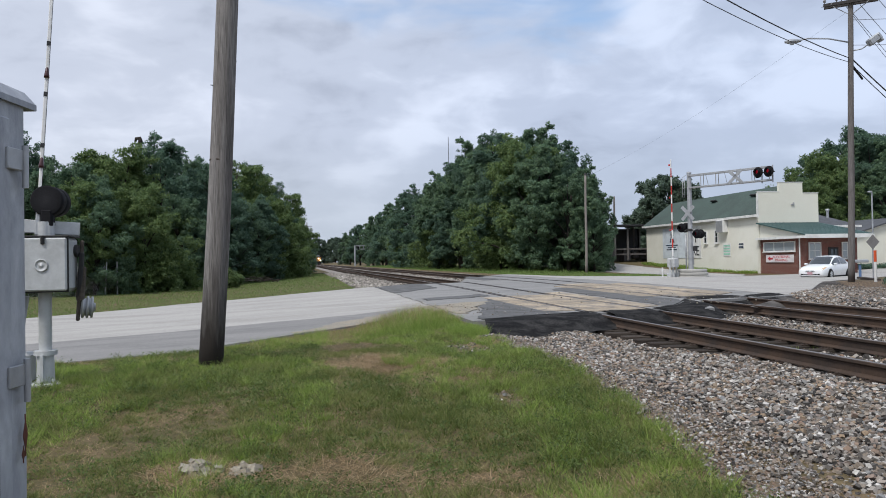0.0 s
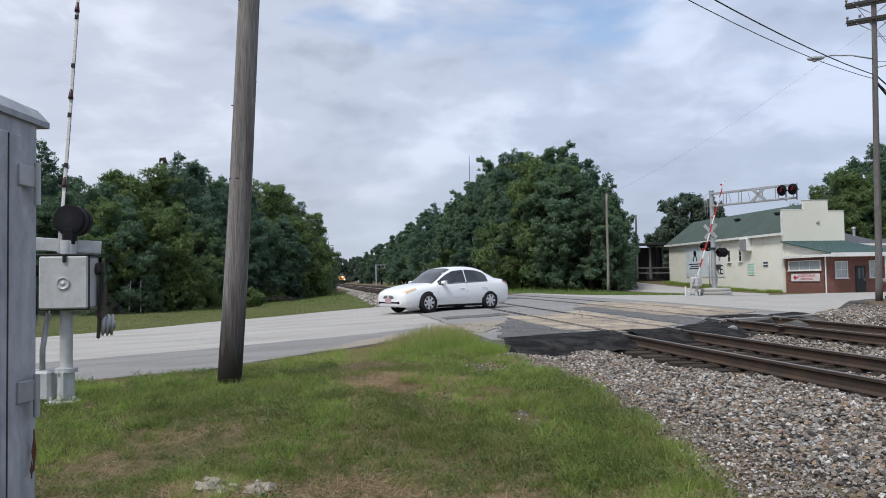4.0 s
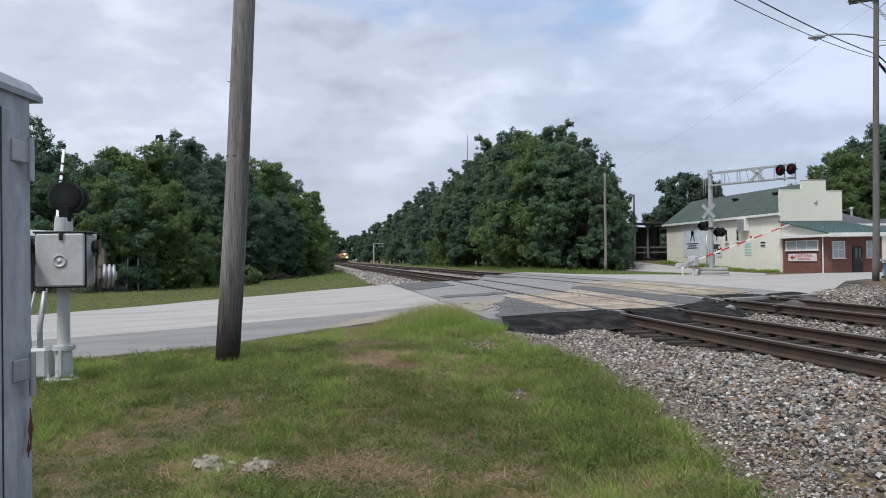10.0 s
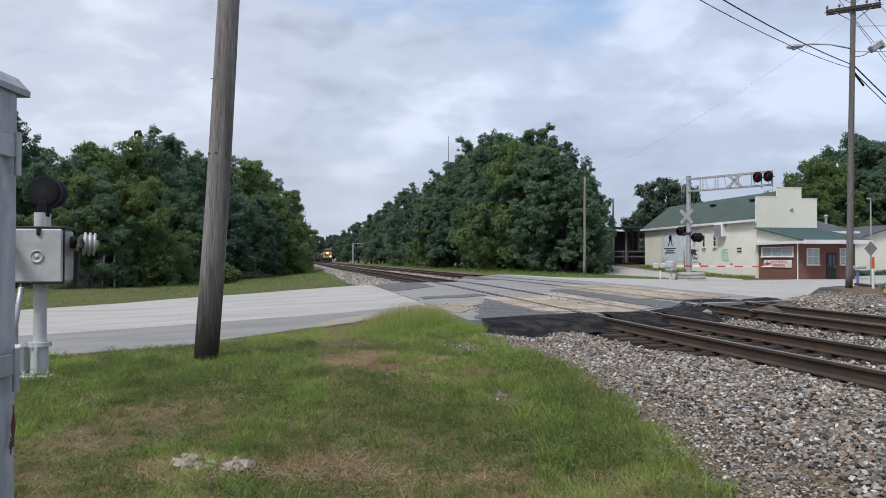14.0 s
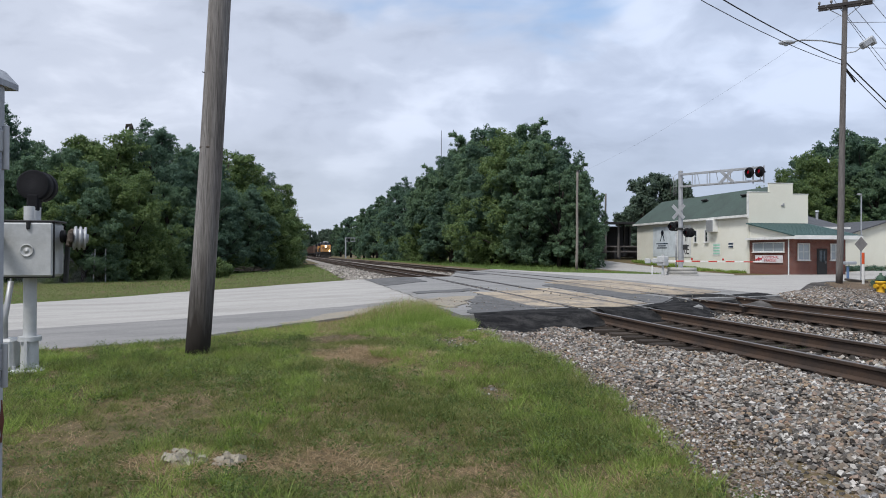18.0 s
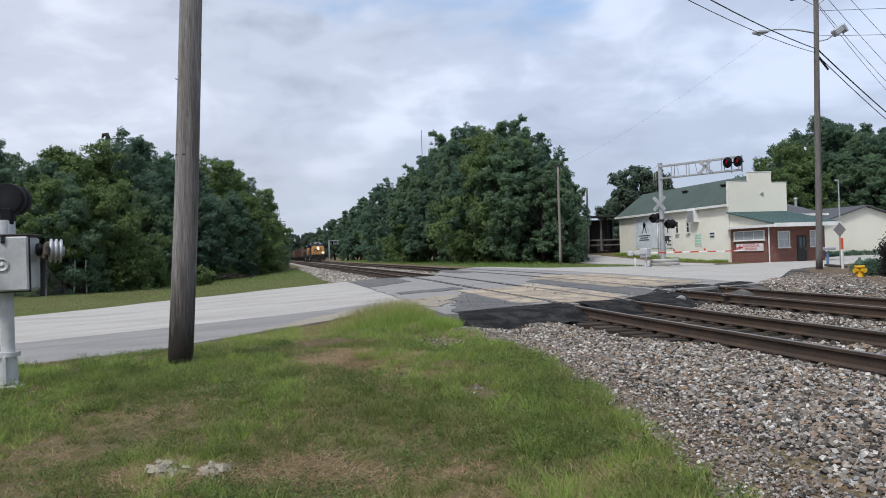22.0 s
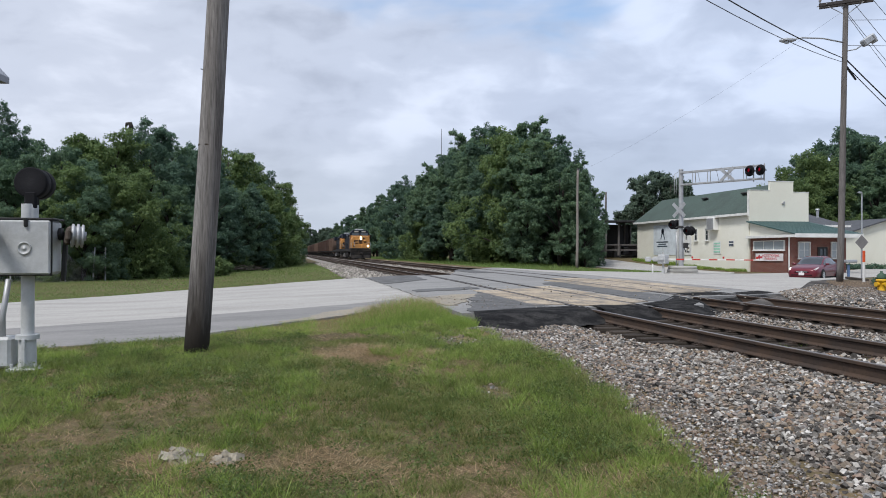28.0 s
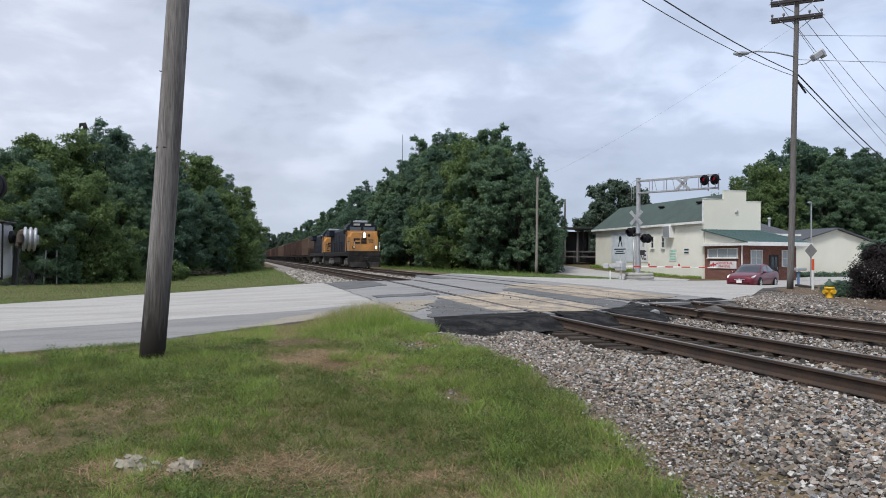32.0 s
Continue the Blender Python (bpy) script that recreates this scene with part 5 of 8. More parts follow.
def annex():
    t = thing("brick_annex", pose(0, 0, 0), "low red brick shop annex with green metal roof and white trim", "building")
    y0, x1, zt = 52.07, 41.85, 2.45
    part("side_wall", Shape().box((WX + 0.1, (y0 + FY) / 2, 0.9), (0.2, FY - y0 - 0.3, 3.1)), MORTAR, t, "red-brown brick side wall")
    part("front_wall", Shape().box(((WX + x1) / 2, y0 + 0.1, 0.9), (x1 - WX, 0.2, 3.1)), MORTAR, t, "red-brown brick front wall")
    part("end_wall", Shape().box((x1 - 0.1, (y0 + FY) / 2 + 0.2, 0.9), (0.2, FY - y0 - 0.5, 3.1)), MORTAR, t)
    gable = Shape().extrude([(y0 - 1.2, zt + 0.1), (FY - 0.25, zt + 0.1), (FY - 0.25, 3.72), (FY - 0.5, 3.72), (y0 - 1.2, 2.6)], WX - 0.06, WX + 0.1, Matrix(((0, 1, 0, 0), (1, 0, 0, 0), (0, 0, 1, 0), (0, 0, 0, 1))))
    part("gable_panel", gable, WALL_CREAM, t, "cream boarded gable end")
    roof = Shape()
    a = [(WX - 0.4, y0 - 1.3, 2.66), (x1 + 0.45, y0 - 1.3, 2.66), (x1 + 0.45, FY - 0.24, 3.84), (WX - 0.4, FY - 0.24, 3.84)]
    roof.add(a + [(x, y, z - 0.1) for x, y, z in a], [(0, 1, 2, 3), (7, 6, 5, 4), (0, 4, 5, 1), (1, 5, 6, 2), (2, 6, 7, 3), (3, 7, 4, 0)])
    part("roof", roof, ROOF_GREEN, t, "dull green standing seam metal roof")
    for k in range(1, 16):
        x = WX - 0.4 + (x1 - WX + 0.8) * k / 16
        part("seam", Shape().box((x, (y0 - 1.3 + FY - 0.24) / 2, 3.262), (0.03, 6.4, 0.018), rot(10.5)), ROOF_GREEN, t)
    part("fascia", Shape().box(((WX + x1) / 2, y0 - 1.33, 2.5), (x1 - WX + 0.9, 0.05, 0.3), None, 0.006), TRIM_WHITE, t, "white front fascia")
    part("fascia", Shape().box((WX - 0.42, (y0 + FY) / 2 - 0.75, 2.47), (0.05, FY - y0 + 1.1, 0.2), None, 0.006), TRIM_WHITE, t, "white side fascia")
    part("soffit", Shape().box(((WX + x1) / 2, y0 - 0.6, 2.43), (x1 - WX + 0.7, 1.35, 0.03)), TRIM_WHITE, t)
    part("porch_post", Shape().rod((40.6, y0 - 1.15, -0.55), (40.6, y0 - 1.15, 2.42), 0.06, 0.06, 10), LAMP_GREY, t, "slim grey post under the overhang")
    part("soffit", Shape().box((WX - 0.2, (y0 + FY) / 2, 2.43), (0.38, FY - y0, 0.03)), TRIM_WHITE, t)
    part("downpipe", Shape().rod((WX - 0.06, y0 - 0.06, -0.5), (WX - 0.06, y0 - 0.06, 2.42), 0.05, 0.05, 8), TRIM_WHITE, t, "white corner downpipe")
    framed_window(t, (WX - 0.03, 54.6, 1.78), 4.1, 0.78, "x", (3, 1), GLASS_PALE)
    framed_window(t, (38.15, y0 - 0.03, 1.4), 1.05, 1.3, "y", (2, 2), GLASS_PALE)
    framed_window(t, (40.95, y0 - 0.03, 1.4), 0.95, 1.3, "y", (2, 2), GLASS_PALE)
    door = part("door", Shape().box((39.75, y0 - 0.03, 0.6), (0.85, 0.08, 2.1), None, 0.01), DARK_STEEL, t, "dark shop door")
    part("door_handle", Shape().box((40.05, y0 - 0.09, 0.6), (0.04, 0.05, 0.2), None, 0.01), GALVANISED, door)
    part("door_light", Shape().box((39.75, y0 - 0.075, 1.05), (0.5, 0.015, 0.9)), GLASS_DARK, door)
    sign = part("sign_board", Shape().box((WX - 0.05, 54.55, 0.83), (0.05, 3.6, 0.6), None, 0.005), SIGN_WHITE, t, "white board with red arrow and lettering")
    for z, w, size in ((0.96, "ADDITIONAL", 0.3), (0.7, "PARKING", 0.3)):
        part("letters", text_mesh(w, size, SIGN_RED, 0.004, 1.25), SIGN_RED, sign, "red lettering", Matrix.Translation((WX - 0.082, 54.3 if size else 0, z)) @ pose(0, 0, 0, 90, 0, -90))
    arrow = Shape().extrude([(56.1, 0.83), (55.75, 1.03), (55.75, 0.9), (55.4, 0.9), (55.4, 0.76), (55.75, 0.76), (55.75, 0.63)], WX - 0.083, WX - 0.076, Matrix(((0, 1, 0, 0), (1, 0, 0, 0), (0, 0, 1, 0), (0, 0, 0, 1))))
    part("arrow", arrow, SIGN_RED, sign, "red arrow")
    return t


annex_thing = annex()


def plain_house(label, x0, x1, y0, y1, base, eave, peak, wall, roof_mat, along="y"):
    t = thing("house", pose(0, 0, 0), label, "house", "houses behind the shop")
    if along == "y":
        mid = (x0 + x1) / 2
        part("wall", Shape().extrude([(x0, base), (x1, base), (x1, eave), (mid, peak), (x0, eave)], y0, y1), wall, t)
        r = Shape()
        for s in (-1, 1):
            a, b = (x0, mid) if s < 0 else (x1, mid)
            out_x, out_z = a + 0.5 * s, eave - 0.5 * (peak - eave) / (mid - x0)
            q = [(out_x, y0 - 0.4, out_z + 0.05), (b, y0 - 0.4, peak + 0.05), (b, y1 + 0.4, peak + 0.05), (out_x, y1 + 0.4, out_z + 0.05)]
            r.add(q + [(x, y, z + 0.14) for x, y, z in q], [(0, 1, 2, 3), (7, 6, 5, 4), (0, 4, 5, 1), (1, 5, 6, 2), (2, 6, 7, 3), (3, 7, 4, 0)])
    else:
        mid = (y0 + y1) / 2
        part("wall", Shape().box(((x0 + x1) / 2, mid, (base + eave) / 2), (x1 - x0, y1 - y0, eave - base)), wall, t)
        r = Shape()
        e = 0.4
        q = [(x0 - e, y0 - e, eave), (x1 + e, y0 - e, eave), (x1 + e, y1 + e, eave), (x0 - e, y1 + e, eave), (x0 + 2.2, mid, peak), (x1 - 2.2, mid, peak)]
        r.add(q, [(0, 1, 5, 4), (1, 2, 5), (2, 3, 4, 5), (3, 0, 4), (3, 2, 1, 0)])
    part("roof", r, roof_mat, t)
    part("fascia", Shape().box(((x0 + x1) / 2, y0 - 0.42, eave - 0.02), (x1 - x0 + 0.6, 0.05, 0.18)) if along == "x" else Shape().box((x0 - 0.45, (y0 + y1) / 2, eave - 0.2), (0.06, y1 - y0, 0.2)), TRIM_WHITE, t, "white eaves board")
    return t


plain_house("cream house with low grey gabled roof", 56.2, 66.5, 70, 84, -0.6, 3.2, 4.7, WALL_CREAM_FRONT, ROOF_SLATE)
h = plain_house("low building with dark grey hipped roof behind the shop", 43.0, 48.9, 61, 69, -0.5, 3.65, 5.25, WALL_CREAM, ROOF_SLATE, "x")
part("roof_vent", Shape().rod((47.6, 63.0, 4.2), (47.6, 63.0, 5.2), 0.12, 0.12, 10).rod((47.6, 63, 5.2), (47.6, 63, 5.35), 0.2, 0.14, 10), LAMP_GREY, h)
part("chimney_box", Shape().box((44.6, 62.6, 4.7), (0.5, 0.5, 0.5), None, 0.02), TRIM_WHITE, h)


def open_shed():
    t = thing("open_shed", pose(0, 0, 0), "dark open-sided timber shed with a flat roof", "shed")
    x0, x1, y0, y1, base, top = 33.0, 43.0, 82.5, 94, 0.9, 4.9
    part("roof", Shape().box(((x0 + x1) / 2, (y0 + y1) / 2, top + 0.15), (x1 - x0 + 1.5, y1 - y0 + 1.5, 0.22), rot(2), 0.02), DARK_STEEL, t, "dark flat metal roof")
    for x in (x0, x0 + 3.3, x0 + 6.6, x1):
        for y in (y0, (y0 + y1) / 2, y1):
            part("post", Shape().box((x, y, (base + top) / 2), (0.2, 0.2, top - base + 0.1), None, 0.01), POLE_DARK, t)
    for z in (1.5, 2.1):
        part("rail", Shape().box(((x0 + x1) / 2, y0 + 0.1, z), (x1 - x0, 0.08, 0.16), None, 0.005), POLE_DARK, t)
    part("back_wall", Shape().box(((x0 + x1) / 2, y1 + 0.2, (base + top) / 2), (x1 - x0, 0.12, top - base)), DARK_STEEL, t)
    for k in range(6):
        part("stacked_board", Shape().box((x0 + 1.2 + k * 1.5, y0 + 4 + (k % 2), base + 0.5), (1.1, 2.2, 0.9 + 0.3 * (k % 3)), rot(0, 0, 7 * k), 0.05), POLE_DARK, t)
    return t


open_shed()


# ---- poles, lines and street furniture ----
def sag(a, b, drop, n=14):
    a, b = Vector(a), Vector(b)
    return [a.lerp(b, k / n) - Vector((0, 0, drop * 4 * (k / n) * (1 - k / n))) for k in range(n + 1)]


UP = Vector((24.95, 31.45, 0.0))


def line_pole():
    t = thing("power_pole", pose(*UP), "tall brown power pole with crossarms, street lamp and floodlight", "utility pole")
    part("shaft", wooden_pole("shaft", (0, 0, -0.2), (0.36, 0.0, 14.4), 0.158, 0.11, POLE_DARK, ""), POLE_DARK, t)
    for z, half in ((13.02, 1.14), (13.85, 1.18)):
        x = 0.025 * z
        m = rot(0, 0, -40)
        arm = part("crossarm", Shape().box(Vector((x, 0, z)) + m @ Vector((0, -0.2, 0)), (half * 2, 0.1, 0.15), m, 0.01).box(Vector((x, 0, z)) + m @ Vector((0, 0.2, 0)), (half * 2, 0.1, 0.15), m, 0.01), ARM_WOOD, t, "dark double timber crossarm")
        for f in (-0.7, 0.7):
            p = Vector((x, 0, z)) + m @ Vector((half * f, 0, 0))
            part("spacer_bolt", Shape().rod(p + m @ Vector((0, -0.3, 0)), p + m @ Vector((0, 0.3, 0)), 0.025, 0.025, 6), GALVANISED, arm)
            part("dead_end_clamp", Shape().rod(p + Vector((0, 0, 0.08)), p + m @ Vector((0.3 * f, 0, 0.04)), 0.04, 0.03, 8).rod(p + m @ Vector((0.3 * f, 0, 0.04)), p + m @ Vector((0.62 * f, 0, 0.0)), 0.025, 0.015, 6), LOCO_GREY, arm, "grey strain insulator")
        for f in (-0.95, -0.5, 0.5, 0.95):
            p = Vector((x, 0, z)) + m @ Vector((half * f, -0.2, 0.07))
            part("insulator", Shape().lathe([(0.02, 0), (0.02, 0.06), (0.06, 0.08), (0.05, 0.12), (0.07, 0.14), (0.04, 0.2), (0, 0.21)], p, 10), LOCO_GREY, arm)
        for s in (-1, 1):
            part("arm_brace", Shape().rod(Vector((x, 0, z - 0.6)), Vector((x, 0, z)) + m @ Vector((0.75 * s, 0, -0.05)), 0.02, 0.02, 6), GALVANISED, arm)
    arm = Shape().tube([(0.25, 0, 11.12), (-0.7, 0.24, 11.34), (-1.62, 0.51, 11.4), (-1.95, 0.6, 11.33)], 0.038, 8)
    lamp = part("street_lamp", arm, LAMP_GREY, t, "grey cobra-head street lamp on a long arm")
    head = Shape()
    rings = []
    for f, r, h in ((0, 0.05, 0.05), (0.15, 0.12, 0.09), (0.4, 0.17, 0.12), (0.6, 0.15, 0.1), (0.75, 0.06, 0.05)):
        c = Vector((-1.9, 0.58, 11.3)) + Vector((-0.96, 0.28, -0.03)) * f
        rings.append([c + Vector((0.28, 0.96, 0)) * r * math.cos(a * math.pi / 5) + Vector((0, 0, h * math.sin(a * math.pi / 5))) for a in range(10)])
    part("lamp_head", head.loft(rings), LAMP_GREY, lamp)
    part("lamp_bowl", Shape().lathe([(0.0, -0.13), (0.09, -0.1), (0.14, 0.0)], (-2.3, 0.7, 11.24), 14), LAMP_LENS, lamp)
    f = part("floodlight", Shape().tube([(0.3, 0, 10.72), (0.75, -0.15, 10.8), (1.0, -0.2, 10.97)], 0.03, 8), LAMP_GREY, t, "grey boxy floodlight on a bracket")
    part("lamp_head", Shape().box((1.3, -0.28, 11.22), (0.62, 0.42, 0.34), rot(0, -35, -15), 0.05), LAMP_GREY, f)
    part("lamp_visor", Shape().box((1.5, -0.33, 11.27), (0.1, 0.5, 0.4), rot(0, -35, -15), 0.03), LAMP_GREY, f)
    part("splice_case", Shape().rod((0.45, 0.1, 10.0), (1.3, 0.55, 9.55), 0.06, 0.05, 10), CABLE, t, "dark cable splice case")
    return t


line_pole()


def overhead(label, a, b, drop, r, mat):
    solid("overhead_cable", Shape().tube(sag(a, b, drop), r, 5), mat, label, "cable", None, "overhead cables")


def at_pole(z, off=0.0):
    return (UP.x + 0.025 * z + off, UP.y, z)


overhead("thick black telephone cable from pole to pole", at_pole(10.4, -0.12), (-0.82, 10.45, 9.0), 0.5, 0.022, CABLE)
overhead("thin black cable from pole to pole", at_pole(10.2, -0.12), (-0.82, 10.45, 8.6), 0.6, 0.014, CABLE)
overhead("twisted black cable bundle running along the road", at_pole(10.3, 0.12), (60, 56, 6.8), 0.5, 0.034, CABLE)
overhead("black cable running along the road", at_pole(10.0, 0.12), (60, 56, 6.3), 0.6, 0.022, CABLE)
for off, z, end in ((-1.0, 13.7, (62, 60, 9.5)), (-0.3, 12.95, (62, 58, 9.0)), (0.5, 12.95, (63, 57, 9.0)), (0.95, 13.75, (64, 56, 9.6))):
    overhead("thin grey power line running along the road", at_pole(z, off), end, 0.8, 0.014, CABLE_GREY)
overhead("thin grey service wire running across", at_pole(12.2, 0.1), (58, 22, 13.8), 0.6, 0.013, CABLE_GREY)
overhead("thin grey service wire running across", at_pole(11.0, 0.1), (58, 22, 12.0), 0.6, 0.013, CABLE_GREY)
overhead("thin grey wire from the power pole to the old pole", at_pole(12.5, -0.3), (23.7, 62.7, 8.2), 0.5, 0.004, CABLE_GREY)
for off, y1 in ((-1.0, -6), (0.8, -7)):
    overhead("thin grey power line over the tracks", at_pole(13.8, off), (2 + off, y1, 14.5), 0.8, 0.008, CABLE_GREY)

old = thing("old_pole", pose(23.7, 62.7, -0.1), "thin bare weathered pole before the trees", "utility pole")
part("shaft", wooden_pole("shaft", (0, 0, -0.2), (0.05, 0, 8.6), 0.125, 0.09, POLE_PALE, "", 10), POLE_PALE, old)
part("cap", Shape().rod((0.05, 0, 8.55), (0.05, 0, 8.7), 0.12, 0.05, 10), DARK_STEEL, old)
old2 = thing("old_pole", pose(34.5, 82, 0.8), "thin dark pole beside the open shed", "utility pole")
part("shaft", wooden_pole("shaft", (0, 0, -0.2), (0.0, 0, 7.4), 0.13, 0.1, POLE_DARK, "", 8), POLE_DARK, old2)
lp = thing("street_lamp", pose(51.5, 62.0, -0.6), "slim grey street light pole behind the shop", "street lamp")
part("post", Shape().rod((0, 0, 0), (0, 0, 7.4), 0.08, 0.06, 10), LAMP_GREY, lp)
part("lamp_head", Shape().box((-0.2, 0, 7.45), (0.4, 0.25, 0.15), None, 0.05), LAMP_GREY, lp)

sg = thing("road_sign", pose(32.2, 38.8, -0.45), "grey back of a diamond road sign on a post", "road sign")
part("post", Shape().box((0, 0, 1.1), (0.06, 0.04, 2.3), None, 0.004), GALVANISED, sg)
part("panel", Shape().box((0, -0.03, 2.25), (0.62, 0.012, 0.62), rot(0, 45, 0), 0.003), LOCO_GREY, sg, "diamond aluminium panel")
mk = thing("marker_post", pose(26.65, 31.95, -0.42), "white plastic marker post with orange top", "marker post")
part("post", Shape().rod((0, 0, 0), (0, 0, 1.15), 0.06, 0.06, 12), WHITE_PLASTIC, mk)
part("sleeve", Shape().rod((0, 0, 1.15), (0, 0, 1.7), 0.064, 0.064, 12), ORANGE, mk, "bright orange sleeve")
hy = thing("fire_hydrant", pose(22.65, 26.2, -0.58) @ Matrix.Scale(1.2, 4), "yellow fire hydrant with dark green bonnet", "fire hydrant")
part("barrel", Shape().lathe([(0.2, 0), (0.2, 0.05), (0.13, 0.07), (0.12, 0.5), (0.17, 0.52), (0.17, 0.57), (0.14, 0.6)], (0, 0, 0), 16), YELLOW_PAINT, hy)
part("bonnet", Shape().lathe([(0.15, 0.6), (0.15, 0.64), (0.12, 0.74), (0.04, 0.8), (0.04, 0.86), (0, 0.86)], (0, 0, 0), 16), LEAF_DEEP, hy, "dark green bonnet")
for d in ((-1, 0, 0), (1, 0, 0), (0, -1, 0)):
    part("outlet", Shape().rod(Vector(d) * 0.1 + Vector((0, 0, 0.42)), Vector(d) * 0.22 + Vector((0, 0, 0.42)), 0.07, 0.08, 10), YELLOW_PAINT, hy)
pb = thing("parcel_box", pose(34.4, 42.4, -0.5), "faded blue collection box on a post", "box")
part("box", Shape().box((0, 0, 1.15), (0.75, 0.4, 0.2), None, 0.05), LAMP_GREY, pb)
part("post", Shape().box((-0.15, 0, 0.45), (0.12, 0.12, 0.95), None, 0.01), BLUE_BOX, pb)
lg = thing("timber_kerb", pose(30.96, 37.7, -0.5, 0, 0, 63.3), "dark timber sleeper laid as a kerb", "timber")
part("sleeper", Shape().box((0, 0, 0.12), (4.4, 0.25, 0.3), None, 0.03), TIE, lg)

# distant railway signals
ds = thing("signal_gantry", pose(11.6, 205, 0.0), "distant pale cantilever signal gantry over the tracks", "railway signal")
part("mast", Shape().rod((0, 0, 0), (0, 0, 5.6), 0.2, 0.2, 10), LAMP_GREY, ds)
for z in (5.5, 4.6):
    part("chord", Shape().box((2.2, 0, z), (4.6, 0.3, 0.18)), LAMP_GREY, ds)
for x in (1.2, 2.3, 3.4, 4.4):
    part("strut", Shape().box((x, 0, 5.05), (0.12, 0.3, 0.9)), LAMP_GREY, ds)
part("signal_head", Shape().box((0.9, -0.3, 4.9), (0.5, 0.3, 1.0), None, 0.1), BLACK, ds)
dp = thing("line_pole", pose(16.9, 190, 0.0), "distant grey line pole beside the tracks", "utility pole")
part("shaft", Shape().rod((0, 0, 0), (0, 0, 6.05), 0.13, 0.1, 8), POLE_DARK, dp)
dl = thing("line_pole", pose(-0.65, 120, 0.0), "distant pole with short arms at the tree edge", "utility pole")
part("shaft", Shape().rod((0, 0, 0), (0, 0, 7.5), 0.1, 0.08, 8), POLE_WOOD, dl)
for z in (6.9, 6.3):
    part("crossarm", Shape().box((0, 0, z), (1.6, 0.1, 0.1)), POLE_WOOD, dl)
bx = thing("relay_box", pose(-0.2, 114, 0.3), "small white trackside relay box", "cabinet")
part("body", Shape().box((0, 0, 0.6), (0.45, 0.4, 0.9), None, 0.03), TRIM_WHITE, bx)
part("lid", Shape().box((0, 0, 1.08), (0.52, 0.48, 0.1), None, 0.03), TRIM_WHITE, bx)
tw = thing("radio_mast", pose(42.9, 232, 0), "thin distant radio mast above the trees", "mast")
part("lattice", Shape().rod((0, 0, 0), (0, 0, 40), 0.22, 0.08, 6), CABLE_GREY, tw)

# ---- cars ----
def wheel_set(car, wheelbase, track, r, rim_label, axle_shift=0.0):
    tyre = Shape().lathe([(r * 0.66, -0.1), (r * 0.95, -0.105), (r, -0.08), (r, 0.08), (r * 0.95, 0.105), (r * 0.66, 0.1)], (0, 0, 0), 28, rot(90))
    tyre_mesh = tyre.mesh("tyre", RUBBER)
    rim = Shape().lathe([(r * 0.67, 0.06), (r * 0.67, 0.1), (r * 0.6, 0.1), (r * 0.56, 0.078), (0.0, 0.078)], (0, 0, 0), 28, rot(90))
    for k in range(7):
        a = 2 * math.pi * k / 7
        rim.box((math.cos(a) * r * 0.33, -0.095, math.sin(a) * r * 0.33), (r * 0.6, 0.03, 0.085), Matrix.Rotation(-a, 3, "Y"), 0.012)
    rim.lathe([(0.07, 0.05), (0.06, 0.105), (0, 0.11)], (0, 0, 0), 14, rot(90))
    rim_mesh = rim.mesh("rim", ALLOY)
    for x in (wheelbase / 2 + axle_shift, -wheelbase / 2 + axle_shift):
        for s in (-1, 1):
            w = part("wheel", tyre_mesh, RUBBER, car, "", pose(x, s * (track / 2), r, 0, 0, 0 if s < 0 else 180))
            w.name = "wheel"
            part("rim", rim_mesh, ALLOY, w, rim_label)


# rows along the car, as shares of its half length: place, half width, sill, shoulder, roof half width, roof height (of 1.47 m)
SEDAN_LINES = ((1.0, 0.58, 0.33, 0.55, 0.46, 0.6), (0.985, 0.76, 0.25, 0.63, 0.62, 0.69), (0.94, 0.875, 0.21, 0.69, 0.72, 0.765), (0.86, 0.94, 0.19, 0.75, 0.77, 0.83), (0.72, 0.975, 0.19, 0.82, 0.8, 0.905),
               (0.56, 0.99, 0.19, 0.875, 0.81, 0.965), (0.45, 1.0, 0.19, 0.905, 0.8, 1.0), (0.36, 1.0, 0.19, 0.92, 0.78, 1.11), (0.22, 1.0, 0.19, 0.935, 0.73, 1.3), (0.09, 1.0, 0.19, 0.945, 0.7, 1.42), (-0.06, 1.0, 0.19, 0.955, 0.69, 1.462),
               (-0.22, 1.0, 0.19, 0.965, 0.69, 1.47), (-0.38, 1.0, 0.19, 0.98, 0.69, 1.44), (-0.54, 1.0, 0.19, 1.0, 0.69, 1.36), (-0.68, 0.995, 0.19, 1.015, 0.7, 1.23), (-0.79, 0.985, 0.2, 1.02, 0.72, 1.125), (-0.87, 0.97, 0.21, 1.015, 0.74, 1.1),
               (-0.94, 0.945, 0.24, 0.985, 0.74, 1.085), (-0.98, 0.9, 0.3, 0.93, 0.7, 1.03), (-1.0, 0.8, 0.38, 0.84, 0.62, 0.9))


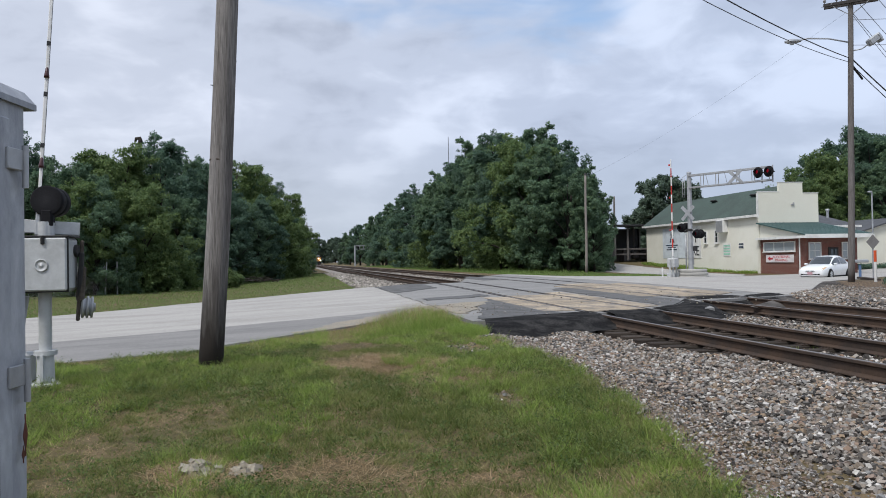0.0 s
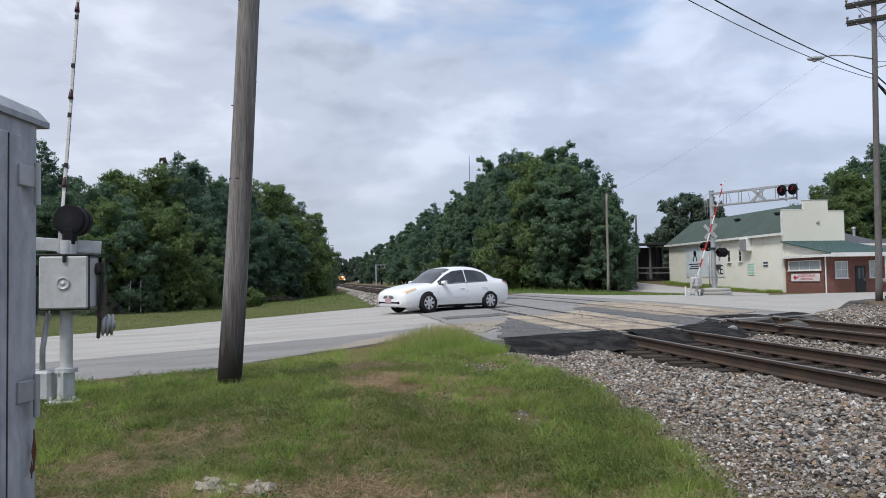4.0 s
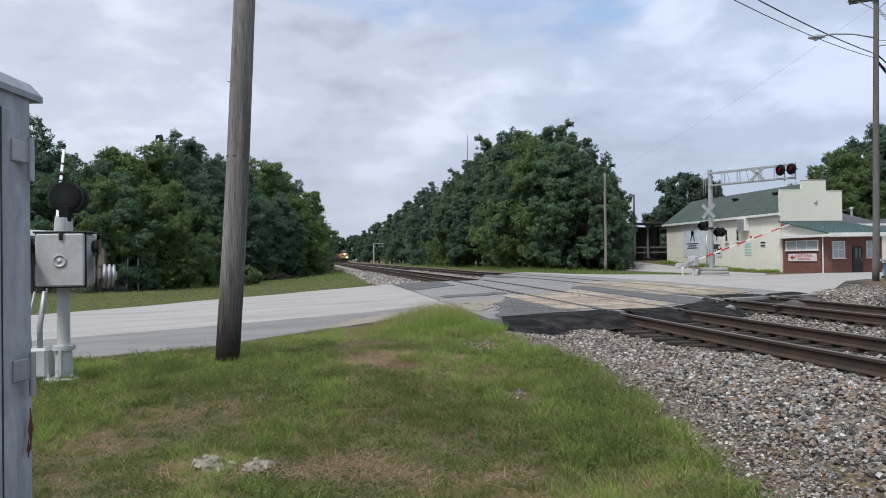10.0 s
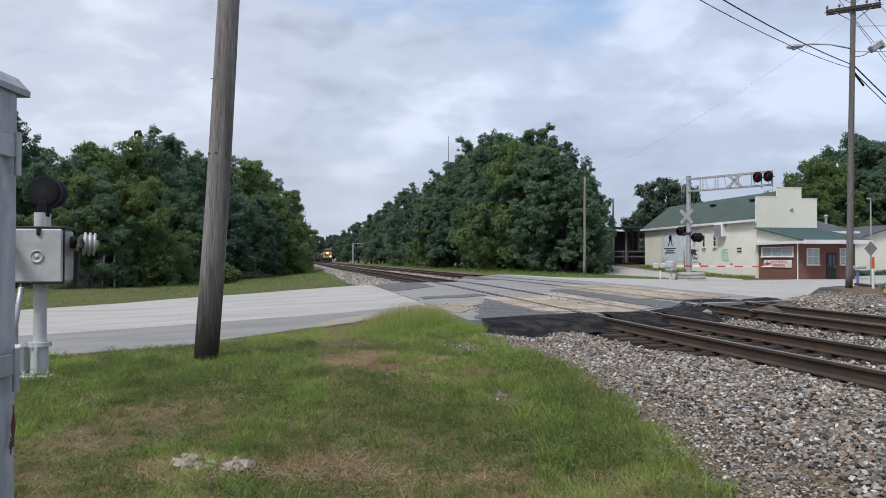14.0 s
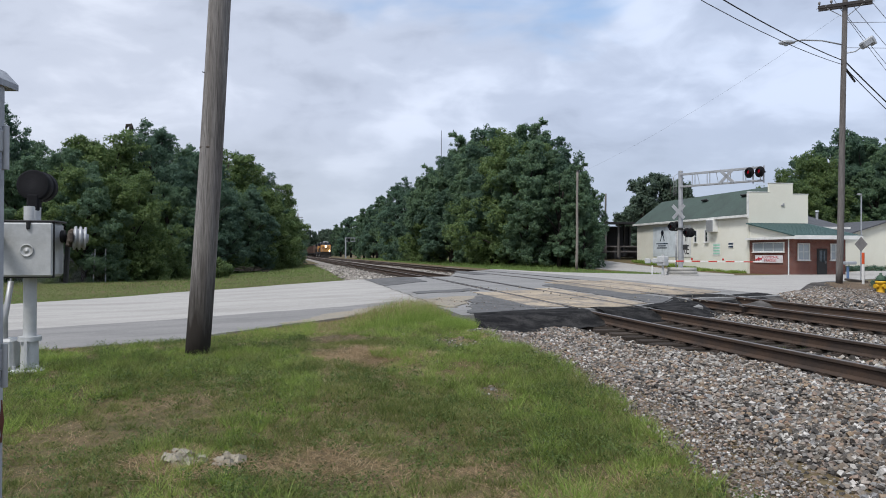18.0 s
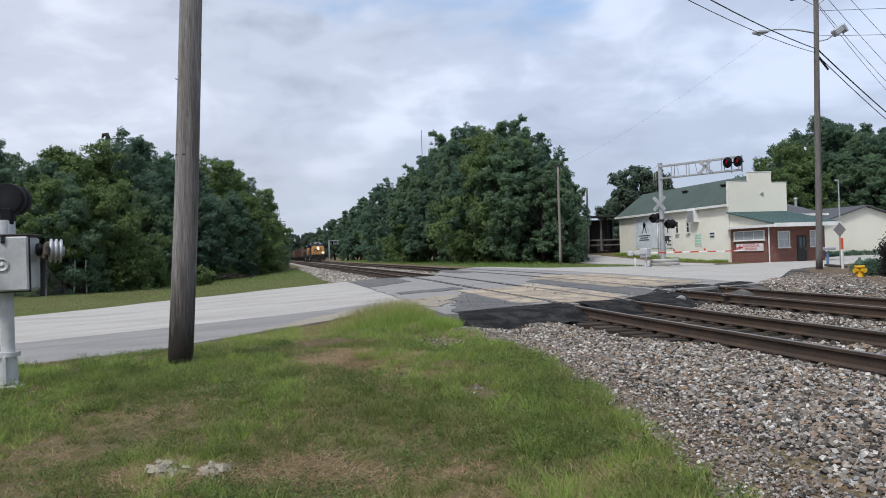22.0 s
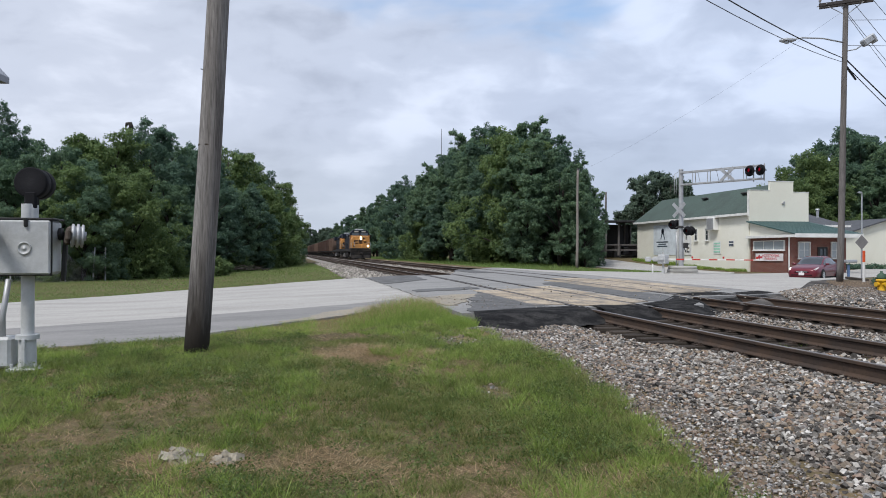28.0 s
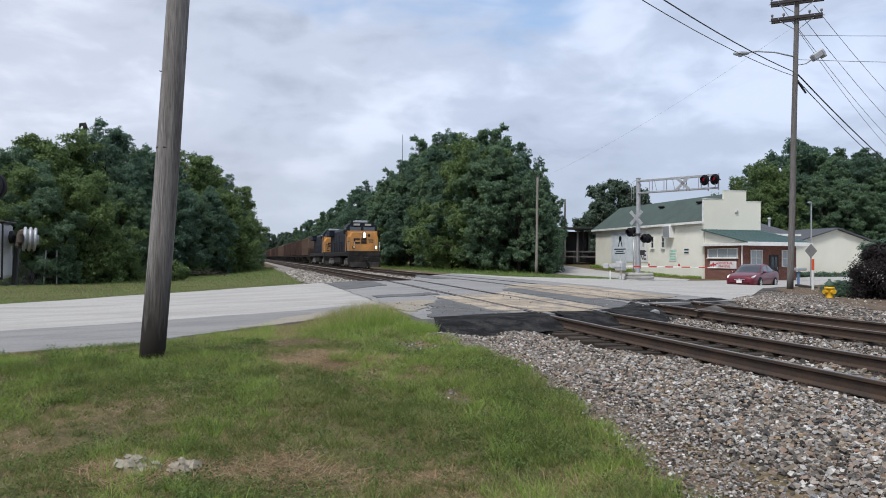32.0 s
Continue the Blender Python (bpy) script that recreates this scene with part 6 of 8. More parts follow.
def sedan(name, label, paint, amber, lit, length, width, height, wheelbase, plate, lamp_low, axle_shift=0.0):
    """A four-door car, its nose towards +x: one painted shell with glass and lamps laid on it."""
    t = thing(name, Matrix(), label, "car")
    h, w = length / 2, width / 2
    r = 0.335
    rows = np.array(SEDAN_LINES[::-1])

    def ring(x):
        f, lo, be, ru, zr = (float(np.interp(x / h, rows[:, 0], rows[:, c])) for c in range(1, 6))
        zr = zr if zr < 1.0 else 1.0 + (zr - 1.0) * (height - 1.0) / 0.47
        drop = min(0.075, (zr - be) * 0.6)
        return [(0.86 * w * f, lo), (0.965 * w * f, lo + 0.09), (w * f, lo + (be - lo) * 0.45), (0.985 * w * f, be - 0.1), (0.93 * w * f, be), (ru * w, zr - drop), (ru * w * 0.86, zr - drop * 0.22), (ru * w * 0.4, zr)]

    def skin(x, k, side, lift):
        """A point of the shell at x and k steps up its outline, raised by lift."""
        p = ring(x) + [(0.0, ring(x)[7][1])]
        a = min(int(k), 7)
        y, z = (p[a][c] + (p[a + 1][c] - p[a][c]) * (k - a) for c in (0, 1))
        dy, dz = p[a + 1][0] - p[a][0], p[a + 1][1] - p[a][1]
        q = math.hypot(dy, dz) or 1.0
        return (x, side * (y + lift * dz / q), z - lift * dy / q)

    def panel(name, mat, label, xs, lows, highs, side, n=5, lift=0.007, over=False):
        """A thin pane that follows the shell between two lines; over: from one side across to the other."""
        grid = []
        for x, a, b in zip(xs, lows, highs):
            if over:
                grid.append([skin(x, 8 - abs(f) * (8 - a), 1 if f > 0 else -1, lift) for f in np.linspace(-1, 1, 11)])
            else:
                grid.append([skin(x, a + (b - a) * f, side, lift) for f in np.linspace(0, 1, n)])
        m = len(grid[0])
        pts = [p for g in grid for p in g]
        sh = Shape().add(pts, [(i * m + j, i * m + j + 1, (i + 1) * m + j + 1, (i + 1) * m + j) for i in range(len(grid) - 1) for j in range(m - 1)], True)
        return part(name, sh, mat, t, label)

    xs = sorted(set(np.interp(np.linspace(0, len(rows) - 1, 58), np.arange(len(rows)), rows[:, 0] * h)))
    rings = [[(x, -y, z) for y, z in ring(x)] + [(x, y, z) for y, z in ring(x)[::-1]] for x in xs]
    part("body", Shape().loft(rings, True, True), paint, t)
    front = np.linspace(0.46 * h, 0.1 * h, 8)
    part_glass = "pale reflecting windscreen" if not lit else "dark windscreen"
    panel("windscreen", CAR_GLASS, part_glass, front, np.full(8, 5.55), front, 1, over=True)
    rear = np.linspace(-0.53 * h, -0.77 * h, 6)
    panel("rear_window", CAR_GLASS, "tinted rear window", rear, np.full(6, 5.6), rear, 1, over=True)
    for s in (-1, 1):
        for x0, x1 in ((0.37, -0.13), (-0.15, -0.56)):
            wx = np.linspace(x0 * h, x1 * h, 8)
            panel("side_window", CAR_GLASS, "tinted side window", wx, np.full(8, 4.1), 4.9 - 0.25 * np.clip((wx / h + 0.5) / -0.06, 0, 1), s)
        for x in (wheelbase / 2 + axle_shift, -wheelbase / 2 + axle_shift):
            # uncut body: a black disc stands for the shade in the wheel opening
            part("wheel_arch", Shape().lathe([(r * 1.1, -0.1), (r * 1.1, 0.004), (r * 0.3, 0.004)], (x, s * (w * 0.985), r + 0.015), 28, rot(90 if s < 0 else -90)), BLACK, t, "black disc for the shaded wheel opening")
        part("mirror", Shape().loft([[(h * 0.31 + dx, s * (w * 0.93 + dy), 1.0 + dz) for dx, dz in ((-0.07, -0.06), (0.07, -0.05), (0.06, 0.05), (-0.05, 0.07))] for dy in (0.0, 0.12, 0.2)], True, True), paint, t)
        for x in (-0.04, -0.46):
            part("door_handle", Shape().box((x * h, s * (w * 0.992), 0.8), (0.2, 0.03, 0.035), None, 0.012), paint, t)
        for x in (0.4, -0.14, -0.53):
            part("door_gap", Shape().tube([skin(x * h, k, s, 0.001) for k in (0.6, 1.5, 2.5, 3.5, 4.0)], 0.004, 4), BLACK, t)
        part("belt_trim", Shape().tube([skin(x * h, 4.06, s, 0.006) for x in (0.38, 0.2, 0, -0.2, -0.4, -0.57)], 0.009, 5), DARK_STEEL, t)
        lx = np.linspace(0.955 * h, 0.76 * h, 6)
        panel("headlight", LAMP_ON if lit and s < 0 else amber, "headlight behind a clear cover", lx, np.linspace(3.35, 3.9, 6) + (0.3 if lamp_low else 0.0), np.linspace(4.9, 4.75, 6), s, 4, 0.009)
        tx = np.linspace(-0.86 * h, -0.985 * h, 4)
        panel("tail_light", TAIL, "red tail light", tx, np.linspace(3.7, 3.0, 4), np.linspace(4.5, 4.7, 4), s, 4, 0.009)
        part("fog_lamp", Shape().lathe([(0.05, 0), (0.05, 0.02), (0, 0.02)], (h * 0.955, s * 0.62 * w, 0.37), 12, rot(0, 90)), HEADLAMP, t)
    upper = np.linspace(-1, 1, 9)
    face = [[(h * (1.004 - 0.012 * abs(f) ** 2), f * (0.62 if lamp_low else 0.5) * w, 0.6 - 0.04 * f * f), (h * (1.007 - 0.012 * abs(f) ** 2), f * (0.6 if lamp_low else 0.44) * w, 0.5)] for f in upper]
    part("grille", Shape().loft([[(x, y, z) for x, y, z in (a, b)] + [(x - 0.05, y, z) for x, y, z in (b, a)] for a, b in face], True, True), BLACK, t, "dark upper grille")
    part("lower_grille", Shape().box((h - 0.03, 0, 0.36), (0.07, 1.2, 0.1), None, 0.03), BLACK, t, "dark lower grille")
    part("grille_bar", Shape().box((h + 0.012, 0, 0.55), (0.02, 0.7 * w, 0.025), None, 0.006).rod((h - 0.01, 0, 0.55), (h + 0.022, 0, 0.55), 0.06, 0.06, 14), ALLOY, t, "bright bar and round badge")
    part("licence_plate", Shape().box((h + 0.02, 0, 0.43), (0.012, 0.32, 0.16), None, 0.003), plate, t, "small number plate with plain bars")
    part("sill", Shape().box((-0.05, 0, 0.22), (wheelbase - 0.8, width - 0.1, 0.1), None, 0.03), BLACK, t)
    part("underbody", Shape().box((0, 0, 0.3), (length - 0.9, width - 0.3, 0.2)), BLACK, t)
    wheel_set(t, wheelbase, width - 0.14, r, "silver spoked wheel", axle_shift)
    return t


white_car = sedan("sedan", "white four-door sedan with tinted glass driving over the crossing", CAR_WHITE, AMBER, False, 4.82, 1.8, 1.56, 2.78, PLATE, False, 0.0)
red_car = sedan("sedan", "dark red four-door sedan with lit headlights waiting at the gate", CAR_RED, HEADLAMP, True, 4.88, 1.86, 1.5, 2.83, SIGN_WHITE, True)


# ---- train ----
def bogie(parent, y, axles, r, spread, mat=LOCO_GREY):
    """A truck: side frames, springs and wheels."""
    f = Shape()
    for s in (-1, 1):
        f.box((s * 1.08, y, 0.62), (0.14, spread * (axles - 1) + 1.2, 0.3), None, 0.04)
        f.box((s * 1.1, y, 0.88), (0.12, spread * (axles - 1) * 0.8, 0.18), None, 0.03)
        for k in range(axles):
            yy = y + (k - (axles - 1) / 2) * spread
            f.box((s * 1.12, yy, r), (0.16, 0.42, 0.5), None, 0.05)
    b = part("truck", f, mat, parent, "grey cast truck frame")
    for k in range(axles):
        yy = y + (k - (axles - 1) / 2) * spread
        w = Shape()
        for s in (-1, 1):
            w.lathe([(r - 0.02, -0.06), (r, -0.05), (r, 0.05), (r + 0.025, 0.06), (r + 0.025, 0.075), (0.1, 0.075)], (s * 0.74, yy, r), 20, rot(0, -90 * s))
        w.rod((-0.7, yy, r), (0.7, yy, r), 0.08, 0.08, 8)
        part("wheelset", w, LOCO_BLACK, b)


def locomotive(label):
    """A six-axle freight locomotive; its nose is at y = 0 and looks to -y."""
    t = thing("locomotive", Matrix(), label, "locomotive", "locomotives of the coal train")
    part("frame", Shape().box((0, 11.3, 1.35), (3.0, 21.6, 0.42), None, 0.05), LOCO_BLACK, t, "sooty walkway and frame")
    part("fuel_tank", Shape().box((0, 11.2, 0.75), (2.7, 6.2, 0.85), None, 0.2), LOCO_BLACK, t)
    # pilot and snow plough
    plow = Shape()
    plow.extrude([(-1.5, 0.14), (1.5, 0.14), (1.5, 1.15), (-1.5, 1.15)], 0.02, 0.22)
    plow.loft([[(-1.5, 0.02, 0.14), (1.5, 0.02, 0.14), (1.5, 0.02, 0.6), (-1.5, 0.02, 0.6)], [(-1.3, -0.28, 0.12), (1.3, -0.28, 0.12), (1.4, -0.05, 0.5), (-1.4, -0.05, 0.5)]], True, False)
    part("plough", plow, LOCO_BLACK, t, "black pilot plough")
    part("end_platform", Shape().box((0, 0.5, 1.4), (3.0, 0.95, 0.5), None, 0.04), LOCO_BLACK, t, "black end platform")
    part("coupler", Shape().box((0, -0.45, 0.88), (0.28, 0.7, 0.3), None, 0.06).box((0, -0.8, 0.88), (0.42, 0.25, 0.36), None, 0.08), LOCO_BLACK, t)
    for side in (-1, 1):
        part("step_well", Shape().box((1.38 * side, 0.5, 0.8), (0.28, 0.8, 0.9), None, 0.03), LOCO_BLACK, t)
    nose = Shape()
    prof = [(-1.4, 1.66), (1.4, 1.66), (1.4, 2.95), (1.15, 3.38), (-1.15, 3.38), (-1.4, 2.95)]
    nose.loft([[(x * 0.96, 0.62, z) for x, z in prof], [(x, 0.85, z + 0.03 * (z > 2)) for x, z in prof], [(x * 1.06, 2.15, z + 0.1 * (z > 2)) for x, z in prof]], True, False)
    nob = part("nose", nose, LOCO_YELLOW, t, "golden yellow short nose")
    part("nose_door", Shape().box((0.55, 0.6, 2.3), (0.55, 0.03, 1.4), None, 0.01), LOCO_YELLOW, nob)
    for x, z, w, hh in ((-0.68, 2.78, 0.62, 0.13), (-0.93, 2.6, 0.14, 0.46), (-0.68, 2.42, 0.62, 0.13), (-0.02, 2.78, 0.52, 0.13), (-0.02, 2.6, 0.52, 0.12), (-0.02, 2.42, 0.52, 0.13), (0.62, 2.7, 0.5, 0.13), (0.66, 2.5, 0.4, 0.13)):
        part("emblem_stroke", Shape().box((x, 0.6, z), (w, 0.03, hh), None, 0.01), LOCO_BLUE, nob, "dark blue emblem stroke")
    part("marker_lamp", Shape().lathe([(0.13, 0), (0.13, 0.05), (0, 0.05)], (0.45, 0.62, 3.14), 14, rot(90)), LOCO_BLACK, nob)
    part("headlight_box", Shape().box((0.0, 0.58, 3.14), (0.34, 0.14, 0.56), None, 0.04), LOCO_BLACK, nob)
    for z in (3.02, 3.26):
        part("headlight", Shape().lathe([(0.08, 0), (0.09, 0.03), (0.0, 0.035)], (0, 0.52, z), 16, rot(90)), LOCO_LAMP, nob, "bright headlight")
    for s in (-1, 1):
        part("ditch_light", Shape().lathe([(0.08, 0), (0.09, 0.05), (0, 0.055)], (s * 1.05, 0.0, 1.98), 14, rot(90)), LOCO_LAMP if s > 0 else AMBER, t, "bright ditch light" if s > 0 else "dim amber ditch light")
        part("ditch_can", Shape().box((s * 1.05, 0.1, 1.98), (0.26, 0.2, 0.26), None, 0.04), LOCO_BLACK, t)
    # cab
    cab = Shape()
    ring = [(-1.5, 1.56), (1.5, 1.56), (1.5, 3.95), (1.1, 4.42), (-1.1, 4.42), (-1.5, 3.95)]
    cab.loft([[(x * 0.97, 1.75 + 0.18 * (z > 3), z) for x, z in ring], [(x, 2.15, z) for x, z in ring], [(x, 4.5, z) for x, z in ring]], True, False)
    cob = part("cab", cab, LOCO_BLUE, t, "dark blue cab")
    part("cab_face", Shape().box((0, 1.72, 3.3), (2.9, 0.06, 0.6), None, 0.01), LOCO_YELLOW, cob, "golden yellow cab front")
    for s in (-1, 1):
        part("windscreen", Shape().box((s * 0.66, 1.83, 3.78), (1.12, 0.05, 0.44), rot(-12), 0.02), GLASS_DARK, cob, "dark windscreen")
        part("side_window", Shape().box((s * 1.505, 3.3, 3.6), (0.03, 1.5, 0.6), None, 0.01), GLASS_DARK, cob)
        part("number_board", Shape().box((s * 0.55, 1.8, 4.2), (0.62, 0.06, 0.2), None, 0.02), NUMBER_BOARD, cob, "dim number board with plain bars")
        part("yellow_panel", Shape().box((s * 1.508, 2.35, 2.55), (0.02, 0.45, 1.9), None, 0.005), LOCO_YELLOW, cob)
        part("sand_mirror", Shape().box((s * 1.66, 2.3, 3.5), (0.2, 0.05, 0.4), None, 0.01), LOCO_BLACK, cob)
    part("air_conditioner", Shape().box((0, 3.2, 4.52), (1.3, 1.2, 0.24), None, 0.06), LAMP_GREY, cob, "pale roof air unit")
    # long hood
    hood = Shape()
    prof = [(-0.95, 1.56), (0.95, 1.56), (0.95, 3.85), (0.6, 4.2), (-0.6, 4.2), (-0.95, 3.85)]
    hood.loft([[(x, y, z) for x, z in prof] for y in (4.5, 20.9)], True, False)
    hob = part("long_hood", hood, LOCO_BLUE, t, "dark blue long hood")
    for s in (-1, 1):
        for k in range(9):
            part("hood_door", Shape().box((s * 0.965, 5.4 + k * 1.45, 2.6), (0.03, 1.3, 1.7), None, 0.008), LOCO_BLUE, hob)
        part("radiator", Shape().box((s * 1.2, 19.1, 3.8), (0.6, 3.4, 0.7), None, 0.05), LOCO_BLUE, hob)
        rail = Shape().tube([(s * 1.42, 0.4, 2.55), (s * 1.46, 4.5, 2.55)], 0.02, 6).tube([(s * 1.46, 4.8, 2.55), (s * 1.46, 21.6, 2.55)], 0.02, 6)
        for k in range(12):
            rail.rod((s * 1.46, 4.9 + k * 1.5, 1.56), (s * 1.46, 4.9 + k * 1.5, 2.55), 0.018, 0.018, 6)
        part("handrail", rail, LOCO_BLACK, t)
        fr = Shape().tube([(s * 1.42, 0.3, 0.5), (s * 1.44, 0.25, 2.5), (s * 0.95, 0.3, 2.5), (s * 0.95, 0.3, 1.56)], 0.022, 6)
        part("step_rail", fr, GALVANISED, t)
    part("exhaust", Shape().box((0, 11.5, 4.3), (0.8, 1.4, 0.25), None, 0.04).box((0, 7.2, 4.28), (1.2, 2.4, 0.2), None, 0.05), LOCO_BLACK, hob)
    for y in (4.0, 18.4):
        bogie(t, y, 3, 0.53, 1.95)
    return t


def hopper(mat, label):
    """A coal hopper; its near end is at y = 0 and its body runs to +y."""
    t = thing("coal_hopper", Matrix(), label, "railway wagon", "wagons of the coal train")
    L, w = 14.9, 1.55
    b = Shape()
    # sloped ends and ribbed sides
    b.loft([[(-w, 0.3, 3.95), (w, 0.3, 3.95), (w, 0.3, 2.35), (-w, 0.3, 2.35)], [(-w, 0.62, 3.95), (w, 0.62, 3.95), (w, 0.62, 1.35), (-w, 0.62, 1.35)],
            [(-w, L - 0.62, 3.95), (w, L - 0.62, 3.95), (w, L - 0.62, 1.35), (-w, L - 0.62, 1.35)], [(-w, L - 0.3, 3.95), (w, L - 0.3, 3.95), (w, L - 0.3, 2.35), (-w, L - 0.3, 2.35)]], True, False)
    body = part("body", b, mat, t)
    part("top_chord", Shape().box((-w, L / 2, 3.95), (0.14, L - 0.5, 0.14), None, 0.01).box((w, L / 2, 3.95), (0.14, L - 0.5, 0.14), None, 0.01).box((0, 0.34, 3.95), (2 * w, 0.14, 0.14), None, 0.01), mat, body)
    rib = Shape().box((0, 0, 0), (0.1, 0.12, 2.5)).mesh("rib", mat)
    for k in range(11):
        for s in (-1, 1):
            part("rib", rib, mat, body, "", pose(s * (w + 0.05), 0.8 + k * (L - 1.6) / 10, 2.6))
    part("sill", Shape().box((0, L / 2, 1.2), (2.9, L - 0.1, 0.3), None, 0.02), LOCO_BLACK, t)
    part("coal_load", Shape().loft([[(-w * 0.95, 0.6, 3.8), (0, 0.6, 4.0), (w * 0.95, 0.6, 3.8)], [(-w * 0.95, L / 2, 3.95), (0, L / 2, 4.35), (w * 0.95, L / 2, 3.95)], [(-w * 0.95, L - 0.6, 3.8), (0, L - 0.6, 4.0), (w * 0.95, L - 0.6, 3.8)]], True, True), COAL, t)
    hop = Shape()
    for k in range(3):
        y = 4.2 + k * 3.2
        hop.loft([[(-1.3, y - 1.3, 1.3), (1.3, y - 1.3, 1.3), (1.3, y + 1.3, 1.3), (-1.3, y + 1.3, 1.3)], [(-0.6, y - 0.5, 0.45), (0.6, y - 0.5, 0.45), (0.6, y + 0.5, 0.45), (-0.6, y + 0.5, 0.45)]], True, False)
    part("discharge_bays", hop, mat, t)
    part("coupler", Shape().box((0, -0.15, 0.9), (0.25, 0.8, 0.28)).box((0, L + 0.15, 0.9), (0.25, 0.8, 0.28)), LOCO_BLACK, t)
    part("ladder", Shape().tube([(-w - 0.06, 0.36, 1.2), (-w - 0.06, 0.36, 3.9)], 0.025, 5).tube([(-w - 0.06, 0.75, 1.2), (-w - 0.06, 0.75, 3.9)], 0.025, 5), mat, t)
    for y in (1.9, L - 1.9):
        bogie(t, y, 2, 0.46, 1.75, LOCO_BLACK)
    return t


lead = locomotive("dark blue and golden yellow freight locomotive leading the train")
second_unit = copy_thing(lead, Matrix())
second_unit["label"] = "second dark blue and yellow locomotive behind the first"
# the second unit runs with its lamps off
for o in second_unit.children_recursive:
    if o.name.startswith(("headlight", "ditch_light")) and not o.name.startswith("headlight_box"):
        me = o.data.copy()
        me.materials.clear()
        me.materials.append(HEADLAMP)
        o.data = me
tan_hopper = hopper(HOPPER_GREY, "faded tan coal hopper behind the locomotives")
brown_hopper = hopper(HOPPER_BROWN, "rusty brown loaded coal hopper")
TRAIN = [(lead, 0.0), (second_unit, 22.9), (tan_hopper, 46.0), (brown_hopper, 61.9)]
for k in range(20):
    TRAIN.append((copy_thing(brown_hopper if k not in (3, 4, 9, 14) else tan_hopper, Matrix()), 77.8 + k * 15.9))
    if k in (3, 4, 9, 14):
        TRAIN[-1][0]["label"] = "faded tan coal hopper among the brown ones"


# ---- plants ----
rng = np.random.default_rng(7)


def leaf_cloud(lobes, count, size, rng, droop=0.25):
    """Leaves as small blades on the outer shells of many lobes (x, y, z, rx, ry, rz)."""
    L = np.array(lobes)
    area = L[:, 3] * L[:, 5]
    pick = rng.choice(len(L), count, p=area / area.sum())
    # sprays: the leaves of a lobe hang in bunches that stand out by different amounts
    K = 34
    spray = rng.integers(0, K, count)
    bunch = rng.normal(size=(len(L) * K, 3))
    bunch /= np.linalg.norm(bunch, axis=1)[:, None]
    reach = rng.uniform(0.72, 1.12, len(L) * K) + 0.25 * (rng.uniform(0, 1, len(L) * K) > 0.94)
    which = pick * K + spray
    d = bunch[which] + rng.normal(size=(count, 3)) * 0.2
    d /= np.linalg.norm(d, axis=1)[:, None]
    r = reach[which] * rng.uniform(0.74, 1.03, count)
    c = L[pick, :3] + d * L[pick, 3:] * r[:, None] + rng.normal(size=(count, 3)) * size * 0.35
    n = d * 0.8 + rng.normal(size=(count, 3)) * 0.5 + np.array([0, 0, 0.55])
    n /= np.linalg.norm(n, axis=1)[:, None]
    side = np.cross(n, rng.normal(size=(count, 3)))
    side /= np.linalg.norm(side, axis=1)[:, None]
    fwd = np.cross(n, side)
    fwd[:, 2] -= droop
    s = size * rng.uniform(0.55, 1.3, count)[:, None]
    a = c - fwd * s * 0.55 - side * s * 0.34
    b = c - fwd * s * 0.15 + side * s * 0.52 + n * s * 0.1
    t = c + fwd * s * 0.75 - side * s * 0.1
    verts = np.stack([a, b, t], 1).reshape(-1, 3)
    return verts, np.arange(count * 3).reshape(-1, 3)


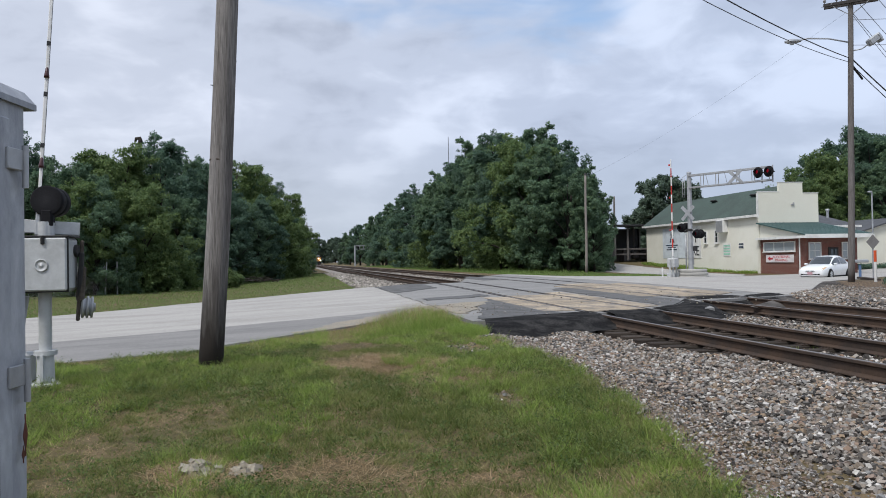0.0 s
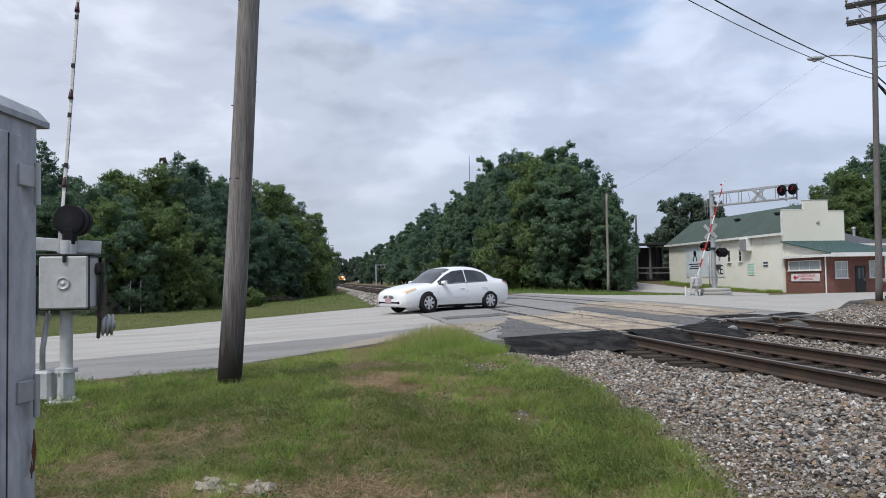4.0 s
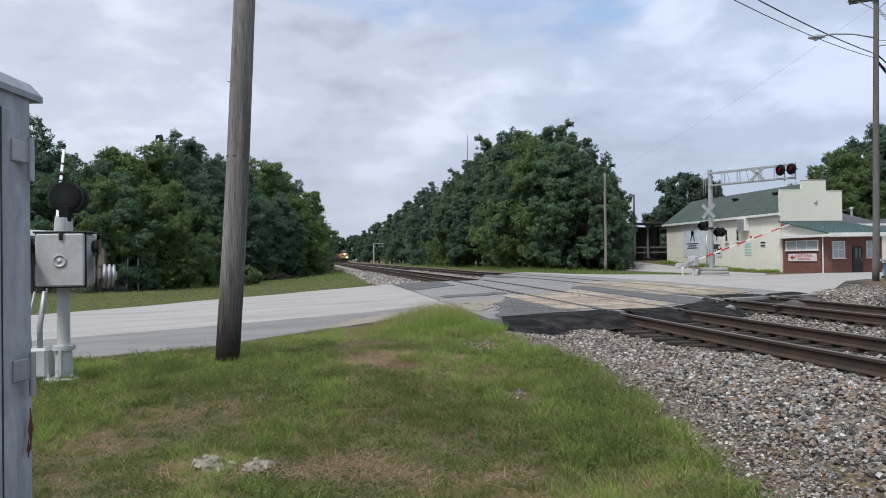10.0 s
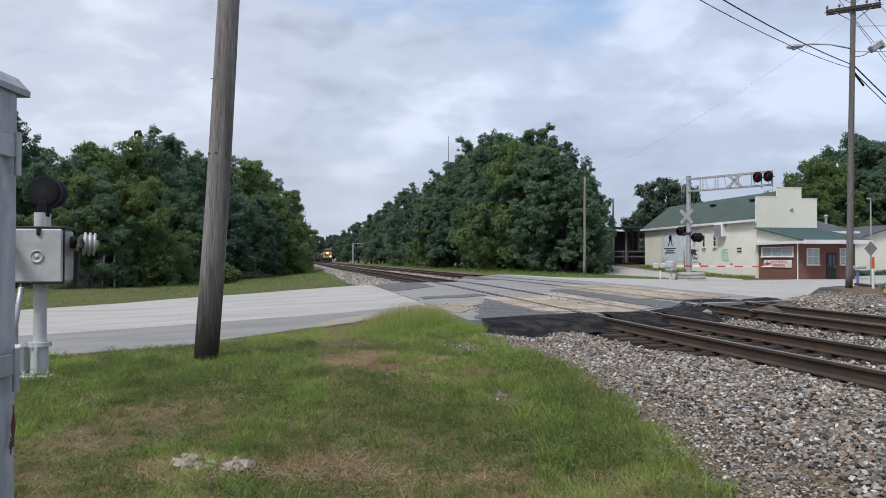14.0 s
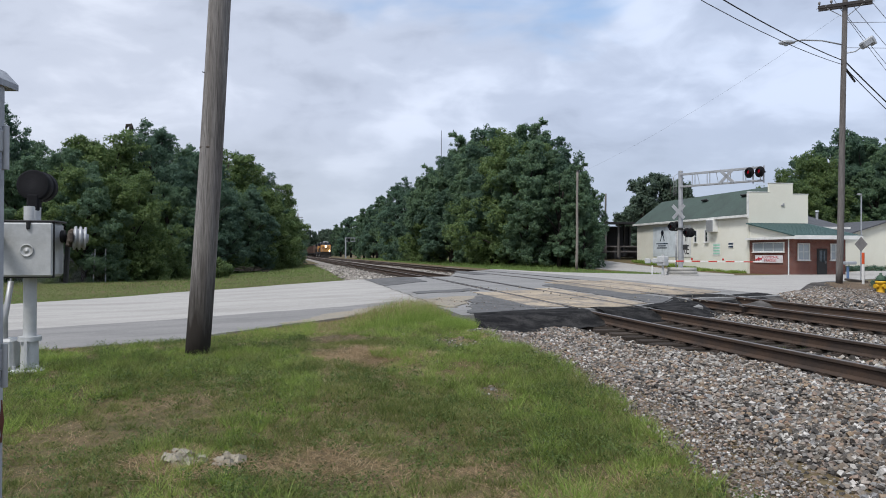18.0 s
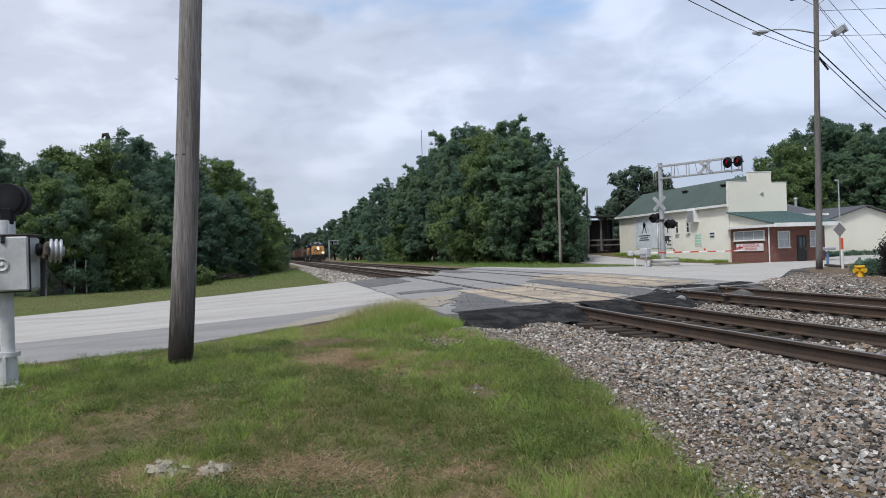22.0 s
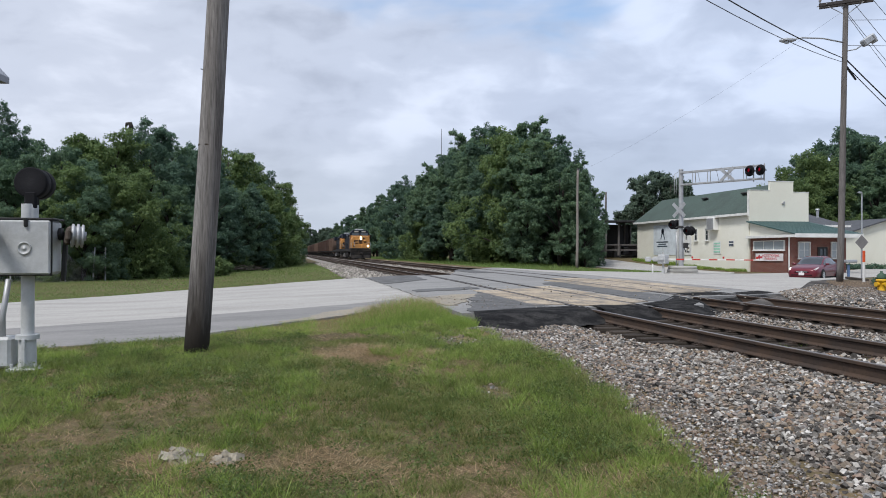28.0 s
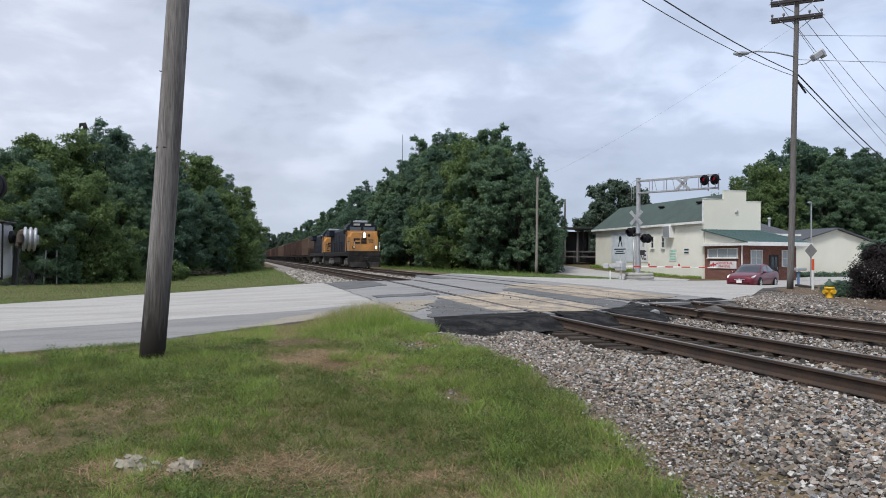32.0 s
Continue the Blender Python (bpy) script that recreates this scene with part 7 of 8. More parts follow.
def tree(height, spread, leaves, leaf_size, mat, seed, low=0.06, label="", name="tree", ragged=1.0):
    """A broad tree: tapered trunk, limbs, and on each limb a crown of many leafy puffs."""
    g = np.random.default_rng(seed)
    height = height * 1.07
    t = thing(name, Matrix(), label, "tree", "trees of the woods")
    s = Shape()
    lean = g.uniform(-0.04, 0.04, 2) * height
    top = Vector((lean[0], lean[1], height * 0.86))
    pts = [Vector((0, 0, -0.3)), Vector((lean[0] * 0.2, lean[1] * 0.2, height * 0.25)), Vector((lean[0] * 0.6, lean[1] * 0.6, height * 0.5)), top]
    r = height * 0.018
    s.tube(pts, [r * 1.4, r, r * 0.7, r * 0.2], 9)
    lobes = []
    n = 23
    for k in range(n):
        f = (k + 0.5) / n
        wide = spread * math.sqrt(max(0.03, 1 - ((f - 0.36) / 0.68) ** 2)) * g.uniform(0.6, 1.0 + 0.12 * ragged)
        a = k * 2.4 + g.uniform(-0.4, 0.4)
        big = spread * g.uniform(0.26, 0.4) * (1.0 if f < 0.75 else 0.72)
        q = max(0.0, wide - big * 0.75)
        z = height * (low + (1.0 - low) * f) - big * 0.8 * f
        centre = Vector((lean[0] * f + q * math.cos(a), lean[1] * f + q * math.sin(a), z))
        if f > 0.12:
            start = pts[0].lerp(pts[3], max(0.08, f * 0.72))
            s.tube([start, start.lerp(centre, 0.55) + Vector((0, 0, 0.25)), centre], [r * 0.5, r * 0.28, r * 0.08], 6)
        tall = g.uniform(0.75, 1.35)
        for j in range(20):
            d = g.normal(size=3)
            d /= np.linalg.norm(d)
            e = big * g.uniform(0.35, 1.0)
            size = big * g.uniform(0.15, 0.38)
            lobes.append((centre.x + d[0] * e, centre.y + d[1] * e, max(size * 0.5, centre.z + d[2] * e * tall), size * g.uniform(0.9, 1.35), size * g.uniform(0.9, 1.35), size * g.uniform(0.6, 0.9)))
    # leading shoots that break the outline at the top
    for k in range(int(4 * ragged)):
        a, q = g.uniform(0, 6.28), spread * g.uniform(0.05, 0.5)
        h = height * g.uniform(0.86, 1.0) - q * 0.5
        for j in range(4):
            size = spread * (0.07 + 0.028 * j)
            lobes.append((lean[0] + q * math.cos(a) + g.uniform(-0.2, 0.2), lean[1] + q * math.sin(a) + g.uniform(-0.2, 0.2), h - j * spread * 0.12, size, size, size * 1.2))
    part("trunk", s, BARK, t)
    part("crown", array_mesh("crown", *leaf_cloud(lobes, leaves, leaf_size, g), mat), mat, t)
    return t


def put_tree(model, x, y, scale=1.0, turn=0.0, z=None, wide=1.0):
    z = float(ground_level(x, y)) - 0.05 if z is None else z
    a, b = scale * wide / model.scale[0], scale / model.scale[2]
    return copy_thing(model, pose(x, y, z, 0, 0, turn) @ Matrix.Diagonal((a, a, b, 1)))


def placed(model, x, y, scale=1.0, turn=0.0, wide=1.0):
    model.matrix_basis = pose(x, y, float(ground_level(x, y)) - 0.05, 0, 0, turn) @ Matrix.Diagonal((scale * wide, scale * wide, scale, 1))
    return model


A = tree(11.0, 4.6, 74000, 0.125, LEAF_MID, 11, label="dense green broadleaf tree at the wood edge")
B = tree(12.0, 4.3, 74000, 0.125, LEAF_DEEP, 12, label="tall dark green tree in the wood")
C = tree(9.5, 4.5, 70000, 0.13, LEAF_LIGHT, 13, label="lighter green spreading tree at the wood edge")
D = tree(15.5, 5.4, 105000, 0.16, LEAF_DEEP, 14, low=0.13, label="large dark green tree behind the tracks")
E = tree(14.5, 5.2, 105000, 0.16, LEAF_SAGE, 15, low=0.13, label="large leafy green tree behind the tracks")
F = tree(15.0, 3.6, 24000, 0.18, LEAF_DEEP, 16, low=0.3, ragged=2.0, label="tall thin-crowned tree rising above the wood")
H = tree(10.0, 5.0, 34000, 0.26, LEAF_FAR, 17, label="distant green tree with haze in its leaf colour")
S = tree(3.2, 2.2, 11000, 0.13, LEAF_LIGHT, 18, low=0.0, label="bushy green undergrowth at the wood edge", name="bush")
for o in (S,):
    tagged(o, category="bush", group="bushes of the wood edge")

# the woods: model, place, scale and turn
LEFT_WOOD = [(B, -17.1, 47.9, 0.78, 121), (A, -17.5, 54.1, 0.8, 303), (A, -13.1, 45.2, 0.66, 278), (A, -14.2, 55.5, 0.8, 66), (C, -11.5, 49.9, 0.92, 189), (B, -10.1, 52.7, 0.82, 309),
    (A, -9.7, 58.8, 0.84, 242), (B, -8.4, 62.6, 0.8, 320), (C, -6.4, 64.2, 1.02, 297), (B, -4.6, 68.0, 0.8, 33), (C, -3.3, 71.8, 0.84, 310), (C, -2.8, 77.8, 0.74, 6),
    (A, -2.3, 89.9, 0.62, 240), (B, -1.8, 110.2, 0.58, 132), (A, -1.8, 142.7, 0.62, 282), (B, -20.2, 50.5, 0.96, 119), (A, -21.0, 48.7, 0.92, 98), (B, -25.7, 53.6, 0.97, 240),
    (A, -14.0, 43.3, 0.52, 276), (C, -12.2, 41.9, 0.62, 281), (A, -11.0, 41.2, 0.48, 243), (C, -9.0, 43.4, 0.6, 203), (S, -9.7, 43.5, 0.88, 327), (A, -8.2, 49.3, 0.52, 77),
    (A, -5.5, 57.0, 0.56, 118), (B, -6.7, 54.1, 0.67, 325), (C, -2.9, 62.6, 0.68, 77), (B, -4.1, 59.7, 0.53, 267), (A, -14.8, 42.4, 0.58, 199), (A, -16.1, 41.7, 0.57, 7),
    (S, -1.5, 67.4, 0.69, 343), (S, -7.6, 46.2, 0.49, 32), (S, -6.7, 50.1, 0.5, 81), (S, -4.6, 55.8, 0.51, 302), (S, -10.5, 42.7, 0.67, 21), (S, -12.0, 41.9, 0.57, 154),
    (S, -2.9, 61.6, 0.59, 15), (S, -8.7, 44.4, 0.59, 137), (S, -13.5, 41.7, 0.57, 242), (S, -1.4, 81.6, 0.59, 304), (F, -21.2, 49.0, 0.8, 40), (F, -24.6, 50.5, 0.86, 200),
    (B, -29.5, 52.0, 1.05, 75), (A, -13.6, 50.5, 0.74, 150), (D, -9.0, 66.0, 0.62, 20)]
RIGHT_WOOD = [(A, 26.6, 69.5, 0.56, 198), (E, 26.9, 73.3, 0.68, 218), (F, 27.6, 76.2, 0.8, 202), (D, 26.5, 80.4, 0.86, 295), (E, 25.3, 84.7, 1.08, 227), (D, 21.7, 81.3, 0.94, 68),
    (F, 22.4, 91.4, 1.1, 187), (E, 21.5, 94.6, 1.1, 49), (D, 19.3, 97.0, 0.88, 18), (E, 18.4, 102.3, 0.88, 69), (D, 17.7, 112.6, 0.76, 253), (B, 17.8, 132.9, 1.16, 111),
    (E, 17.6, 151.3, 0.9, 132), (D, 17.6, 179.8, 0.82, 344), (E, 17.5, 216.4, 0.98, 223), (D, 17.6, 276.4, 0.93, 320), (E, 17.8, 352.7, 1.03, 154), (A, 17.3, 195.1, 0.99, 215),
    (E, 21.3, 70.2, 0.83, 259), (E, 23.7, 67.3, 0.62, 197), (D, 20.4, 77.5, 0.67, 293), (E, 19.8, 85.8, 0.69, 179), (D, 18.4, 92.2, 0.62, 273), (C, 17.1, 101.6, 0.93, 299),
    (E, 17.4, 122.9, 0.59, 208), (A, 25.7, 65.9, 0.44, 299), (C, 17.3, 144.2, 0.81, 118), (E, 17.3, 184.9, 0.57, 172), (C, 21.3, 75.3, 1.44, 349), (D, 23.5, 71.9, 0.72, 14),
    (A, 26.2, 70.3, 0.72, 143), (C, 19.5, 76.7, 0.57, 310), (A, 26.2, 68.3, 0.54, 343), (D, 23.2, 83.1, 0.81, 356), (E, 21.6, 87.5, 0.95, 83), (D, 20.2, 93.8, 0.88, 357),
    (E, 18.3, 99.3, 0.82, 167), (S, 16.8, 118.9, 0.63, 324), (S, 17.2, 149.4, 0.61, 293), (D, 24.4, 90.0, 0.9, 110)]
BACK_TREES = [(H, 49.6, 104.6, 0.9, 32), (H, 53.5, 107.9, 1.26, 246), (H, 54.1, 104.8, 1.16, 327), (E, 61.5, 85.1, 0.8, 247), (C, 62.1, 82.9, 1.34, 45), (E, 67.6, 87.0, 0.94, 176),
    (F, 70.3, 88.5, 1.08, 34), (D, 72.0, 86.2, 0.96, 210), (F, 77.5, 91.2, 1.04, 77), (E, 73.2, 83.9, 0.98, 10), (D, 75.4, 82.5, 0.88, 150), (E, 77.2, 80.1, 0.91, 218),
    (D, 78.7, 76.8, 0.8, 212), (C, 58.8, 80.5, 0.96, 60), (D, 68.4, 84.8, 0.78, 22), (E, 68.9, 80.7, 0.76, 309), (E, 70.8, 78.3, 0.72, 314), (D, 73.0, 90.0, 1.08, 40),
    (E, 76.5, 88.0, 1.02, 130), (D, 70.0, 93.0, 0.94, 260), (D, 80.0, 86.0, 0.98, 70)]
for rows in (LEFT_WOOD, RIGHT_WOOD, BACK_TREES):
    for model, x, y, sc, turn in rows:
        if model.location.length < 0.01:
            placed(model, x, y, sc, turn)
        else:
            put_tree(model, x, y, sc, turn)
# far woods closing the view
k = 0
for x in np.arange(-150, 170, 9.0):
    k += 1
    fx, fy = x + rng.uniform(-3, 3), 440 + rng.uniform(-30, 40)
    if abs(fx - 2.6) > 12:
        put_tree(H, fx, fy, rng.uniform(1.0, 1.7), k * 47)
for k, x in enumerate(np.arange(-60, 60, 10.0)):
    put_tree(H, x, 960 + 20 * (k % 3), 2.6 + 0.5 * (k % 2), k * 61)
for y in (150, 175, 205, 240, 280, 330):
    put_tree(A, -7.0 - 0.03 * y, y, 0.85, y * 7)
# unidentified dark shape above the left wood, built as a stump with hooked top
sn = thing("dead_trunk", pose(-11.5, 53.6, -1.5), "dark stump-like shape with a hooked top above the trees", "tree")
part("trunk", Shape().tube([(0, 0, 0), (0.1, 0, 8), (0.15, 0, 11.3)], [0.3, 0.2, 0.1], 8), BARK, sn)
part("snag", Shape().tube([(0.14, 0, 10.7), (0.16, 0, 11.1), (0.1, 0, 11.3), (-0.12, 0, 11.28), (-0.2, 0, 11.05)], [0.1, 0.15, 0.16, 0.12, 0.05], 7), BARK, sn)


def shrub(name, label, lobes, count, size, mat, at):
    t = thing(name, at, label, "bush")
    part("foliage", array_mesh("foliage", *leaf_cloud(lobes, count, size, rng), mat), mat, t)
    s = Shape()
    for x, y, z, *_ in lobes[:4]:
        s.tube([(x * 0.2, y * 0.2, -0.1), (x * 0.6, y * 0.6, z * 0.6), (x, y, z)], [0.05, 0.035, 0.015], 6)
    part("stems", s, BARK, t)
    return t


shrub("hedge_bush", "large purple-brown clipped bush beside the dirt verge", [(0, 0, 0.95, 1.25, 1.2, 0.95), (1.3, 0.2, 1.1, 1.3, 1.2, 1.05), (-0.4, -0.2, 0.7, 1.0, 1.0, 0.75), (2.4, 0.2, 1.0, 1.3, 1.2, 1.0), (0.6, -0.3, 0.6, 1.2, 1.0, 0.7)], 110000, 0.042, LEAF_PURPLE, pose(25.45, 25.7, -0.75) @ Matrix.Scale(1.62, 4))
shrub("small_shrub", "rounded dark green shrub by the hydrant", [(0, 0, 0.4, 0.6, 0.6, 0.42), (0.6, 0, 0.42, 0.6, 0.6, 0.45)], 16000, 0.06, LEAF_DEEP, pose(24.0, 27.2, -0.5))
shrub("leafy_shrub", "small leafy tree leaning over the bush", [(0, 0, 2.2, 0.9, 0.9, 0.5), (0.9, 0, 2.5, 0.9, 0.8, 0.6), (-0.5, 0, 1.9, 0.6, 0.6, 0.4), (1.6, 0, 2.3, 0.8, 0.8, 0.7)], 26000, 0.1, LEAF_DEEP, pose(28.4, 29.3, -0.5))

shrub("tall_weeds", "clump of tall pale green weeds on the far verge", [(0, 0, 0.5, 0.5, 0.5, 0.6), (0.35, 0.2, 0.35, 0.5, 0.4, 0.4), (-0.3, 0.1, 0.3, 0.4, 0.4, 0.35)], 7000, 0.07, LEAF_LIGHT, pose(-4.7, 44.5, -0.15))
brush = thing("brush_pile", pose(-3.6, 50.5, -0.05), "low heap of brown cut branches on the grass", "brush pile")
for k in range(44):
    a, r, tilt = random.uniform(0, 6.28), random.uniform(0, 1.1), random.uniform(-0.1, 0.3)
    c = Vector((r * math.cos(a) * 1.5, r * math.sin(a) * 0.6, 0.1 + 0.3 * (1.1 - r) * random.random()))
    d = Vector((math.cos(a + random.uniform(-1, 1)), math.sin(a), tilt)) * random.uniform(0.3, 0.8)
    part("branch", Shape().rod(c - d / 2, c + d / 2, 0.035, 0.014, 5), BARK, brush)

# chain-link fence under the left trees
fence = thing("chain_link_fence", pose(0, 0, 0), "grey chain-link fence with leaning posts under the trees", "fence")
run = [(-16.5, 36.4), (-13.4, 38.2), (-11.4, 39.6), (-10.4, 40.6), (-9.9, 41.0)]
for k, (x, y) in enumerate(run):
    z = float(ground_level(x, y))
    part("post", Shape().rod((x, y, z - 0.1), (x + 0.1 * (k % 2), y, z + 1.7), 0.035, 0.035, 8), GALVANISED, fence)
wires = Shape()
for (xa, ya), (xb, yb) in zip(run, run[1:]):
    d = math.hypot(xb - xa, yb - ya)
    n = int(d / 0.12)
    za, zb = float(ground_level(xa, ya)), float(ground_level(xb, yb))
    for k in range(n):
        for s in (-1, 1):
            f0, f1 = k / n, min(1, max(0, k / n + s * 1.5 / d))
            wires.rod((xa + (xb - xa) * f0, ya + (yb - ya) * f0, za), (xa + (xb - xa) * f1, ya + (yb - ya) * f1, za + 1.55), 0.004, 0.004, 3, False)
tagged(part("mesh", wires, GALVANISED, fence, "diamond wire mesh"), kind="stuff")


# ---- grass and stones ----
def blades(x, y, z, height, width, lean, rng, away=None):
    """Grass blades rooted at x, y, z; away gives the way that each one leans."""
    n = len(x)
    a = rng.uniform(0, 2 * np.pi, n)
    b = rng.uniform(0, 2 * np.pi, n) if away is None else away + rng.normal(0, 0.5, n)
    h = height * rng.uniform(0.45, 1.25, n)
    w = width * rng.uniform(0.6, 1.4, n)
    sx, sy = np.cos(a) * w / 2, np.sin(a) * w / 2
    bow = lean * rng.uniform(0.4, 1.3, n) * h
    lx, ly = np.cos(b) * bow, np.sin(b) * bow
    root = np.stack([x, y, z], 1)
    s = np.stack([sx, sy, np.zeros(n)], 1)
    tip = root + np.stack([lx, ly, h * (1 - 0.25 * min(lean, 2))], 1)
    v = np.stack([root - s, root + s, tip], 1).reshape(-1, 3)
    return v, np.arange(n * 3).reshape(-1, 3)


def patch_noise(x, y, s, seed):
    return np.array([noise.noise(Vector((a * s, b * s, seed))) for a, b in zip(x, y)])


def lawn(name, count, x0, x1, y0, y1, keep, height, width, lean, mat, label, power=1.0):
    x = rng.uniform(x0, x1, count)
    y = y0 + (y1 - y0) * rng.uniform(0, 1, count) ** power
    ok = keep(x, y)
    x, y = x[ok], y[ok]
    h = height(x, y) if callable(height) else np.full(len(x), height)
    v, f = blades(x, y, ground_level(x, y) - 0.01, h, width, lean, rng)
    ob = new(name, array_mesh(name, v, f, mat))
    tagged(ob, label, "grass", kind="stuff")


def verge(x, y):
    """The grass verge on the camera's side of the road, short of the ballast."""
    u = x + LEAN * y
    edge = grass_edge(y) + 0.05 * np.sin(y * 3.9) + 0.04 * np.sin(y * 9.3)
    road = np.interp(x, [-14, -3.7, -2.0, -0.8, 0.7, 1.45, 3.0], [8.2, 11.95, 12.3, 13.5, 14.7, 16.1, 17.2])
    return (u < edge) & (y < road - 0.1)


def bare(x, y):
    """0 on lush grass to 1 on bare brown patches."""
    p = patch_noise(x, y, 0.55, 3.1) * 0.8 + patch_noise(x, y, 1.7, 8.8) * 0.5
    p = p + 0.8 * np.exp(-((x - 1.1) ** 2 / 1.2 + (y - 9.6) ** 2 / 0.8)) + 0.7 * np.exp(-((x - 1.1) ** 2 / 0.6 + (y - 3.6) ** 2 / 0.45)) + 1.6 * np.exp(-((x + 0.75) ** 2 / 0.14 + (y - 5.4) ** 2 / 0.09)) + 0.5 * np.exp(-((x - 0.5) ** 2 / 0.5 + (y - 5.6) ** 2 / 0.6))
    p = p - 0.5 * np.exp(-((x + 1.2) ** 2 / 3 + (y - 9.0) ** 2 / 1.0)) - 0.7 * np.exp(-((x - 2.2) ** 2 / 0.3 + (y - 6.5) ** 2 / 4.0))
    return np.clip(p * 1.6 + 0.1, 0, 1)


def gravelly(x, y):
    """1 where scattered ballast lies in gaps of the turf."""
    return np.clip(1.5 * np.exp(-((x - 2.15) ** 2 / 0.1 + (y - 10.7) ** 2 / 0.35)) + 1.3 * np.exp(-((x - 1.85) ** 2 / 0.03 + (y - 7.2) ** 2 / 0.12)), 0, 1)


def green_keep(x, y):
    return verge(x, y) & (rng.uniform(0, 1, len(x)) > np.maximum(bare(x, y) * 0.97, gravelly(x, y)))


def straw_keep(x, y):
    return verge(x, y) & (rng.uniform(0, 1, len(x)) < 0.38 + 0.6 * bare(x, y))


def turf(name, tufts, each, box, keep, height, width, mat, label, power=1.25, lean=0.75, spread=0.055):
    """Grass in tufts: the blades of each lean out from its middle."""
    x0, x1, y0, y1 = box
    cx, cy = rng.uniform(x0, x1, tufts), y0 + (y1 - y0) * rng.uniform(0, 1, tufts) ** power
    ok = keep(cx, cy)
    cx, cy = cx[ok], cy[ok]
    tall = height(cx, cy) * rng.uniform(0.6, 1.35, len(cx))
    k = rng.integers(0, len(cx), len(cx) * each)
    a, r = rng.uniform(0, 2 * np.pi, len(k)), np.abs(rng.normal(0, 1, len(k))) * spread
    x, y = cx[k] + np.cos(a) * r, cy[k] + np.sin(a) * r
    ok = verge(x, y)
    x, y, k, a, r = x[ok], y[ok], k[ok], a[ok], r[ok]
    v, f = blades(x, y, ground_level(x, y) - 0.01, tall[k] * np.exp(-(r / spread) ** 2 * 0.25), width, lean, rng, a)
    tagged(new(name, array_mesh(name, v, f, mat)), label, "grass", kind="stuff")


def turf_height(x, y):
    n = np.clip(patch_noise(x, y, 1.1, 6.6) + 0.5 * patch_noise(x, y, 2.9, 2.6), -0.5, 0.8)
    return (0.085 + 0.075 * n) * (1 - 0.55 * bare(x, y)) + 0.02 * ease_np(1.0, 2.6, x)


def lush(x, y):
    """Where the grass is longer and greener: along the ballast and round the pole's foot."""
    strip = (x > 1.5 + 0.35 * np.sin(y * 1.3) - 0.05 * (y - 4)) & (y > 2.6)
    return verge(x, y) & (gravelly(x, y) < 0.5) & (strip | (patch_noise(x, y, 0.9, 5.5) > 0.14) | (np.hypot((x + 2.0) / 2.2, (y - 9.6) / 1.3) < 1))


turf("grass", 17000, 44, (-5.5, 3.6, 2.2, 12.5), green_keep, turf_height, 0.0052, BLADE, "short rough mown grass in tufts")
turf("lush_grass", 6800, 44, (-5.5, 3.8, 2.2, 14.0), lush, lambda x, y: 0.13 + 0.05 * patch_noise(x, y, 1.7, 4.1), 0.0055, BLADE_LUSH, "longer bright green grass tufts", 1.2)
lawn("dry_straw", 190000, -5.5, 3.6, 1.6, 13, straw_keep, 0.075, 0.006, 1.9, STRAW, "flattened dry brown grass", 1.2)
lawn("matted_straw", 90000, -1.2, 2.4, 2.6, 11, lambda x, y: verge(x, y) & (rng.uniform(0.35, 0.95, len(x)) < bare(x, y)), 0.1, 0.0075, 2.2, STRAW, "matted dead grass on the bare patches")


def weed_clumps(count, leaves, size, mat, bar, label):
    """Low leafy plants that grow through the turf in clumps."""
    x = rng.uniform(-5.0, 3.0, count)
    y = 2.4 + 9.8 * rng.uniform(0, 1, count) ** 1.3
    ok = verge(x, y) & (bare(x, y) < 0.6) & (patch_noise(x, y, 0.8, 1.9) > bar)
    x, y = x[ok], y[ok]
    r = rng.uniform(0.05, 0.17, len(x))
    lobes = np.stack([x, y, ground_level(x, y) + 0.03, r, r, r * rng.uniform(0.4, 0.75, len(x))], 1)
    tagged(new("lawn_weeds", array_mesh("lawn_weeds", *leaf_cloud(lobes, leaves, size, rng), mat)), label, "weeds", kind="stuff")


weed_clumps(3000, 105000, 0.0155, WEED, -0.35, "low olive green leafy plants among the turf")
weed_clumps(1300, 50000, 0.0155, WEED, 0.0, "clumps of dark green broad-leaved weeds in the turf")
lawn("tall_grass", 60000, -1.5, 3.6, 10.6, 17.2, lambda x, y: verge(x, y) & (np.abs(y - np.interp(x, [-1.5, 0.7, 3.0], [12.2, 13.6, 15.6])) < 1.25), lambda x, y: 0.07 + 0.3 * ease_np(0.6, 1.9, x) * (1 - 0.5 * ease_np(2.1, 2.8, x)), 0.0042, 0.6, BLADE_LUSH, "tall seeding grass at the road corner")
lawn("seed_heads", 24000, -1.2, 3.6, 11, 17.2, lambda x, y: verge(x, y) & (np.abs(y - np.interp(x, [-1.5, 0.7, 3.0], [12.4, 13.8, 15.8])) < 1.0), lambda x, y: 0.12 + 0.32 * ease_np(0.6, 1.9, x) * (1 - 0.5 * ease_np(2.1, 2.8, x)), 0.0035, 0.5, STRAW, "pale dry seed stalks in the tall grass")
lawn("edge_straw", 70000, -9, 2.5, 7, 16, lambda x, y: (y > np.interp(x, [-14, -3.7, -2.0, -0.8, 0.7, 2.5], [7.7, 11.3, 11.75, 13.0, 14.2, 16.4])) & (y < np.interp(x, [-14, -3.7, -2.0, -0.8, 0.7, 2.5], [8.2, 12.05, 12.4, 13.6, 14.8, 17.0])), 0.06, 0.007, 1.4, STRAW, "dry brown grass along the road edge")


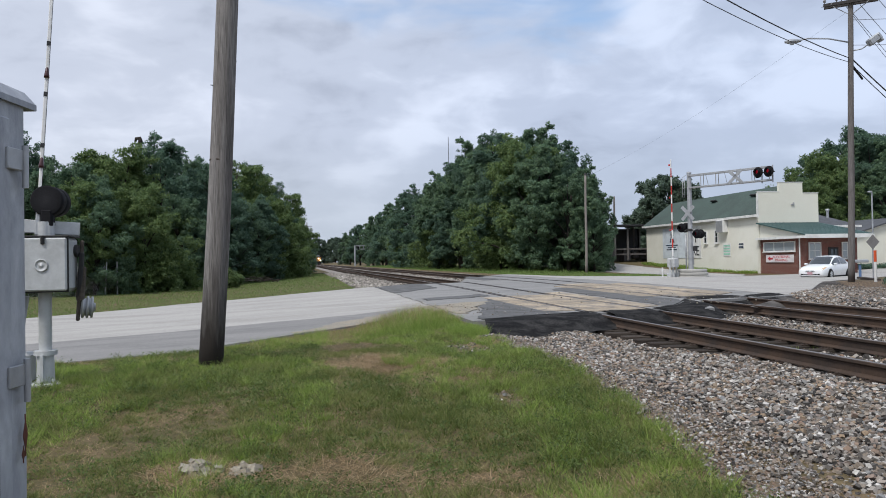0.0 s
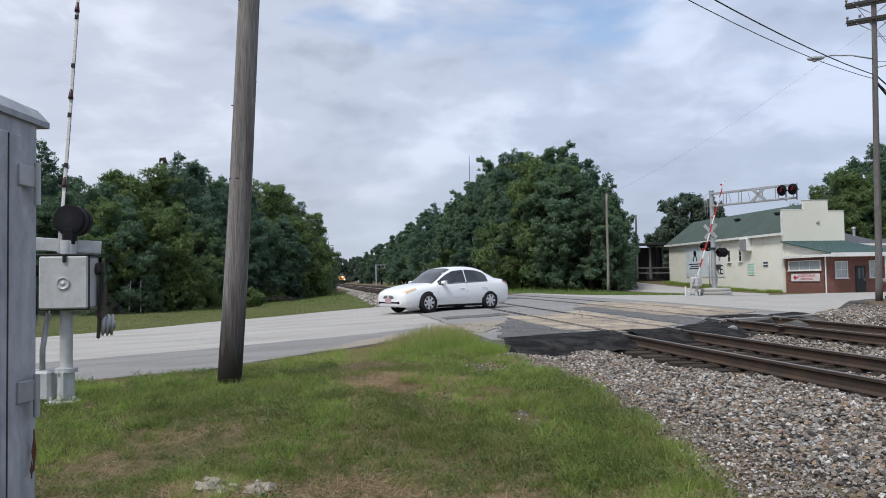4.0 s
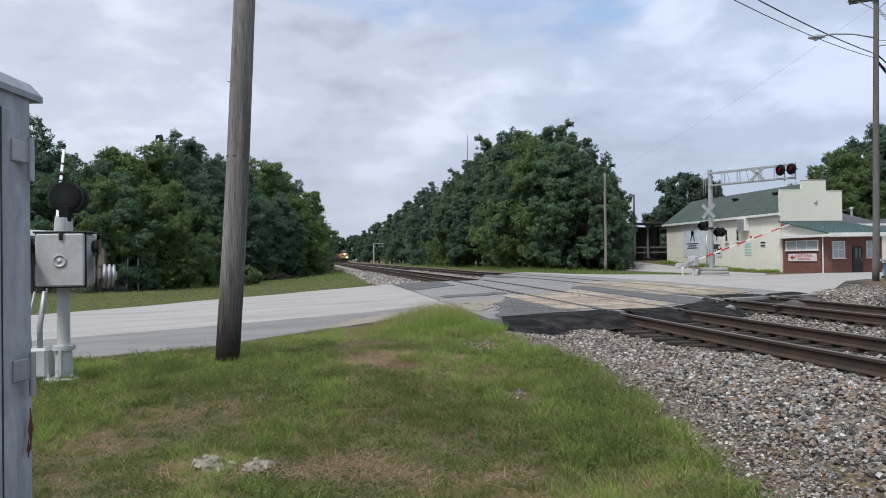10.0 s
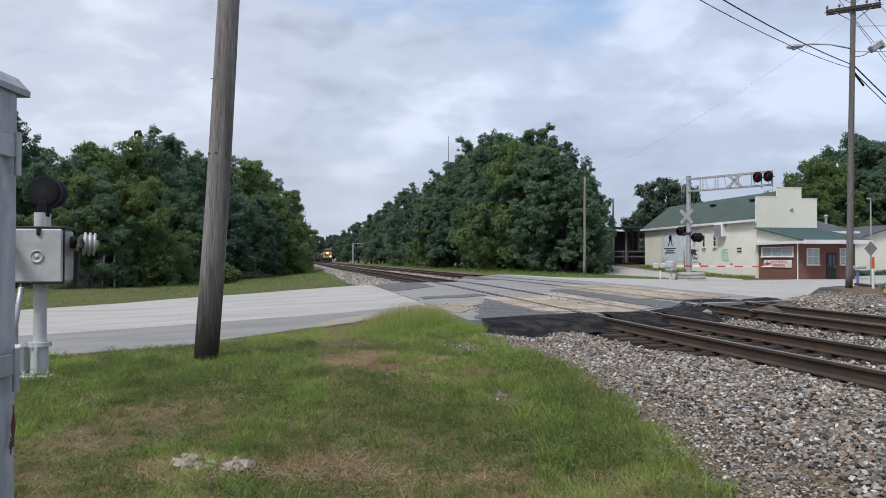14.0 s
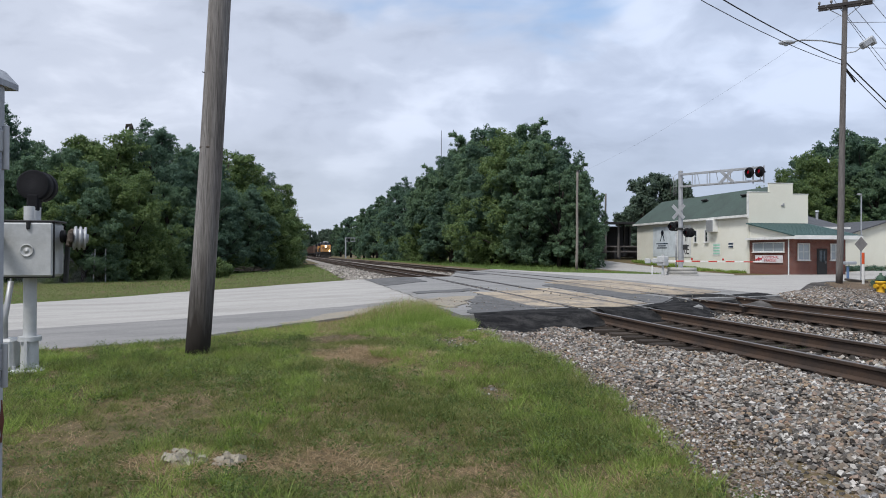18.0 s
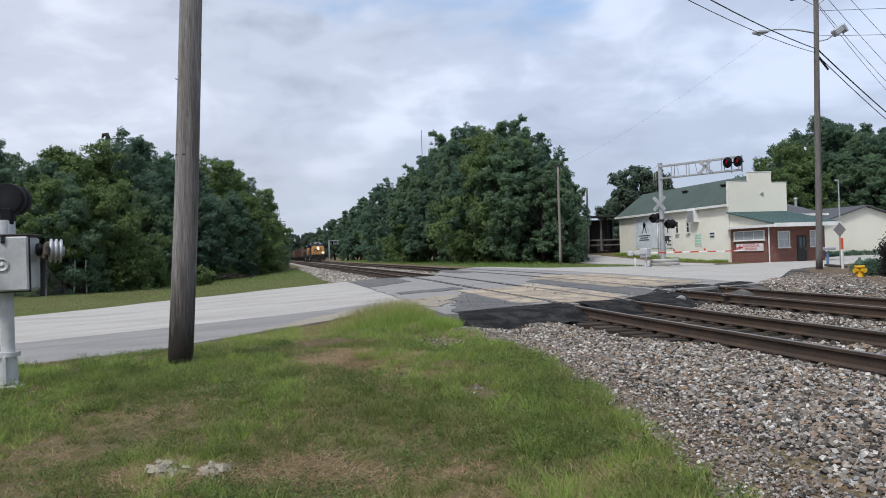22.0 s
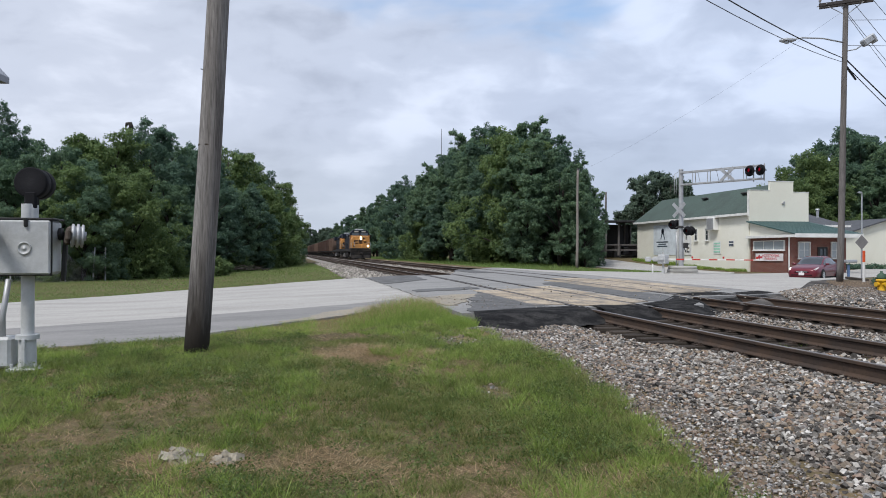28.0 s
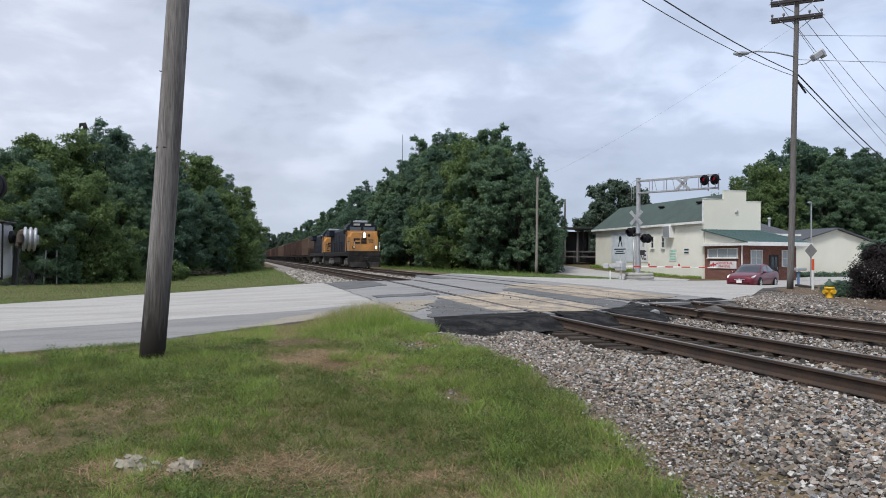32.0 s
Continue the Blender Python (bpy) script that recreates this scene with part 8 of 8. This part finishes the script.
def far_left(x, y):
    road = np.interp(x, [-30, -14, -8.7, -4.9, -0.8, 2.6], [12, 18.5, 24, 29.7, 31.9, 32.1])
    return (y > road + 0.1) & (x + LEAN * y < 2.6 + 0.3 * np.sin(y))


lawn("verge_grass", 260000, -22, 2.6, 19, 75, far_left, 0.08, 0.019, 0.8, BLADE_FAR, "green grass beyond the road", 1.6)


def far_right(x, y):
    u = x + LEAN * y
    return (u > 14.6) & ~((x > 24.5 + 0.0 * y) & (y > 56)) & ~((y < np.interp(x, [12.4, 17.4, 22.5, 26.5, 27.5], [49.5, 53.4, 48.2, 51.5, 58])) | ((x > 26.2) & (y < 69)))


lawn("trackside_grass", 70000, 12.5, 30, 48, 190, far_right, lambda x, y: 0.14 + 0.45 * ease_np(1, 6, x + LEAN * y - 14.6) * ease_np(60, 70, y), 0.035, 0.6, BLADE_FAR, "tall green grass beside the far track", 1.7)
lawn("wall_weeds", 24000, 35.6, 37, 57.6, 78.6, lambda x, y: patch_noise(x, y, 0.5, 4.4) > -0.35 - 0.6 * (x - 36.6), lambda x, y: 0.3 + 0.25 * np.clip(patch_noise(x, y, 0.7, 1.4), 0, 1), 0.03, 0.7, BLADE_LUSH, "green weeds along the shop wall")
lawn("margin_straw", 30000, 2.1, 3.4, 2.0, 12, lambda x, y: np.abs(x + LEAN * y - grass_edge(y)) < 0.32, 0.06, 0.006, 1.6, STRAW, "dry brown stalks along the ballast edge")
lawn("track_weeds", 1500, 6.2, 7.3, 5.5, 10.5, lambda x, y: patch_noise(x, y, 1.2, 2.2) > 0.1, 0.2, 0.01, 0.8, BLADE_LUSH, "sparse weeds growing between the rails")


def stones(name, count, place, level, size, mat, label, power=1.0, flat=0.8):
    """Crushed stones: blocks of twelve faces with shifted corners, turned at random and scattered on a surface."""
    block = np.array([(a, b, c) for a in (-1, 1) for b in (-1, 1) for c in (-1, 1)]) * 0.72
    tri = np.array([(0, 1, 3), (0, 3, 2), (4, 7, 5), (4, 6, 7), (0, 4, 5), (0, 5, 1), (2, 3, 7), (2, 7, 6), (0, 2, 6), (0, 6, 4), (1, 5, 7), (1, 7, 3)])
    x, y = place(count)
    n = len(x)
    s = size * (0.45 + 1.25 * rng.uniform(0, 1, n) ** 2.0)
    v = block[None] * rng.uniform(0.62, 1.12, (n, 8, 3)) * (s[:, None] * rng.uniform(0.72, 1.3, (n, 3)))[:, None, :]
    q = rng.normal(size=(n, 4))
    q /= np.linalg.norm(q, axis=1)[:, None]
    w, i, j, k = (q[:, c, None] for c in range(4))
    X, Y, Z = v[..., 0], v[..., 1], v[..., 2]
    X, Y, Z = ((1 - 2 * (j * j + k * k)) * X + 2 * (i * j - k * w) * Y + 2 * (i * k + j * w) * Z,
               2 * (i * j + k * w) * X + (1 - 2 * (i * i + k * k)) * Y + 2 * (j * k - i * w) * Z,
               2 * (i * k - j * w) * X + 2 * (j * k + i * w) * Y + (1 - 2 * (i * i + j * j)) * Z)
    Z = Z * flat
    z = level(x, y) + s * 0.2 + rng.uniform(-0.45, 1.0, n) * s
    verts = np.stack([X + x[:, None], Y + y[:, None], Z + z[:, None]], 2).reshape(-1, 3)
    faces = (tri[None] + np.arange(n)[:, None, None] * 8).reshape(-1, 3)
    ob = new(name, array_mesh(name, verts, faces, mat))
    return tagged(ob, label, "stones", kind="stuff")


def on_ballast(u0, u1, y0, y1, power=1.0):
    def place(count):
        u = rng.uniform(u0, u1, count)
        y = y0 + (y1 - y0) * rng.uniform(0, 1, count) ** power
        ok = np.ones(count, bool)
        for r in RAILS:
            ok &= np.abs(u - r) > 0.1
        on_tie = ((u > 5.45) & (u < 8.05) | (u > 9.6) & (u < 12.2)) & (np.abs((y + 6.0) / 0.52 - np.round((y + 6.0) / 0.52)) < 0.24)
        spill = np.where(u < 5.84, 0.9 - 0.88 * ease_np(8.2, 10.0, y), 0.05)
        fines = np.clip((u - grass_edge(y) - 0.3 + 0.22 * np.sin(y * 1.7) * np.sin(y * 0.9 + 1)) / 0.75, 0.05, 1)
        near_tie = (on_tie & (rng.uniform(0, 1, count) > spill)) | (rng.uniform(0, 1, count) > np.where(y < 12, fines, 1))
        black = (y > 12.4 + 0.35 * (u - 3.0)) & (u > 2.9) & (u < 5.9) & (y < 16)
        return (u - LEAN * y)[ok & ~near_tie & ~black], y[ok & ~near_tie & ~black]
    return place


stones("ballast_stones", 92000, on_ballast(2.85, 5.85, 3.0, 14.2), ballast_level, 0.0178, STONE, "loose angular grey and tan ballast stones")


def on_margin(count):
    y = 3.0 + 9.5 * rng.uniform(0, 1, count)
    u = grass_edge(y) - 0.12 + 0.75 * rng.uniform(0, 1, count) ** 0.8
    return u - LEAN * y, y


stones("margin_grit", 14000, on_margin, dirt_edge_level, 0.0105, STONE, "fine grit and small stones at the grass edge")
stones("ballast_stones", 24000, on_ballast(5.85, 9.9, 5.0, 15.0), ballast_level, 0.02, STONE, "ballast stones between the rails")
stones("ballast_stones", 24000, on_ballast(9.9, 15.2, 7.5, 19.0), ballast_level, 0.0265, STONE, "ballast stones round the far track")
stones("ballast_stones", 26000, on_ballast(2.4, 12.8, 32.0, 75.0, 1.6), ballast_level, 0.042, STONE_PALE, "ballast stones beyond the crossing")


def on_verge(count):
    f, g = rng.uniform(0, 0.86, count) ** 0.9, rng.uniform(0, 1, count) ** 1.3
    x = 13.0 + 10.8 * f + (3.3 - 2.2 * f) * g
    y = 18.9 + 12.4 * f - 1.6 * g
    return x, y


stones("gravel_stones", 15000, on_verge, lambda x, y: gravel_level(x, y) - 0.004, 0.021, STONE, "loose grey gravel beside the far track", flat=0.45)
stones("rubble_stones", 150, lambda n: (np.where(np.arange(n) % 3 == 0, rng.normal(-0.52, 0.045, n), rng.normal(-0.83, 0.07, n)), rng.normal(5.5, 0.07, n)), lambda x, y: ground_level(x, y) - 0.006, 0.027, STONE_WHITE, "pale broken stones half sunk in the grass")
stones("stray_ballast", 420, lambda n: (np.where(np.arange(n) % 7 == 0, rng.normal(1.85, 0.18, n), rng.normal(2.15, 0.22, n)), np.where(np.arange(n) % 7 == 0, rng.normal(7.2, 0.2, n), rng.normal(10.7, 0.4, n))), lambda x, y: ground_level(x, y) - 0.001, 0.014, STONE, "stray ballast stones in gaps of the grass")
stones("pebbles", 110, lambda n: (rng.uniform(4.5, 12.5, n), rng.uniform(16, 24, n)), lambda x, y: track_level(y) + 0.0, 0.018, STONE_WHITE, "pale pebbles scattered on the crossing")
stones("white_stone", 1, lambda n: (np.array([3.05]), np.array([8.35])), ballast_level, 0.05, STONE_WHITE, "single white stone at the ballast edge")

stones("bank_stones", 8000, lambda n: (lambda x: (x, 18.6 + (x - 13.0) * 1.25 - rng.uniform(0, 1, n) ** 1.2 * 2.2))(rng.uniform(12.7, 16.8, n)), lambda x, y: gravel_level(x, y), 0.024, STONE, "ballast stones on the bank below the road edge")
lawn("corner_grass", 9000, 2.2, 3.0, 11.9, 13.3, lambda x, y: np.hypot((x - 2.6) / 0.34, (y - 12.6) / 0.6) < 1, 0.2, 0.0035, 0.55, BLADE_LUSH, "clump of long grass at the crossing corner")
stones("grit", 300, lambda n: (rng.uniform(3.2, 5.1, n), rng.uniform(14.8, 18.5, n)), lambda x, y: track_level(y) - 0.002, 0.01, STONE, "loose grit on the crossing asphalt")

shrub("low_hedge", "low dark green hedge before the cream house", [(k * 1.3, 0.2 * (k % 2), 0.35, 0.9, 0.6, 0.45) for k in range(6)], 12000, 0.1, LEAF_DEEP, pose(50.5, 62.3, -0.6))

lawn("pole_straw", 9000, 22.0, 28.5, 27.5, 35.5, lambda x, y: (np.hypot((x - 24.9) / 2.2, (y - 31.6) / 2.6) < 1 + 0.4 * patch_noise(x, y, 1.3, 2.7)) & (y < 1.25 * x + 1.2), 0.08, 0.012, 1.2, STRAW, "dry grass round the foot of the power pole")
lawn("dirt_weeds", 4000, 20, 30, 20, 33, lambda x, y: (y < 1.5 * x - 8) & (patch_noise(x, y, 0.9, 7.1) > 0.1), 0.07, 0.012, 1.0, STRAW, "sparse dead stalks on the dirt verge")
stones("verge_stones", 500, lambda n: (rng.uniform(18.5, 27, n), rng.uniform(17, 27, n)), lambda x, y: ground_level(x, y) + 0.02, 0.03, STONE, "scattered stones on the dirt verge")

stones("crib_stones", 3200, on_ballast(5.05, 5.9, 6.5, 14.0), ballast_level, 0.018, STONE, "small stones packed between the tie ends")
stones("crib_stones", 6500, on_ballast(6.1, 7.4, 6.5, 13.8), ballast_level, 0.026, STONE, "small stones packed between the ties")
# the place goes on behind the camera
lawn("grass_behind", 45000, -9, 2.9, -7, 2.4, lambda x, y: (verge(x, y)) & (rng.uniform(0, 1, len(x)) > 0.9 * bare(x, y)), 0.065, 0.009, 0.8, BLADE, "short mown grass behind the cabinet")
lawn("straw_behind", 16000, -9, 2.9, -7, 2.4, lambda x, y: verge(x, y), 0.05, 0.008, 1.5, STRAW, "dry grass behind the cabinet")
lawn("grass_aside", 26000, -14, -5.3, 2.2, 9.5, lambda x, y: verge(x, y), 0.065, 0.012, 0.8, BLADE, "short mown grass beside the road")
stones("ballast_stones", 9000, on_ballast(2.8, 12.6, -8.0, 3.1), ballast_level, 0.034, STONE, "ballast stones along the tracks behind")


# ---- what moves ----
def motions():
    def swing(ob, home, rows):
        walk(ob, [(t, home @ pose(0, 0, 0, a)) for t, a in rows])
    swing(near_swing, pose(0, 0.05, 1.52, 0, 3.5, 18), NEAR_ARM)
    swing(far_swing, FAR_HOME, FAR_ARM)
    walk(white_car, [(t, pose(x, y, z, 0, 0, a)) for t, x, y, z, a in WHITE_ROWS])
    walk(red_car, [(t, pose(x, y, z, 0, 0, a)) for t, x, y, z, a in RED_ROWS])
    for ob, lag in TRAIN:
        rows = []
        for t, y in TRAIN_ROWS:
            y = y + lag
            rows.append((t, pose(10.885 - LEAN * y, y, 0.16 if y > 35 else float(track_level(np.array(y))), 0, 0, math.degrees(math.atan(LEAN)))))
        walk(ob, rows)


NEAR_ARM = [(0, 86), (6.0, 86), (7, 80.0), (7.5, 67.0), (8, 58.5), (8.5, 52.5), (9, 43.5), (9.5, 36.0), (10, 29.0), (10.5, 23.0), (11.0, 15.0), (11.5, 3), (12.0, 0), (32, 0)]
FAR_ARM = [(0, 90), (2.0, 90), (2.6, 85), (4.5, 67), (5.0, 64), (5.5, 58), (6.0, 52), (6.5, 47), (7.0, 42), (7.5, 38), (8.0, 33), (8.5, 29), (9.0, 25), (9.5, 22), (10.0, 18), (10.5, 15), (11.0, 11), (11.5, 8), (12.0, 5), (12.6, 1), (13.2, 0), (32, 0)]
WHITE_ROWS = [(0, 33.77, 45.0, -0.52, 211), (1, 25.62, 40.25, -0.39, 211), (2, 17.66, 35.29, -0.14, 212), (2.5, 13.99, 32.86, 0.03, 213), (3.5, 7.11, 28.49, 0.12, 212), (4.5, 0.68, 24.48, -0.06, 210), (5, -2.78, 22.66, -0.19, 210), (5.5, -6.43, 20.94, -0.34, 209), (6, -10.27, 19.2, -0.36, 206), (7, -18.42, 14.49, -0.37, 210), (8, -26.1, 9.97, -0.37, 210), (10, -38.58, 3.26, -0.37, 208), (32, -39.54, 2.78, -0.37, 208)]
RED_ROWS = [(0, 57.66, 54.41, -0.5, 217), (24, 53.94, 54.50, -0.5, 213), (26.5, 35.67, 44.18, -0.52, 213), (27, 33.81, 43.15, -0.52, 214), (27.5, 32.50, 42.50, -0.52, 215), (28, 31.57, 42.04, -0.52, 216), (28.5, 30.83, 41.66, -0.52, 216), (29.2, 30.32, 41.43, -0.52, 216), (30.5, 30.09, 41.34, -0.52, 216), (32, 30.04, 41.31, -0.52, 216)]
TRAIN_ROWS = [(0, 397), (5, 347), (10, 297.5), (16, 239), (20, 198.5), (24, 157.5), (28, 114.2), (30, 93), (32, 70.8)]
motions()
